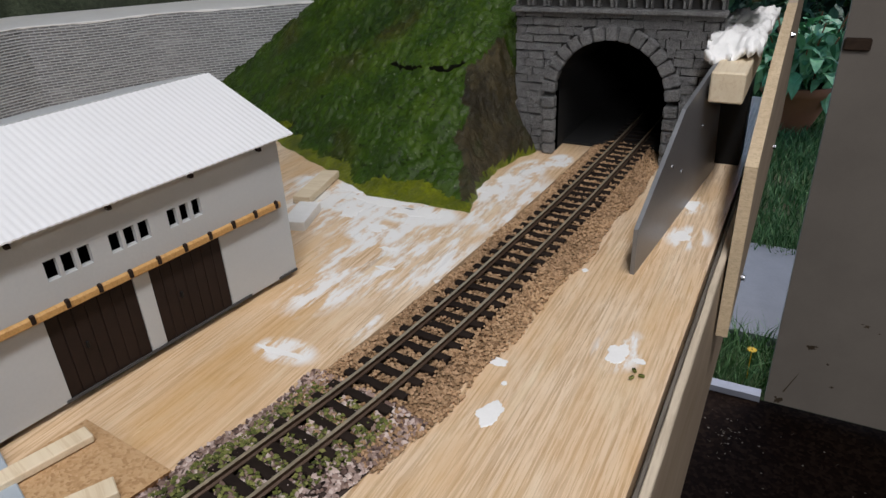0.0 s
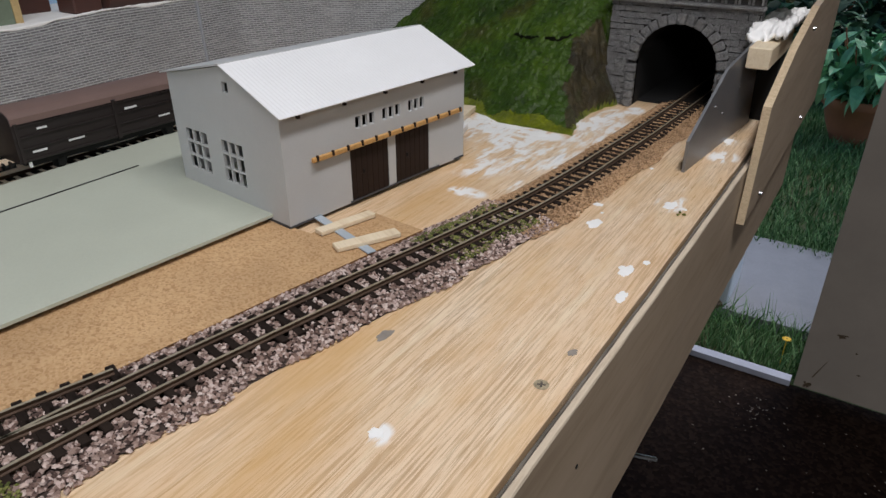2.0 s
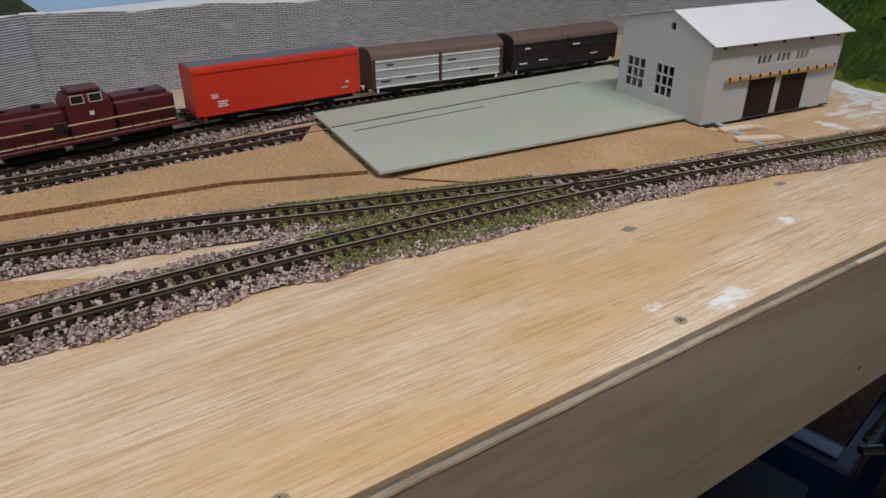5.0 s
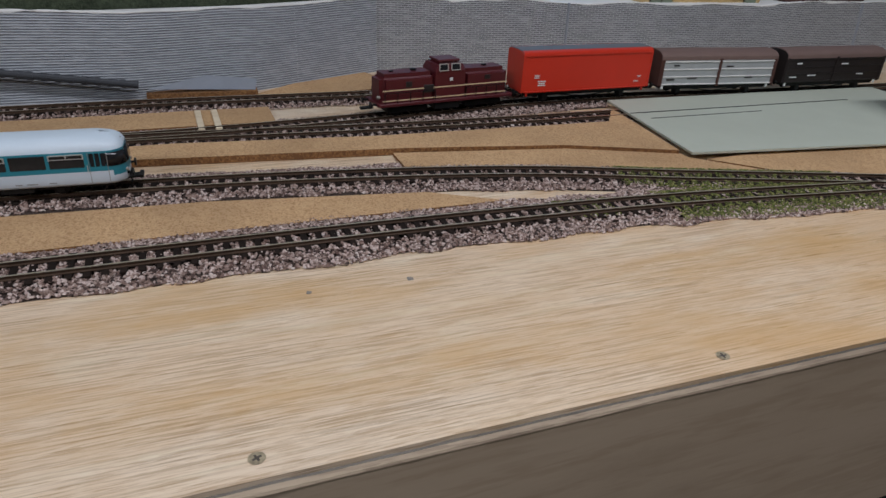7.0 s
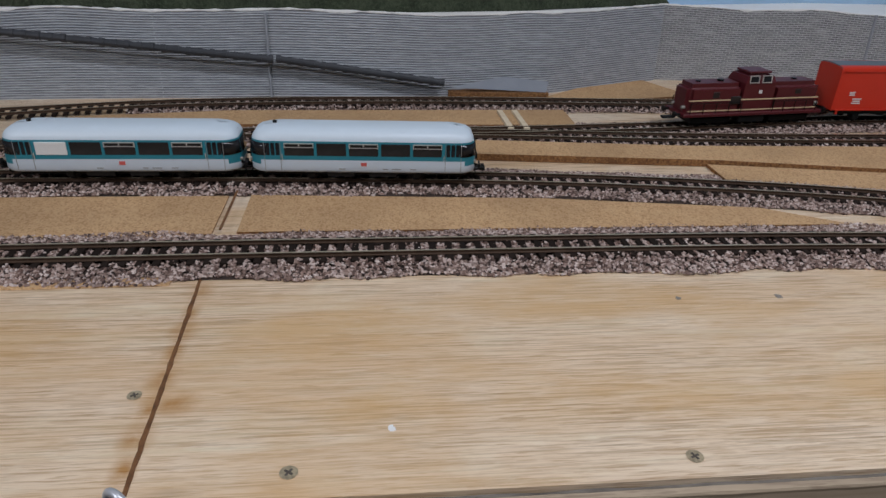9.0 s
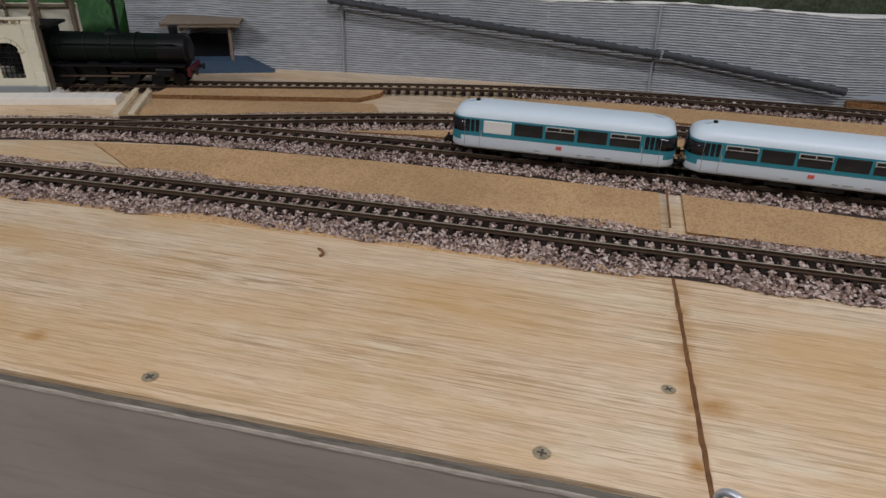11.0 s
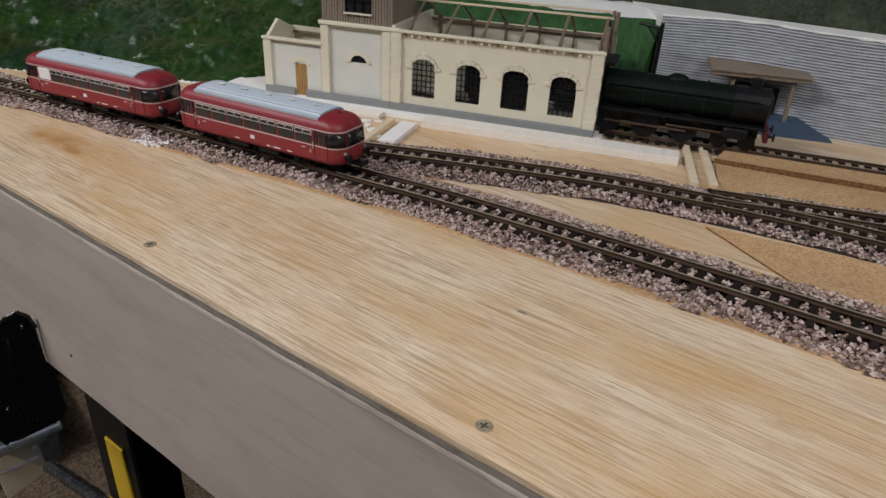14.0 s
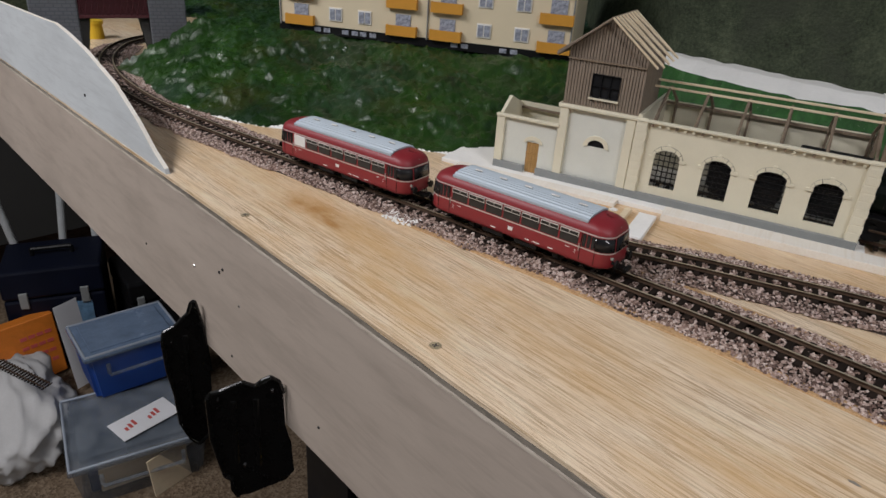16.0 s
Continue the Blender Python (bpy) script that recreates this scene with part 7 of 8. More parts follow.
SILL_BROWN = paint("brown_sill", (0.16, 0.075, 0.030), 0.65, 0.2, 80.0)
SHUTTER = paint("grey_green_shutter", (0.16, 0.20, 0.14), 0.6, 0.1, 80.0)
HOUSE = frame_at((-0.606, 0.222, 0.0795), (-0.600, 0.420))


def terrace_house():
    """Front along local x, away to local +y."""
    h = thing("station_house", "ochre stone station house with green doors on the terrace", "building", HOUSE)
    L, D, H = 0.198, 0.070, 0.085
    b = B()
    box(b, (L / 2, D / 2, H / 2), (L, D, H))
    part("wall", b, OCHRE, h)
    b = B()
    box(b, (L / 2, D / 2 - 0.004, H + 0.004), (L + 0.02, D + 0.008, 0.008))
    part("roof", b, ROOF_BROWN, h)
    b = B()
    box(b, (L / 2, -0.0010, 0.0008), (L + 0.002, 0.003, 0.0016))
    part("plinth", b, FOOTING, h)
    # a double door and a single one, ledged, with black hinges
    for x, leaves, w in ((0.034, (-1, 1), 0.0160), (0.181, (0,), 0.0185)):
        b = B()
        for e in leaves:
            cx = x + e * (w / 2 + 0.0004)
            rbox(b, (cx, -0.0008, 0.0195), (w, 0.0022, 0.036), 0.0004, 1)
            for z in (0.006, 0.033):
                rbox(b, (cx, -0.0022, z), (w - 0.001, 0.0014, 0.0050), 0.0004, 1)
        d = part("door", b, SHUTTER, h, "grey-green ledged door")
        b = B()
        if len(leaves) == 2:
            box(b, (x, -0.0020, 0.0195), (0.0010, 0.0014, 0.036))
            box(b, (x, -0.0032, 0.0190), (0.0070, 0.0010, 0.0030))
        else:
            box(b, (x - 0.006, -0.0026, 0.0180), (0.0030, 0.0014, 0.0040))
        part("door_latch", b, BLACK, d)
        b = B()
        half = w * len(leaves) / 2 + 0.0012
        for sx in (-1, 1):
            box(b, (x + sx * half, -0.0006, 0.0195), (0.0012, 0.0016, 0.037))
        box(b, (x, -0.0006, 0.0385), (2 * half + 0.0012, 0.0016, 0.0012))
        part("door_frame", b, DOOR_BROWN, d)
    for x in (0.104, 0.158):
        hw = 0.0090
        rim = [(x - hw, 0.0145)] + [(x - hw * math.cos(math.pi * k / 12), 0.0300 + hw * 0.85 * math.sin(math.pi * k / 12)) for k in range(13)] + [(x + hw, 0.0145)]
        b = B()
        prism(b, rim, -0.0004, 0.0004, "y")
        w = part("window", b, GLASS, h)
        b = B()
        outer = [(x + (p - x) * 1.13, 0.0145 + (q - 0.0145) * 1.05) for p, q in rim]
        for k in range(len(rim) - 1):
            prism(b, [rim[k], outer[k], outer[k + 1], rim[k + 1]], -0.0012, 0.0004, "y")
        part("window_frame", b, DOOR_BROWN, w)
        b = B()
        for k in range(-1, 2):
            box(b, (x + k * 0.0044, -0.0010, 0.0255), (0.0006, 0.0010, 0.0225))
        for z in (0.0190, 0.0245, 0.0300):
            box(b, (x, -0.0010, z), (2 * hw, 0.0010, 0.0006))
        part("glazing_grid", b, BRASS_BAR, w)
        b = B()
        rbox(b, (x, -0.0018, 0.0120), (0.0225, 0.0040, 0.0042), 0.0005, 1)
        part("window_sill", b, SILL_BROWN, w)
    for x in (0.004, 0.072, 0.132, L - 0.004):
        b = B()
        rbox(b, (x, -0.0006, H / 2), (0.007, 0.0020, H), 0.0003, 1)
        part("pilaster", b, OCHRE, h)
    return h


terrace_house()
b = B()
rbox(b, (-0.617, 0.487, WALL_TOP + 0.012), (0.030, 0.030, 0.026), 0.0015, 1)
tagged(part("wagon_body", b, WAGON_BROWN), "old dark brown wagon body lying on the terrace", "wagon body", "wagon bodies")
b = B()
cyl(b, (-0.606, 0.506, WALL_TOP + 0.012), (-0.600, 0.612, WALL_TOP + 0.013), 0.0135, 0.0130, seg=28)
tagged(part("brown_roll", b, WAGON_BROWN, smooth=False), "dark brown rounded roll lying on the white terrace", "roll")
b = B()
rbox(b, (-0.650, 0.450, WALL_TOP + 0.022), (0.012, 0.044, 0.046), 0.0010, 1)
tagged(part("wagon_body", b, WAGON_BROWN), "dark brown wagon end standing behind the house", "wagon body", "wagon bodies")

# ---- coal stage, signal, rod along the wall ----
BLUE_CARD = paint("slate_blue_card", (0.045, 0.080, 0.135), 0.6, 0.12, 60.0)


def coal_stage(m):
    cs = thing("coal_stage", "slate blue coaling stage with a brown flat canopy", "model building", m)
    b = B()
    prism(b, [(-0.008, 0), (0.088, 0), (0.060, 0.013), (-0.008, 0.013)], -0.024, 0.024, "y")
    part("ramp", b, BLUE_CARD, cs)
    b = B()
    box(b, (0.020, 0.008, 0.024), (0.040, 0.020, 0.022))
    part("bunker", b, LOCO_BLACK, cs)
    for x in (-0.002, 0.046):
        for y in (-0.020, 0.020):
            b = B()
            box(b, (x, y, 0.0315), (0.0030, 0.0030, 0.039))
            part("post", b, RAFTER, cs)
    b = B()
    rbox(b, (0.018, 0, 0.0515), (0.080, 0.052, 0.0026), 0.0004, 1)
    part("canopy", b, BOARD_BROWN, cs, "brown boarded canopy")
    for y in (-0.024, 0.024):
        b = B()
        box(b, (0.018, y, 0.0488), (0.080, 0.0020, 0.0030))
        part("beam", b, RAFTER, cs)
    return cs


coal_stage(frame_at((-0.462, -1.045), (-0.494, -0.965)) @ pose(0, 0.016, 0))
b = B()
cyl(b, (0, 0, 0), (0, 0, 0.082), 0.0022, 0.0018, seg=10)
cyl(b, (0, 0, 0.078), (-0.004, -0.022, 0.079), 0.0014, seg=8)
cyl(b, (0, 0, 0.064), (-0.003, -0.014, 0.078), 0.0009, seg=6)
box(b, (0, 0, 0.001), (0.010, 0.010, 0.002))
o = part("water_crane", b, LOCO_BLACK)
o.matrix_world = pose(-0.443, -1.110, 0.0)
tagged(o, "black water crane beside the engine shed", "water crane")

RUBBER = paint("dark_grey_ribbed_rod", (0.045, 0.048, 0.055), 0.5, 0.2, 60.0)


def ribbed_rod(a, c, label):
    b = B()
    a, c = Vector(a), Vector(c)
    cyl(b, a, c, 0.0034, seg=12)
    n = int((c - a).length / 0.011)
    for k in range(n + 1):
        p = a.lerp(c, (k + 0.15) / (n + 0.3))
        d = (c - a).normalized() * 0.0022
        cyl(b, p - d, p + d, 0.0040, seg=12)
    return tagged(part("ribbed_rod", b, RUBBER), label, "rod", "rods along the wall")


ribbed_rod((-0.5240, -0.563, 0.0410), (-0.5245, -0.396, 0.0185), "dark ribbed rod leaning down along the grey wall")
ribbed_rod((-0.5040, -0.900, 0.0755), (-0.5235, -0.567, 0.0405), "dark ribbed rod leaning against the top of the wall")
b = B()
prism(b, [(-0.388, 0.0125), (-0.286, 0.0080), (-0.284, 0.0190), (-0.333, 0.0240)], -0.0006, 0.0006, "x")
o = part("grey_sheet", b, SHEET_BLUE)
o.matrix_world = pose(-0.529, 0, 0, 0, -6, 0)
tagged(o, "blue-grey card offcut leaning at the foot of the wall", "card offcut")
b = B()
prism(b, [(-0.545, -0.390), (-0.528, -0.390), (-0.526, -0.284), (-0.545, -0.284)], 0.0, 0.0078)
tagged(part("cork_block", b, [CORK_EDGE]), "dark cut cork strip under the card offcut", "cork strip")

# ---- marks on the baseboard ----
BRASS = paint("brass_screw", (0.46, 0.38, 0.25), 0.4, 0.4, 300.0, metal=0.35)
STEEL = paint("bright_steel", (0.60, 0.61, 0.63), 0.25, 0.1, 200.0, metal=1.0)
GREY_BLOT = paint("grey_smudge", (0.27, 0.235, 0.20), 0.6, 0.2, 200.0)


def blot(x, y, rx, ry, material, name, seed, rough=0.35, z=0.0004, label="", turn=0.0):
    b = B()
    n = 48
    c, s = math.cos(turn), math.sin(turn)
    ring = []
    for k in range(n):
        t = 2 * math.pi * k / n
        r = 1 + rough * noise.noise(Vector((math.cos(t) * 1.6, math.sin(t) * 1.6, seed * 7.3))) + rough * 0.5 * noise.noise(Vector((math.cos(t) * 5, math.sin(t) * 5, seed * 3.1)))
        px_, py_ = rx * r * math.cos(t), ry * r * math.sin(t)
        ring.append((x + px_ * c - py_ * s, y + px_ * s + py_ * c))
    low, mid = [b.verts.new((p, q, 0.0001)) for p, q in ring], [b.verts.new((x + (p - x) * 0.93, y + (q - y) * 0.93, z)) for p, q in ring]
    for k in range(n):
        b.faces.new((low[k], low[(k + 1) % n], mid[(k + 1) % n], mid[k]))
    b.faces.new(mid)
    return part(name, b, material, board, label)


for k, (x, y, rx, ry) in enumerate([(-0.062, 0.496, 0.0035, 0.0030), (-0.053, 0.466, 0.0040, 0.0062), (-0.055, 0.484, 0.0012, 0.0012), (-0.011, 0.519, 0.0025, 0.002), (-0.053, 0.238, 0.0035, 0.0027), (-0.0125, 0.1195, 0.0026, 0.0045), (-0.0085, 0.129, 0.0012, 0.0030), (-0.037, -0.463, 0.0022, 0.0014), (-0.112, 0.545, 0.006, 0.004), (-0.0525, 0.583, 0.0015, 0.002), (-0.1305, -1.357, 0.004, 0.012), (-0.150, -1.40, 0.006, 0.012), (-0.015, 0.417, 0.0042, 0.0062), (-0.008, 0.432, 0.0020, 0.0026), (-0.0075, 0.389, 0.0028, 0.0062), (-0.020, 0.521, 0.0040, 0.0070), (-0.016, 0.640, 0.0050, 0.0060), (-0.019, 0.684, 0.0040, 0.0070), (-0.135, 0.684, 0.0085, 0.0090), (-0.149, 0.660, 0.0060, 0.0085), (-0.128, 0.655, 0.0030, 0.0060), (-0.196, 0.619, 0.0230, 0.0050), (-0.166, 0.612, 0.0150, 0.0045), (-0.225, 0.632, 0.0160, 0.0050), (-0.205, 0.600, 0.0060, 0.0075), (-0.178, 0.586, 0.0070, 0.0040), (-0.157, 0.565, 0.0050, 0.0025), (-0.147, 0.545, 0.0045, 0.0022), (-0.149, 0.464, 0.0130, 0.0020)]):
    blot(x, y, rx, ry, WHITE_BLOT, "paint_spot", k + 1, 0.42 if k < 17 else 0.7, 0.0003)
for k, (x, y, rx, ry) in enumerate([(-0.0905, 0.293, 0.0028, 0.0055), (-0.099, 0.142, 0.0040, 0.0048), (-0.128, -0.249, 0.0022, 0.0018), (-0.1285, -0.306, 0.0016, 0.0014), (-0.0875, -1.027, 0.0009, 0.0028), (-0.0095, 0.329, 0.002, 0.003)]):
    blot(x, y, rx, ry, GREY_BLOT, "smudge", 70 + k, 0.4, 0.0003)
for k, (x, y) in enumerate([(-0.261, -1.285), (-0.243, -1.269), (-0.233, -1.256), (-0.257, -1.270), (-0.239, -1.259), (-0.250, -1.278), (-0.229, -1.246), (-0.266, -1.294)]):
    blot(x, y, 0.0035 + 0.0012 * (k % 3), 0.0022 + 0.0008 * (k % 2), WHITE_BLOT, "plaster_chip", 30 + k, 0.7, 0.0012, "small white plaster chip", 0.6 * k)
b = B()
for k in range(9):
    t = k * 2.1
    rbox(b, (-0.010 + 0.0022 * math.cos(t), 0.509 + 0.0028 * math.sin(t), 0.0010), (0.0024, 0.0012, 0.0012), 0.0003, 1, Matrix.Rotation(t, 3, "Z"))
tagged(part("moss_tuft", b, MOSS), "tiny tuft of green scatter on the plywood", "moss")
b = B()
for k in range(5):
    cyl(b, (-0.1345 + 0.0015 * k, -0.757 + 0.0028 * k - 0.0004 * k * k, 0.0009), (-0.1330 + 0.0015 * k, -0.7542 + 0.0028 * k - 0.0004 * (k + 1) ** 2, 0.0009), 0.0008, seg=6)
tagged(part("twig", b, CORK_EDGE), "small dark curled twig lying on the plywood", "twig")


def screw(x, y, tilt, r=0.0033):
    s = thing("screw", "recessed brass cross-head screw in the plywood", "screw", pose(x, y, 0.0, 0, 0, tilt), "screws in the board")
    b = B()
    cyl(b, (0, 0, -0.0010), (0, 0, 0.0003), r * 0.7, r, seg=20)
    h = part("head", b, BRASS, s)
    b = B()
    box(b, (0, 0, 0.0003), (r * 1.1, r * 0.28, 0.0003))
    box(b, (0, 0, 0.00031), (r * 0.28, r * 1.1, 0.0003))
    part("cross_slot", b, PLY_CORE, h)
    return s


for k, (x, y) in enumerate([(-0.0115, 0.300), (-0.012, 0.084), (-0.015, -0.126), (-0.0145, -0.347), (-0.016, -0.501), (-0.013, -0.616), (-0.063, -0.569), (-0.0125, -0.780), (-0.012, -0.998), (-0.0115, -1.214), (-0.011, -1.425)]):
    screw(x, y, 20 + 31 * k, 0.0034 if k != 6 else 0.0030)
JOINT_BROWN = paint("rusty_joint", (0.17, 0.075, 0.026), 0.7, 0.6, 160.0)
# joint between the two boards
b = B()
for k in range(36):
    u0, u1 = k / 36, (k + 1) / 36
    wob = [0.0006 * noise.noise(Vector((u * 22, 4.0, 0))) for u in (u0, u1)]
    wide = [0.0008 + 0.0007 * abs(noise.noise(Vector((u * 17, 8.0, 0)))) for u in (u0, u1)]
    (x0, y0), (x1, y1) = [(-0.163 + 0.159 * u, -0.5632 + 0.0068 * u) for u in (u0, u1)]
    prism(b, [(x0, y0 + wob[0] - wide[0]), (x1, y1 + wob[1] - wide[1]), (x1, y1 + wob[1] + wide[1]), (x0, y0 + wob[0] + wide[0])], -0.0003, 0.0003)
box(b, (-0.245, -0.5630, 0.0034), (0.062, 0.0014, 0.0006))
part("board_joint", b, JOINT_BROWN, board, "dark joint between two boards")
ZINC = paint("bright_zinc_plate", (0.62, 0.63, 0.66), 0.35, 0.1, 200.0, metal=0.45)
eye = thing("eye_bolt", "bright steel eye bolt at the board's edge", "eye bolt", pose(0.0032, -0.5532, 0.0005, 0, 0, 55))
b = B()
cyl(b, (0, 0, -0.004), (0, 0, 0.004), 0.0018, seg=10)
part("shank", b, ZINC, eye)
b = B()
n, m2 = 24, 10
vs = [[b.verts.new(((0.0052 + 0.0014 * math.cos(2 * math.pi * j / m2)) * math.cos(2 * math.pi * i / n), 0.0014 * math.sin(2 * math.pi * j / m2), 0.0085 + (0.0052 + 0.0014 * math.cos(2 * math.pi * j / m2)) * math.sin(2 * math.pi * i / n))) for j in range(m2)] for i in range(n)]
for i in range(n):
    for j in range(m2):
        b.faces.new((vs[i][j], vs[(i + 1) % n][j], vs[(i + 1) % n][(j + 1) % m2], vs[i][(j + 1) % m2]))
part("ring", b, ZINC, eye, smooth=True)
for k, (y, z) in enumerate([(-1.000, -0.043), (-1.425, -0.118), (-1.480, -0.060), (-1.428, -0.041), (0.305, -0.042), (-1.434, -0.046), (-1.405, -0.062), (-1.585, -0.082), (0.272, -0.098), (-1.30, -0.105)]):
    b = B()
    cyl(b, (edge_x(y) + 0.0064, y, z), (edge_x(y) + 0.0070, y, z), 0.0014, 0.0010, seg=8)
    part("nail_head", b, STEEL if k in (2, 6) else LOCO_BLACK, fascia)

# ---- boards at the two ends ----
b = B()
SCREEN = [(-1.535, 0.0), (-1.537, 0.004), (-1.556, 0.013), (-1.586, 0.033), (-1.631, 0.055), (-1.697, 0.073), (-1.743, 0.081), (-1.779, 0.085), (-1.83, 0.083), (-1.90, 0.081), (-2.04, 0.077), (-2.34, 0.070), (-2.34, 0.0)]


def leaning(bm):
    """Turns the screen so that it runs along the board's edge."""
    for v in bm.verts:
        v.co.x += 0.0052 * (-1.55 - v.co.y) / 0.5
    return bm


prism(b, SCREEN, -0.0006, 0.0030, "x")
skirt = tagged(part("end_screen", leaning(b), GREY_PAINTED_PLY), "pale grey-washed plywood screen with a curved end", "plywood screen")
b = B()
for (ya, za), (yb, zb) in zip(SCREEN[1:-2], SCREEN[2:-1]):
    prism(b, [(ya, za), (yb, zb), (yb, zb + 0.0003), (ya, za + 0.0003)], -0.0007, 0.0030, "x")
part("sawn_edge", leaning(b), WHITE_STRIP, skirt)
b = B()
cyl(b, (0.0030, -1.718, 0.026), (0.0037, -1.718, 0.026), 0.0016, seg=10)
part("screw_head", leaning(b), LOCO_BLACK, skirt)

ALU = paint("dull_aluminium_sheet", (0.25, 0.255, 0.265), 0.45, 0.15, 40.0, metal=0.6)
b = B()
pl = [(0.0, 0.0), (0.0, 0.0245), (0.067, 0.0660), (0.150, 0.0800), (0.165, 0.0)]
prism(b, pl, -0.0011, 0.0011, "y")
plate = part("metal_screen", b, ALU)
plate.matrix_world = pose(-0.0305, 0.588, 0.0, 0, 0, 85)
tagged(plate, "dull grey metal screen standing beside the tunnel mouth", "metal screen")
for x, z in ((0.050, 0.040), (0.072, 0.030), (0.11, 0.045)):
    b = B()
    cyl(b, (x, -0.0018, z), (x, 0.0018, z), 0.0011, seg=8)
    part("rivet", b, STEEL, plate)
b = B()
op = [(0.622, -0.046), (0.630, 0.0475), (0.712, 0.078), (0.81, 0.0985), (1.04, 0.112), (1.04, -0.04)]
prism(b, op, 0.0102, 0.0158, "x")
outer = tagged(part("plywood_board", b, PLY_RAW), "bare plywood end panel bolted to the fascia", "plywood panel")
b = B()
prism(b, [(y - 0.0006, z) for y, z in op[:4]] + [(y + 0.0004, z - 0.0006) for y, z in op[:4]][::-1], 0.0100, 0.0160, "x")
part("sawn_edge", b, PLY_EDGE, outer)
for y, z in ((0.677, -0.038), (0.80, 0.080), (0.889, -0.025)):
    b = B()
    cyl(b, (0.0158, y, z), (0.0180, y, z), 0.0021, 0.0016, seg=12)
    part("bolt", b, STEEL, outer)
b = B()
rbox(b, (-0.0085, 0.745, 0.0700), (0.018, 0.115, 0.017), 0.0008, 1)
tagged(part("wood_block", b, PALE_WOOD), "pale softwood block fixed behind the end panel", "wood block")
b = B()
rows = []
for i in range(79):
    row = []
    for j in range(31):
        x, y = -0.026 + 0.030 * j / 30, 0.722 + 0.135 * i / 78
        n1, n2 = noise.fractal(Vector((x * 60, y * 60, 3)), 0.7, 2.1, 4), noise.noise(Vector((x * 340, y * 340, 5)))
        fold = 1 - abs(noise.noise(Vector((x * 120, y * 70, 9))))
        fringe = 0.010 * noise.noise(Vector((j * 0.9, 0, 1))) if i == 0 else 0.0
        fray = 0.004 * noise.noise(Vector((0, i * 0.8, 2))) if j == 0 else 0.0
        sag = 0.010 * max(0.0, 1 - i / 9.0) ** 2
        row.append(b.verts.new((x + 0.002 * n2 + fray, y + 0.002 * n1 - abs(fringe), 0.0845 + 0.0040 * n1 + 0.0016 * n2 + 0.0050 * fold ** 3 - sag * 0.3 + 0.10 * (x + 0.011))))
    rows.append(row)
for p, q in zip(rows, rows[1:]):
    for k in range(30):
        b.faces.new((p[k], p[k + 1], q[k + 1], q[k]))
r = bmesh.ops.extrude_face_region(b, geom=b.faces[:])
bmesh.ops.translate(b, vec=(0, 0, -0.005), verts=[g for g in r["geom"] if isinstance(g, bmesh.types.BMVert)])
tagged(part("plaster_cloth", b, PLASTER, smooth=True), "ragged white plaster cloth draped on the wood block", "plaster")

# added black box, not a real panel: stands for shade beside the tunnel
slab_of("tunnel_gap_infill", (-0.0105, 0.778, 0.040), (0.019, 0.030, 0.080), BLACK, "black infill added to stand for shade in the gap beside the tunnel", "panel")

# ---- hinged brackets under the fascia ----
BRACKET_BLACK = paint("glossy_black_steel", (0.004, 0.004, 0.004), 0.28, 0.3, 90.0, relief=0.05)
WIDE_PLATE = [(0.0507, -0.099), (0.048, -0.095), (0.042, -0.094), (0.0356, -0.0915), (0.0267, -0.0885), (0.0187, -0.093), (0.0142, -0.089), (0.008, -0.0865), (0.0027, -0.091), (0.0, -0.101), (0.0, -0.133), (-0.004, -0.149), (-0.005, -0.176), (0.001, -0.184), (0.0285, -0.193), (0.0365, -0.193), (0.040, -0.185), (0.040, -0.175), (0.0445, -0.171), (0.047, -0.157), (0.0507, -0.134)]
LONG_PLATE = [(0.0328, -0.123), (0.031, -0.114), (0.022, -0.110), (0.015, -0.103), (0.0106, -0.099), (0.007, -0.089), (0.0044, -0.089), (0.003, -0.097), (0.0, -0.118), (-0.002, -0.160), (0.0, -0.225), (0.014, -0.238), (0.021, -0.229), (0.0275, -0.210), (0.0284, -0.179), (0.032, -0.152)]


def bracket(m, outline_at, ribs, rivets, label):
    """A pressed plate with a rolled rim, ribs and rivets, standing out from the fascia."""
    br = thing("leg_bracket", label, "bracket", m, "leg brackets")
    b = B()
    prism(b, outline_at, -0.0012, 0.0012, "y")
    bmesh.ops.bevel(b, geom=[e for e in b.edges if e.calc_length() > 0.0026], offset=0.0004, segments=1, affect="EDGES")
    part("plate", b, BRACKET_BLACK, br)
    b = B()
    for (x0, z0), (x1, z1) in zip(outline_at[-6:] + outline_at[:9], outline_at[-5:] + outline_at[:10]):
        cyl(b, (x0, 0.0014, z0), (x1, 0.0014, z1), 0.0017, seg=8)
    part("rolled_rim", b, BRACKET_BLACK, br)
    for x, z0, z1 in ribs:
        b = B()
        cyl(b, (x, 0.0006, z0), (x + 0.001, 0.0006, z1), 0.0022, seg=10)
        part("pressed_rib", b, BRACKET_BLACK, br)
    for x, z, r in rivets:
        b = B()
        cyl(b, (x, -0.0012, z), (x, 0.0030, z), r, r * 0.6, seg=12)
        part("rivet", b, STEEL if r > 0.001 else BRACKET_BLACK, br)
    return br


bracket(pose(0.0104, -1.343, 0.0, 0, 0, -27), WIDE_PLATE, [(0.0187, -0.104, -0.165), (0.034, -0.104, -0.160)], [(0.0075, -0.098, 0.0016), (0.030, -0.163, 0.0018), (0.044, -0.101, 0.0012)] + [(0.027 - 0.0025 * k, -0.168 - 0.002 * k, 0.0007) for k in range(6)], "black steel folding leg bracket under the fascia")
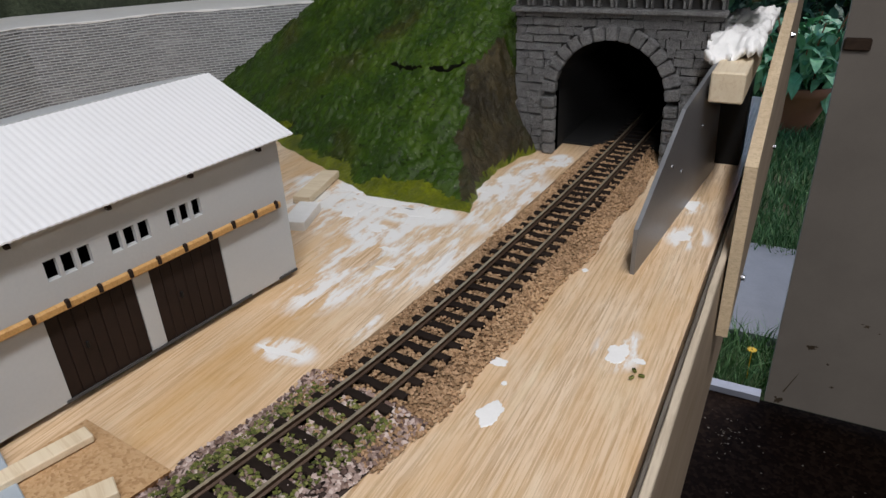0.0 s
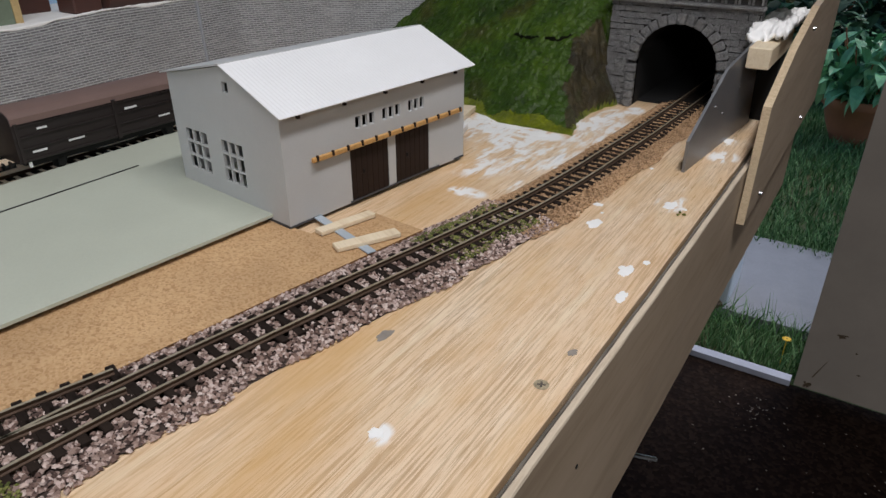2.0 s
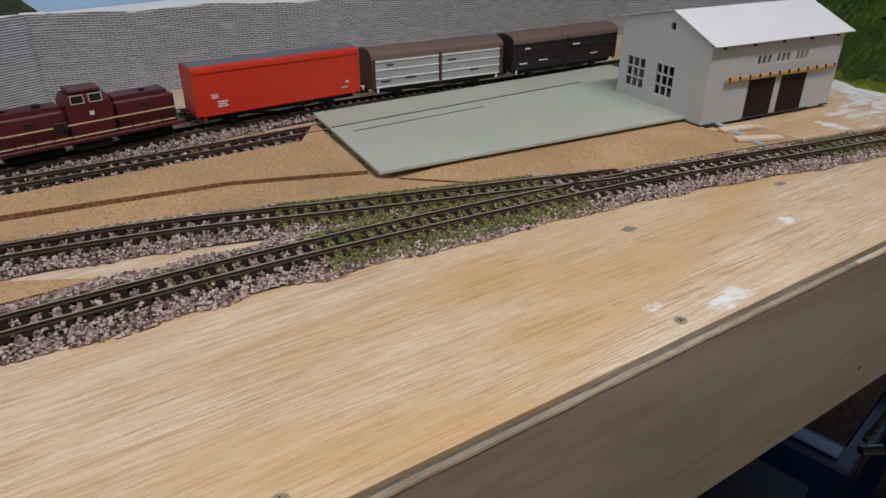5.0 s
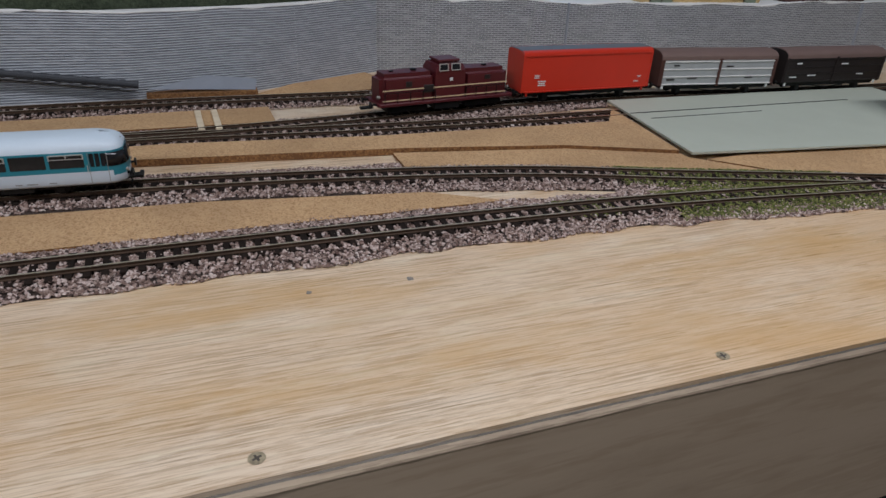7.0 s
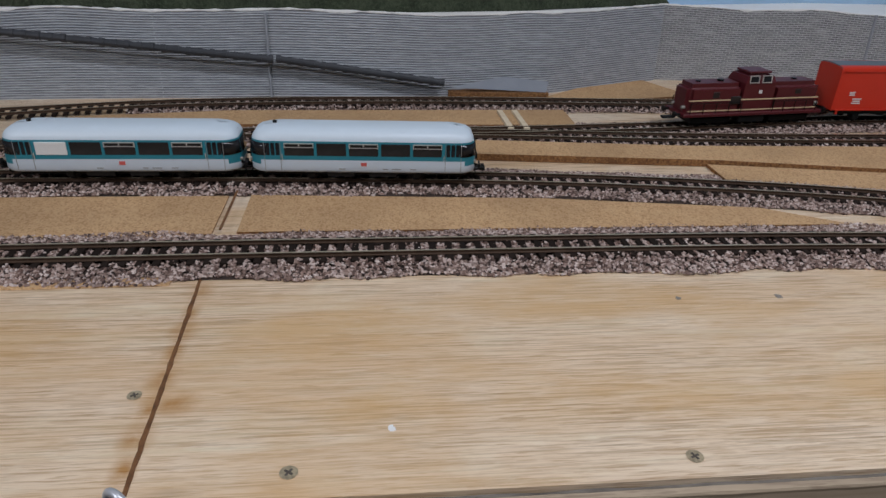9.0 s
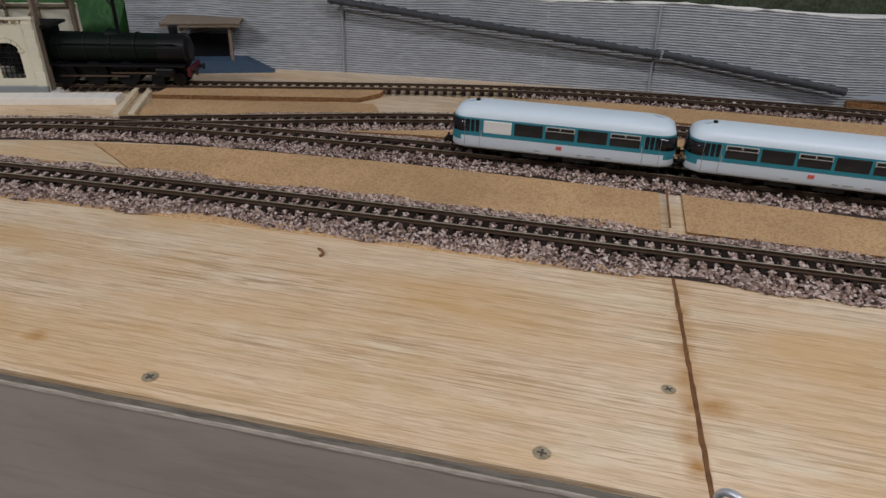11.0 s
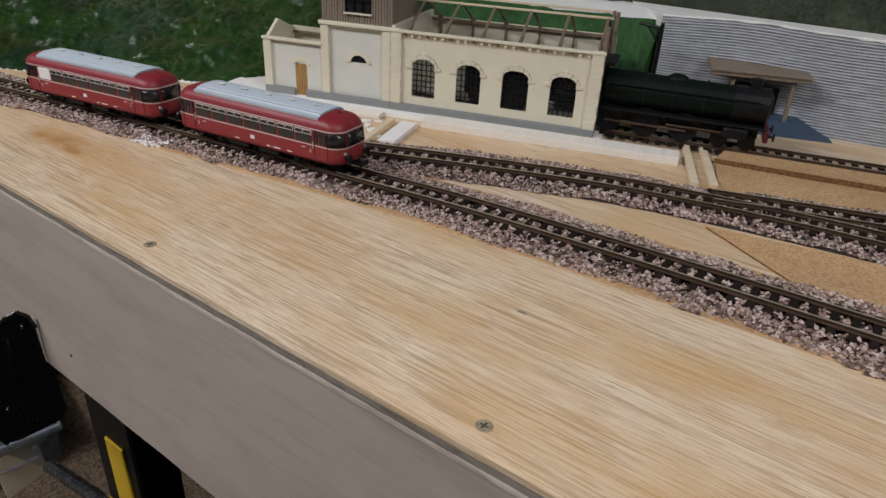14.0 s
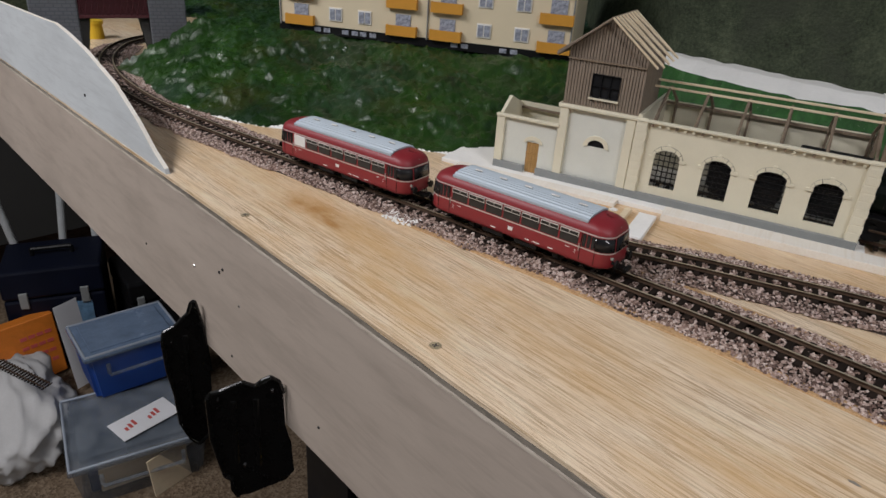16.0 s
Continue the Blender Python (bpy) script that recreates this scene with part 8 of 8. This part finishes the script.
bracket(pose(0.0104, -1.474, 0.0, 0, 0, -18), LONG_PLATE, [(0.015, -0.120, -0.205)], [(0.005, -0.094, 0.0013), (0.026, -0.124, 0.0012)], "long black steel folding leg bracket further along the fascia")
b = B()
rbox(b, (-0.03, -1.325, -0.31), (0.035, 0.06, 0.33), 0.002, 1)
leg = tagged(part("folding_leg", b, LOCO_BLACK), "black folding table leg below the fascia", "table leg")
b = B()
rbox(b, (-0.0115, -1.320, -0.26), (0.002, 0.024, 0.10), 0.0005, 1)
part("warning_label", b, YELLOW, leg, "yellow warning label")
b = B()
cyl(b, (0.01, -1.40, -0.27), (0.01, -1.30, -0.245), 0.006, seg=12)
tagged(part("steel_tube", b, STEEL), "bright steel tube of the folding leg", "steel tube")

# ---- under the layout ----
b = B()
box(b, (-0.30, -2.6, FLOOR + 0.004), (1.9, 1.9, 0.008))
tagged(part("carpet", b, CARPET), "brown woven carpet on the floor", "carpet", kind="structure")
CLEAR, nt_, bs_ = nodes_of("frosted_clear_plastic")
nt_.links.new(ramp(nt_, noise_at(nt_, coords(nt_), 18.0), [(0.35, (0.15, 0.18, 0.22)), (0.7, (0.30, 0.34, 0.39))]), bs_.inputs["Base Color"])
bs_.inputs["Roughness"].default_value, bs_.inputs["Alpha"].default_value = 0.18, 0.36
CLEAR_BLUE = paint("clear_lid_over_blue", (0.15, 0.21, 0.31), 0.25, 0.3, 14.0, coat=0.3)
BLUE_BOX = paint("bright_blue_plastic", (0.015, 0.075, 0.36), 0.35, 0.12, 8.0)
ORANGE_PRINT = paint("orange_print", (0.62, 0.18, 0.02), 0.5, 0.2, 20.0)
CLOTH = paint("off_white_cloth", (0.50, 0.495, 0.49), 0.9, 0.08, 8.0, relief=0.5, grain=200.0)
NAVY = paint("navy_steel", (0.006, 0.012, 0.050), 0.35, 0.2, 12.0)
CASE_DARK = paint("dark_case_plastic", (0.004, 0.006, 0.016), 0.5, 0.3, 12.0, spec=0.2)
RIM = paint("pale_moulded_rim", (0.33, 0.37, 0.43), 0.3, 0.1, 20.0)
PAPER = paint("white_paper", (0.78, 0.78, 0.80), 0.7, 0.04, 20.0)


def crate(m, w, d, h, body, lid, label):
    """A tapered storage box with a rimmed lid and clip handles."""
    c = thing("storage_box", label, "storage box", m, "storage boxes")
    b = B()
    t = bmesh.new()
    box(t, (0, 0, h / 2), (w, d, h))
    for v in t.verts:
        if v.co.z < 0.01:
            v.co.x *= 0.90
            v.co.y *= 0.90
    bmesh.ops.bevel(t, geom=[e for e in t.edges if abs(e.verts[0].co.z - e.verts[1].co.z) > 0.01], offset=0.012, segments=3, affect="EDGES")
    join(b, t)
    part("body", b, body, c)
    b = B()
    rbox(b, (0, 0, h + 0.004), (w + 0.012, d + 0.012, 0.014), 0.004, 2)
    rbox(b, (0, 0, h + 0.011), (w * 0.86, d * 0.80, 0.010), 0.003, 2)
    part("lid", b, lid, c, "translucent clear lid")
    b = B()
    for s in (-1, 1):
        rbox(b, (0, s * (d * 0.5 + 0.001), h + 0.0115), (w + 0.006, 0.006, 0.006), 0.002, 1)
        rbox(b, (s * (w * 0.5 + 0.001), 0, h + 0.0115), (0.006, d - 0.006, 0.006), 0.002, 1)
    part("lid_rim", b, RIM, c, "pale moulded rim of the lid")
    for s in (-1, 1):
        b = B()
        for x in (-0.3, 0.3):
            rbox(b, (x * w, s * (d / 2 + 0.006), h * 0.72), (0.010, 0.008, 0.030), 0.002, 1)
        cyl(b, (-0.3 * w, s * (d / 2 + 0.012), h * 0.60), (0.3 * w, s * (d / 2 + 0.012), h * 0.60), 0.0045, seg=8)
        part("clip_handle", b, CLEAR, c)
    return c


FL = FLOOR + 0.008
crate(pose(-0.172, -2.450, FL, 0, 0, -12), 0.30, 0.27, 0.115, CLEAR, CLEAR, "shallow clear plastic storage box on the carpet")
block("paper_pad", pose(-0.215, -2.470, FL + 0.003, 0, 0, 20), (0, 0, 0.025), (0.13, 0.17, 0.05), PAPER, "stack of white papers inside the clear box", "papers", 0.002)
block("blue_tray", pose(-0.105, -2.470, FL + 0.003, 0, 0, -14), (0, 0, 0.03), (0.09, 0.19, 0.06), NAVY, "dark blue tray inside the clear box", "tray", 0.004)
block("cardboard_piece", pose(-0.16, -2.375, FL + 0.003, 0, 0, -10), (0, 0, 0.035), (0.20, 0.03, 0.07), PALE_WOOD, "tan cardboard strip inside the clear box", "cardboard", 0.002)
crate(pose(-0.236, -2.628, FL + 0.134, 0, 0, -3), 0.232, 0.168, 0.125, BLUE_BOX, CLEAR_BLUE, "blue plastic storage box with a clear lid on another box")
block("paper_sheet", pose(-0.190, -2.415, FL + 0.136, 0, 0, 10), (0, 0, 0), (0.150, 0.080, 0.0008), PAPER, "white paper sheet with red marks on the box", "paper", 0.0002)
for k in range(2):
    for j in range(3):
        b = B()
        box(b, (-0.035 + 0.06 * k + 0.012 * j, -0.005 + 0.005 * j, 0.0007), (0.007, 0.022 - 0.004 * j, 0.0006))
        part("red_stroke", b, RED_MARK, bpy.data.objects["paper_sheet"], "short red pen stroke")
block("cardboard_piece", pose(-0.20, -2.30, FL, 10, 0, 12), (0, 0, 0.05), (0.10, 0.004, 0.10), PALE_WOOD, "tan cardboard piece leaning on the clear box", "cardboard")
b = B()
t = bmesh.new()
bmesh.ops.create_icosphere(t, subdivisions=5, radius=1.0)
for v in t.verts:
    n1 = noise.fractal(v.co * 1.2, 1.0, 2.0, 2)
    fold = abs(noise.noise(Vector((v.co.x * 3.5, v.co.y * 1.3, v.co.z * 2.0)) + Vector((3, 1, 2))))
    crease = (1 - abs(noise.noise(Vector((v.co.x * 2.6, v.co.y * 1.9, v.co.z * 2.6)) + Vector((9, 4, 1))))) ** 7
    v.co = Vector((v.co.x * 0.125, v.co.y * 0.20, max(-0.055, v.co.z * 0.105))) * (1 + 0.20 * n1 + 0.14 * fold + 0.13 * crease)
t.transform(Matrix.Translation((0.040, -2.735, FL + 0.066)))
join(b, t)
tagged(part("cloth_bag", b, CLOTH, smooth=True), "crumpled off-white cloth bag on the carpet", "bag")


def loose_track(m):
    lt = thing("loose_track", "loose length of dark model track on the cloth bag", "track piece", m)
    for s in (-1, 1):
        b = B()
        box(b, (0, s * 0.009, 0.004), (0.16, 0.0022, 0.003))
        part("rail", b, RAIL_SIDE, lt)
    for k in range(18):
        o = new("sleeper", sleeper_me)
        o.parent = lt
        o.matrix_local = pose(-0.076 + k * 0.009, 0, 0, 0, 0, 90)
    return lt


loose_track(pose(0.000, -2.700, FL + 0.186, 0, 10, 118))
block("game_box", pose(-0.045, -2.93, FL + 0.006, 8, 0, 8), (0, 0, 0.095), (0.19, 0.045, 0.19), ORANGE_PRINT, "orange printed box standing behind the bag", "box", 0.003)
b = B()
for k in range(4):
    for j in range(4):
        box(b, (-0.07 + 0.022 * j, 0.0232, 0.05 + 0.030 * k), (0.017, 0.001, 0.010))
o = part("print_marks", b, RED_MARK, bpy.data.objects["game_box"])


def tool_case(m, w, d, h, material, label, picture=False):
    tc_ = thing("tool_case", label, "case", m, "cases under the layout")
    b = B()
    rbox(b, (0, 0, h * 0.36), (w, d, h * 0.72), 0.008, 2)
    part("body", b, material, tc_)
    b = B()
    rbox(b, (0, 0, h * 0.865), (w + 0.004, d + 0.004, h * 0.27), 0.008, 2)
    part("lid", b, material, tc_)
    for x in (-w * 0.3, w * 0.3):
        b = B()
        rbox(b, (x, d / 2 + 0.004, h * 0.72), (0.022, 0.008, 0.05), 0.002, 1)
        part("latch", b, PLINTH, tc_, "dark grey latch")
    b = B()
    cyl(b, (-w * 0.2, 0, h + 0.02), (w * 0.2, 0, h + 0.02), 0.007, seg=10)
    for x in (-w * 0.2, w * 0.2):
        cyl(b, (x, 0, h - 0.002), (x, 0, h + 0.022), 0.006, seg=8)
    part("handle", b, LOCO_BLACK, tc_)
    if picture:
        b = B()
        box(b, (-w * 0.22, d / 2 + 0.0012, h * 0.40), (0.07, 0.002, h * 0.5))
        part("picture_label", b, paint("pale_blue_print", (0.14, 0.27, 0.42), 0.4, 0.5, 40.0), tc_, "pale blue picture label")
    return tc_


tool_case(pose(-0.19, -3.05, FL, 0, 0, -20), 0.26, 0.20, 0.33, CASE_DARK, "dark blue-black tool case under the layout", True)
tool_case(pose(-0.42, -2.98, FL, 0, 0, -5), 0.16, 0.22, 0.25, LOCO_BLACK, "black case beside the blue one under the layout")
block("paper_sheet", pose(-0.165, -2.80, FL, 8, 0, 20), (0, 0, 0.15), (0.07, 0.001, 0.26), PAPER, "grey-white sheet leaning between boxes", "paper", 0.0003)
for x, y, lean in ((-0.18, -3.35, 8), (-0.25, -3.30, -6), (-0.34, -3.15, 0), (-0.46, -3.05, 3)):
    b = B()
    cyl(b, (0, 0, 0), (0, 0, 0.75), 0.012, seg=12)
    o = part("grey_pole", b, GREY_PAINTED_PLY)
    o.matrix_world = pose(x, y, FL, 0, lean, 0)
    tagged(o, "pale grey pole leaning in the dark under the layout", "pole", "poles")


def steel_trestle(m):
    tr = thing("steel_trestle", "navy blue steel folding trestle with bright clamps", "trestle", m)
    for x, y in ((-0.16, -0.18), (0.16, -0.18), (-0.16, 0.18), (0.16, 0.18)):
        b = B()
        rbox(b, (x, y, 0.33), (0.035, 0.035, 0.66), 0.003, 1)
        part("leg", b, NAVY, tr)
    for y in (-0.18, 0.18):
        b = B()
        rbox(b, (0, y, 0.66), (0.36, 0.05, 0.05), 0.004, 1)
        part("top_bar", b, NAVY, tr)
        b = B()
        rbox(b, (0.06, y, 0.688), (0.20, 0.022, 0.004), 0.001, 1)
        part("bright_plate", b, paint("pale_blue_steel", (0.16, 0.21, 0.30), 0.35, 0.1, 60.0, metal=0.4) if y < 0 else ALU, tr)
    for x in (-0.16, 0.16):
        b = B()
        rbox(b, (x, 0, 0.60), (0.03, 0.36, 0.03), 0.003, 1)
        part("cross_bar", b, NAVY, tr)
    b = B()
    rbox(b, (0, 0.02, 0.35), (0.28, 0.24, 0.02), 0.003, 1)
    part("shelf", b, LOCO_BLACK, tr)
    for y in (-0.02, 0.15):
        b = B()
        cyl(b, (0.165, y - 0.05, 0.640), (0.185, y + 0.05, 0.700), 0.0050, seg=10)
        rbox(b, (0.187, y + 0.062, 0.708), (0.004, 0.040, 0.022), 0.001, 1, Matrix.Rotation(radians(30), 3, "X"))
        cyl(b, (0.172, y + 0.00, 0.668), (0.235, y + 0.02, 0.655), 0.0035, seg=8)
        cyl(b, (0.165, y - 0.055, 0.625), (0.185, y - 0.035, 0.628), 0.0080, seg=12)
        part("clamp", b, STEEL, tr, "bright steel clamp")
    return tr


steel_trestle(pose(-0.27, 0.72, FLOOR, 0, 0, 10))

# ---- garden ----
GRASS = stones("grass_blades", [(0.0, (0.040, 0.11, 0.036)), (0.5, (0.095, 0.24, 0.082)), (0.9, (0.24, 0.42, 0.19))])
LEAF = stones("broad_leaves", [(0.0, (0.06, 0.22, 0.11)), (0.5, (0.17, 0.47, 0.25)), (0.9, (0.36, 0.68, 0.42))])
LEAF.node_tree.nodes["Principled BSDF"].inputs["Roughness"].default_value = 0.38
LEAF_DARK = stones("hedge_leaves", [(0.0, (0.012, 0.035, 0.022)), (0.5, (0.035, 0.095, 0.055)), (0.9, (0.11, 0.25, 0.14))])
TERRACOTTA = paint("terracotta", (0.30, 0.115, 0.06), 0.8, 0.15, 12.0)


def blades(name, n, x0, x1, y0, y1, h, w, material, label, seed, keep=None):
    rng = np.random.default_rng(seed)
    x, y = rng.uniform(x0, x1, n), rng.uniform(y0, y1, n)
    if keep is not None:
        k = keep(x, y)
        x, y = x[k], y[k]
    n = len(x)
    a, hh = rng.random(n) * 6.283, h * (0.5 + rng.random(n))
    lx, ly = rng.normal(0, 0.45, n) * hh, rng.normal(0, 0.45, n) * hh
    dx, dy = np.cos(a) * w, np.sin(a) * w
    z = np.full(n, FLOOR - 0.058)
    v = np.stack([np.stack([x - dx, y - dy, z], 1), np.stack([x + dx, y + dy, z], 1), np.stack([x + lx * 0.4 + dx * 0.7, y + ly * 0.4 + dy * 0.7, z + hh * 0.6], 1), np.stack([x + lx * 0.4 - dx * 0.7, y + ly * 0.4 - dy * 0.7, z + hh * 0.6], 1), np.stack([x + lx, y + ly, z + hh], 1)], 1).reshape(-1, 3)
    f = []
    for i in range(n):
        o = 5 * i
        f += [(o, o + 1, o + 2, o + 3), (o + 3, o + 2, o + 4)]
    return tagged(mesh_from(name, v, f, material, None, label, kind="stuff"), category="grass")


slab_free = lambda x, y: ~((np.abs(x + 0.10) < 0.32) & (np.abs(y - 2.68) < 0.33))
blades("grass", 9000, -0.7, 0.5, 2.06, 3.1, 0.085, 0.0022, GRASS, "tufts of green grass around the paving slab", 21, slab_free)
blades("grass", 26000, -1.1, 1.1, 2.95, 6.2, 0.060, 0.0034, GRASS, "mown green lawn grass", 22)


def leaf_cloud(name, n, centre, spread, size, material, label, seed, category, droop=0.3):
    rng = np.random.default_rng(seed)
    c = rng.normal(0, 1, (n, 3))
    c /= np.maximum(1e-6, np.linalg.norm(c, axis=1))[:, None]
    c *= rng.random((n, 1)) ** 0.45
    c = c * np.array(spread) + np.array(centre)
    a, tilt = rng.random(n) * 6.283, rng.normal(0.2, 0.55, n)
    s = size * (0.5 + rng.random(n))
    v, f = [], []
    for k in range(n):
        m = Matrix.Translation(c[k]) @ Matrix.Rotation(a[k], 4, "Z") @ Matrix.Rotation(tilt[k], 4, "Y")
        o = len(v)
        for p in ((0, 0, 0), (0.12, 0.15, 0.03), (0.35, 0.27, 0.06), (0.62, 0.25, 0.03), (0.86, 0.14, -droop * 0.45), (1, 0, -droop), (0.86, -0.14, -droop * 0.45), (0.62, -0.25, 0.03), (0.35, -0.27, 0.06), (0.12, -0.15, 0.03), (0.30, 0, 0.0), (0.72, 0, -0.05)):
            v.append(m @ (Vector(p) * float(s[k])))
        f += [tuple(o + q for q in t) for t in ((0, 10, 1), (1, 10, 2), (2, 10, 11, 3), (3, 11, 4), (4, 11, 5), (0, 9, 10), (9, 8, 10), (8, 7, 11, 10), (7, 6, 11), (6, 5, 11))]
    ob = mesh_from(name, v, f, material, None, label)
    return tagged(ob, category=category)


def flower_pot(m):
    fp = thing("flower_pot", "weathered terracotta bowl planter with green leafy plants", "planter", m)
    b = B()
    rings = []
    for z, r in ((0.0, 0.10), (0.02, 0.115), (0.10, 0.165), (0.17, 0.195), (0.18, 0.215), (0.215, 0.215), (0.215, 0.185), (0.17, 0.17)):
        rings.append([b.verts.new((r * math.cos(2 * math.pi * k / 28), r * math.sin(2 * math.pi * k / 28), z)) for k in range(28)])
    for r, s in zip(rings, rings[1:]):
        for k in range(28):
            b.faces.new((r[k], r[(k + 1) % 28], s[(k + 1) % 28], s[k]))
    b.faces.new(rings[0][::-1])
    b.faces.new(rings[-1])
    part("bowl", b, TERRACOTTA, fp, smooth=True)
    lv = leaf_cloud("leaves", 330, (0, 0, 0.34), (0.27, 0.24, 0.16), 0.115, LEAF, "broad green leaves", 31, "")
    lv.parent = fp
    b = B()
    for k in range(14):
        t = k * 2.4
        cyl(b, (0.05 * math.cos(t), 0.05 * math.sin(t), 0.17), (0.20 * math.cos(t), 0.18 * math.sin(t), 0.36 + 0.012 * k), 0.006, 0.004, seg=6)
    part("stems", b, TERRACOTTA, fp)
    return fp


flower_pot(pose(0.010, 4.76, FLOOR - 0.058) @ Matrix.Diagonal((0.95, 0.95, 1.35, 1)))
for k, (x, y, sx, sz, n) in enumerate([(-0.45, 6.4, 0.9, 0.9, 1300), (0.6, 6.6, 0.9, 1.0, 1300), (-1.6, 6.2, 0.9, 1.0, 900), (0.0, 7.2, 1.4, 1.3, 900), (-0.42, 5.6, 0.40, 0.45, 420)]):
    leaf_cloud("hedge_shrub", n, (x, y, FLOOR + sz * 0.75), (sx, 0.5 if k < 4 else 0.3, sz), 0.13, LEAF_DARK if k % 2 == 0 else LEAF, "dense dark green leafy shrub behind the lawn", 50 + k, "shrub")
    b = B()
    for j in range(5):
        cyl(b, (x, y, FLOOR - 0.06), (x + 0.3 * sx * math.cos(j * 1.3), y + 0.1 * math.sin(j * 1.3), FLOOR + sz * 0.8), 0.02, 0.008, seg=6)
    part("shrub_stems", b, TERRACOTTA, bpy.data.objects["hedge_shrub" if k == 0 else f"hedge_shrub.{k:03d}"])
b = B()
for k in range(9):
    t = k * 0.698
    rbox(b, (0.038 + 0.008 * math.cos(t), 2.13 + 0.008 * math.sin(t), FLOOR + 0.058), (0.011, 0.006, 0.003), 0.001, 1, Matrix.Rotation(t, 3, "Z"))
cyl(b, (0.038, 2.13, FLOOR - 0.06), (0.038, 2.13, FLOOR + 0.056), 0.0015, seg=6)
tagged(part("dandelion", b, YELLOW), "small yellow dandelion flower in the grass", "flower")
WHITE_POST = paint("pale_blue_white_paint", (0.48, 0.53, 0.60), 0.6, 0.06, 6.0)
b = B()
rbox(b, (-0.25, 2.46, FLOOR + 0.22), (0.14, 0.22, 0.48), 0.012, 2)
tagged(part("white_tub", b, WHITE_POST), "pale blue-white painted tub on the slab", "tub")
b = B()
cyl(b, (-0.34, 2.19, FLOOR - 0.045), (-0.20, 2.345, FLOOR - 0.006), 0.013, seg=10)
tagged(part("rusty_bar", b, RAIL_SIDE), "dark rusty bar lying at the edge of the grass", "bar")
block("door_hinge", Matrix(), (0.116, 1.940, -0.13), (0.05, 0.014, 0.025), RAIL_SIDE, "dark rusty iron catch on the door leaf", "catch", 0.003)
MUD = paint("dried_mud", (0.105, 0.075, 0.045), 0.9, 0.5, 60.0)
for j, (x, z, w, flat) in enumerate(((0.166, -0.878, 0.013, 0.6), (0.178, -0.872, 0.006, 0.5), (0.272, -0.786, 0.007, 0.8), (0.262, -0.782, 0.004, 0.3), (0.213, -0.917, 0.004, 0.9), (0.234, -0.982, 0.006, 0.5), (0.300, -0.80, 0.003, 0.6), (0.120, -1.062, 0.012, 1.2))):
    b = B()
    ring = []
    for k in range(26):
        t = 2 * math.pi * k / 26
        rr = w * (0.7 + 0.8 * noise.noise(Vector((math.cos(t) * 2.6, math.sin(t) * 2.6, j * 5.1))))
        ring.append((x + rr * math.cos(t), z + rr * flat * math.sin(t)))
    prism(b, ring, 1.9465, 1.9480, "y")
    part("mud_splash", b, MUD, bpy.data.objects["door_1"])
b = B()
prism(b, [(0.128, -1.030), (0.152, -0.970), (0.156, -0.962), (0.146, -0.990), (0.131, -1.032)], 1.9465, 1.9478, "y")
part("scuff", b, MUD, bpy.data.objects["door_1"], "thin brown scuff")

# ---- dust and chips on the floor by the door ----
rng = np.random.default_rng(77)
v, f = [], []
for k in range(80):
    near = rng.random() < 0.4
    x, y = (rng.normal(0.02, 0.025), rng.normal(1.80, 0.05)) if near else (rng.uniform(-0.12, 0.45), rng.uniform(1.45, 1.91))
    s, a = rng.uniform(0.0012, 0.0040), rng.uniform(0, 6.28)
    o = len(v)
    for j in range(5):
        r = s * rng.uniform(0.5, 1.0)
        v.append((x + r * math.cos(a + j * 1.257), y + 0.7 * r * math.sin(a + j * 1.257), FLOOR + 0.0004))
    v.append((x, y, FLOOR + s * 0.6))
    f += [(o + j, o + (j + 1) % 5, o + 5) for j in range(5)]
tagged(mesh_from("floor_debris", v, f, DOOR_LEAF, None, "small pale chips and dust on the dark floor", kind="stuff"), category="debris")
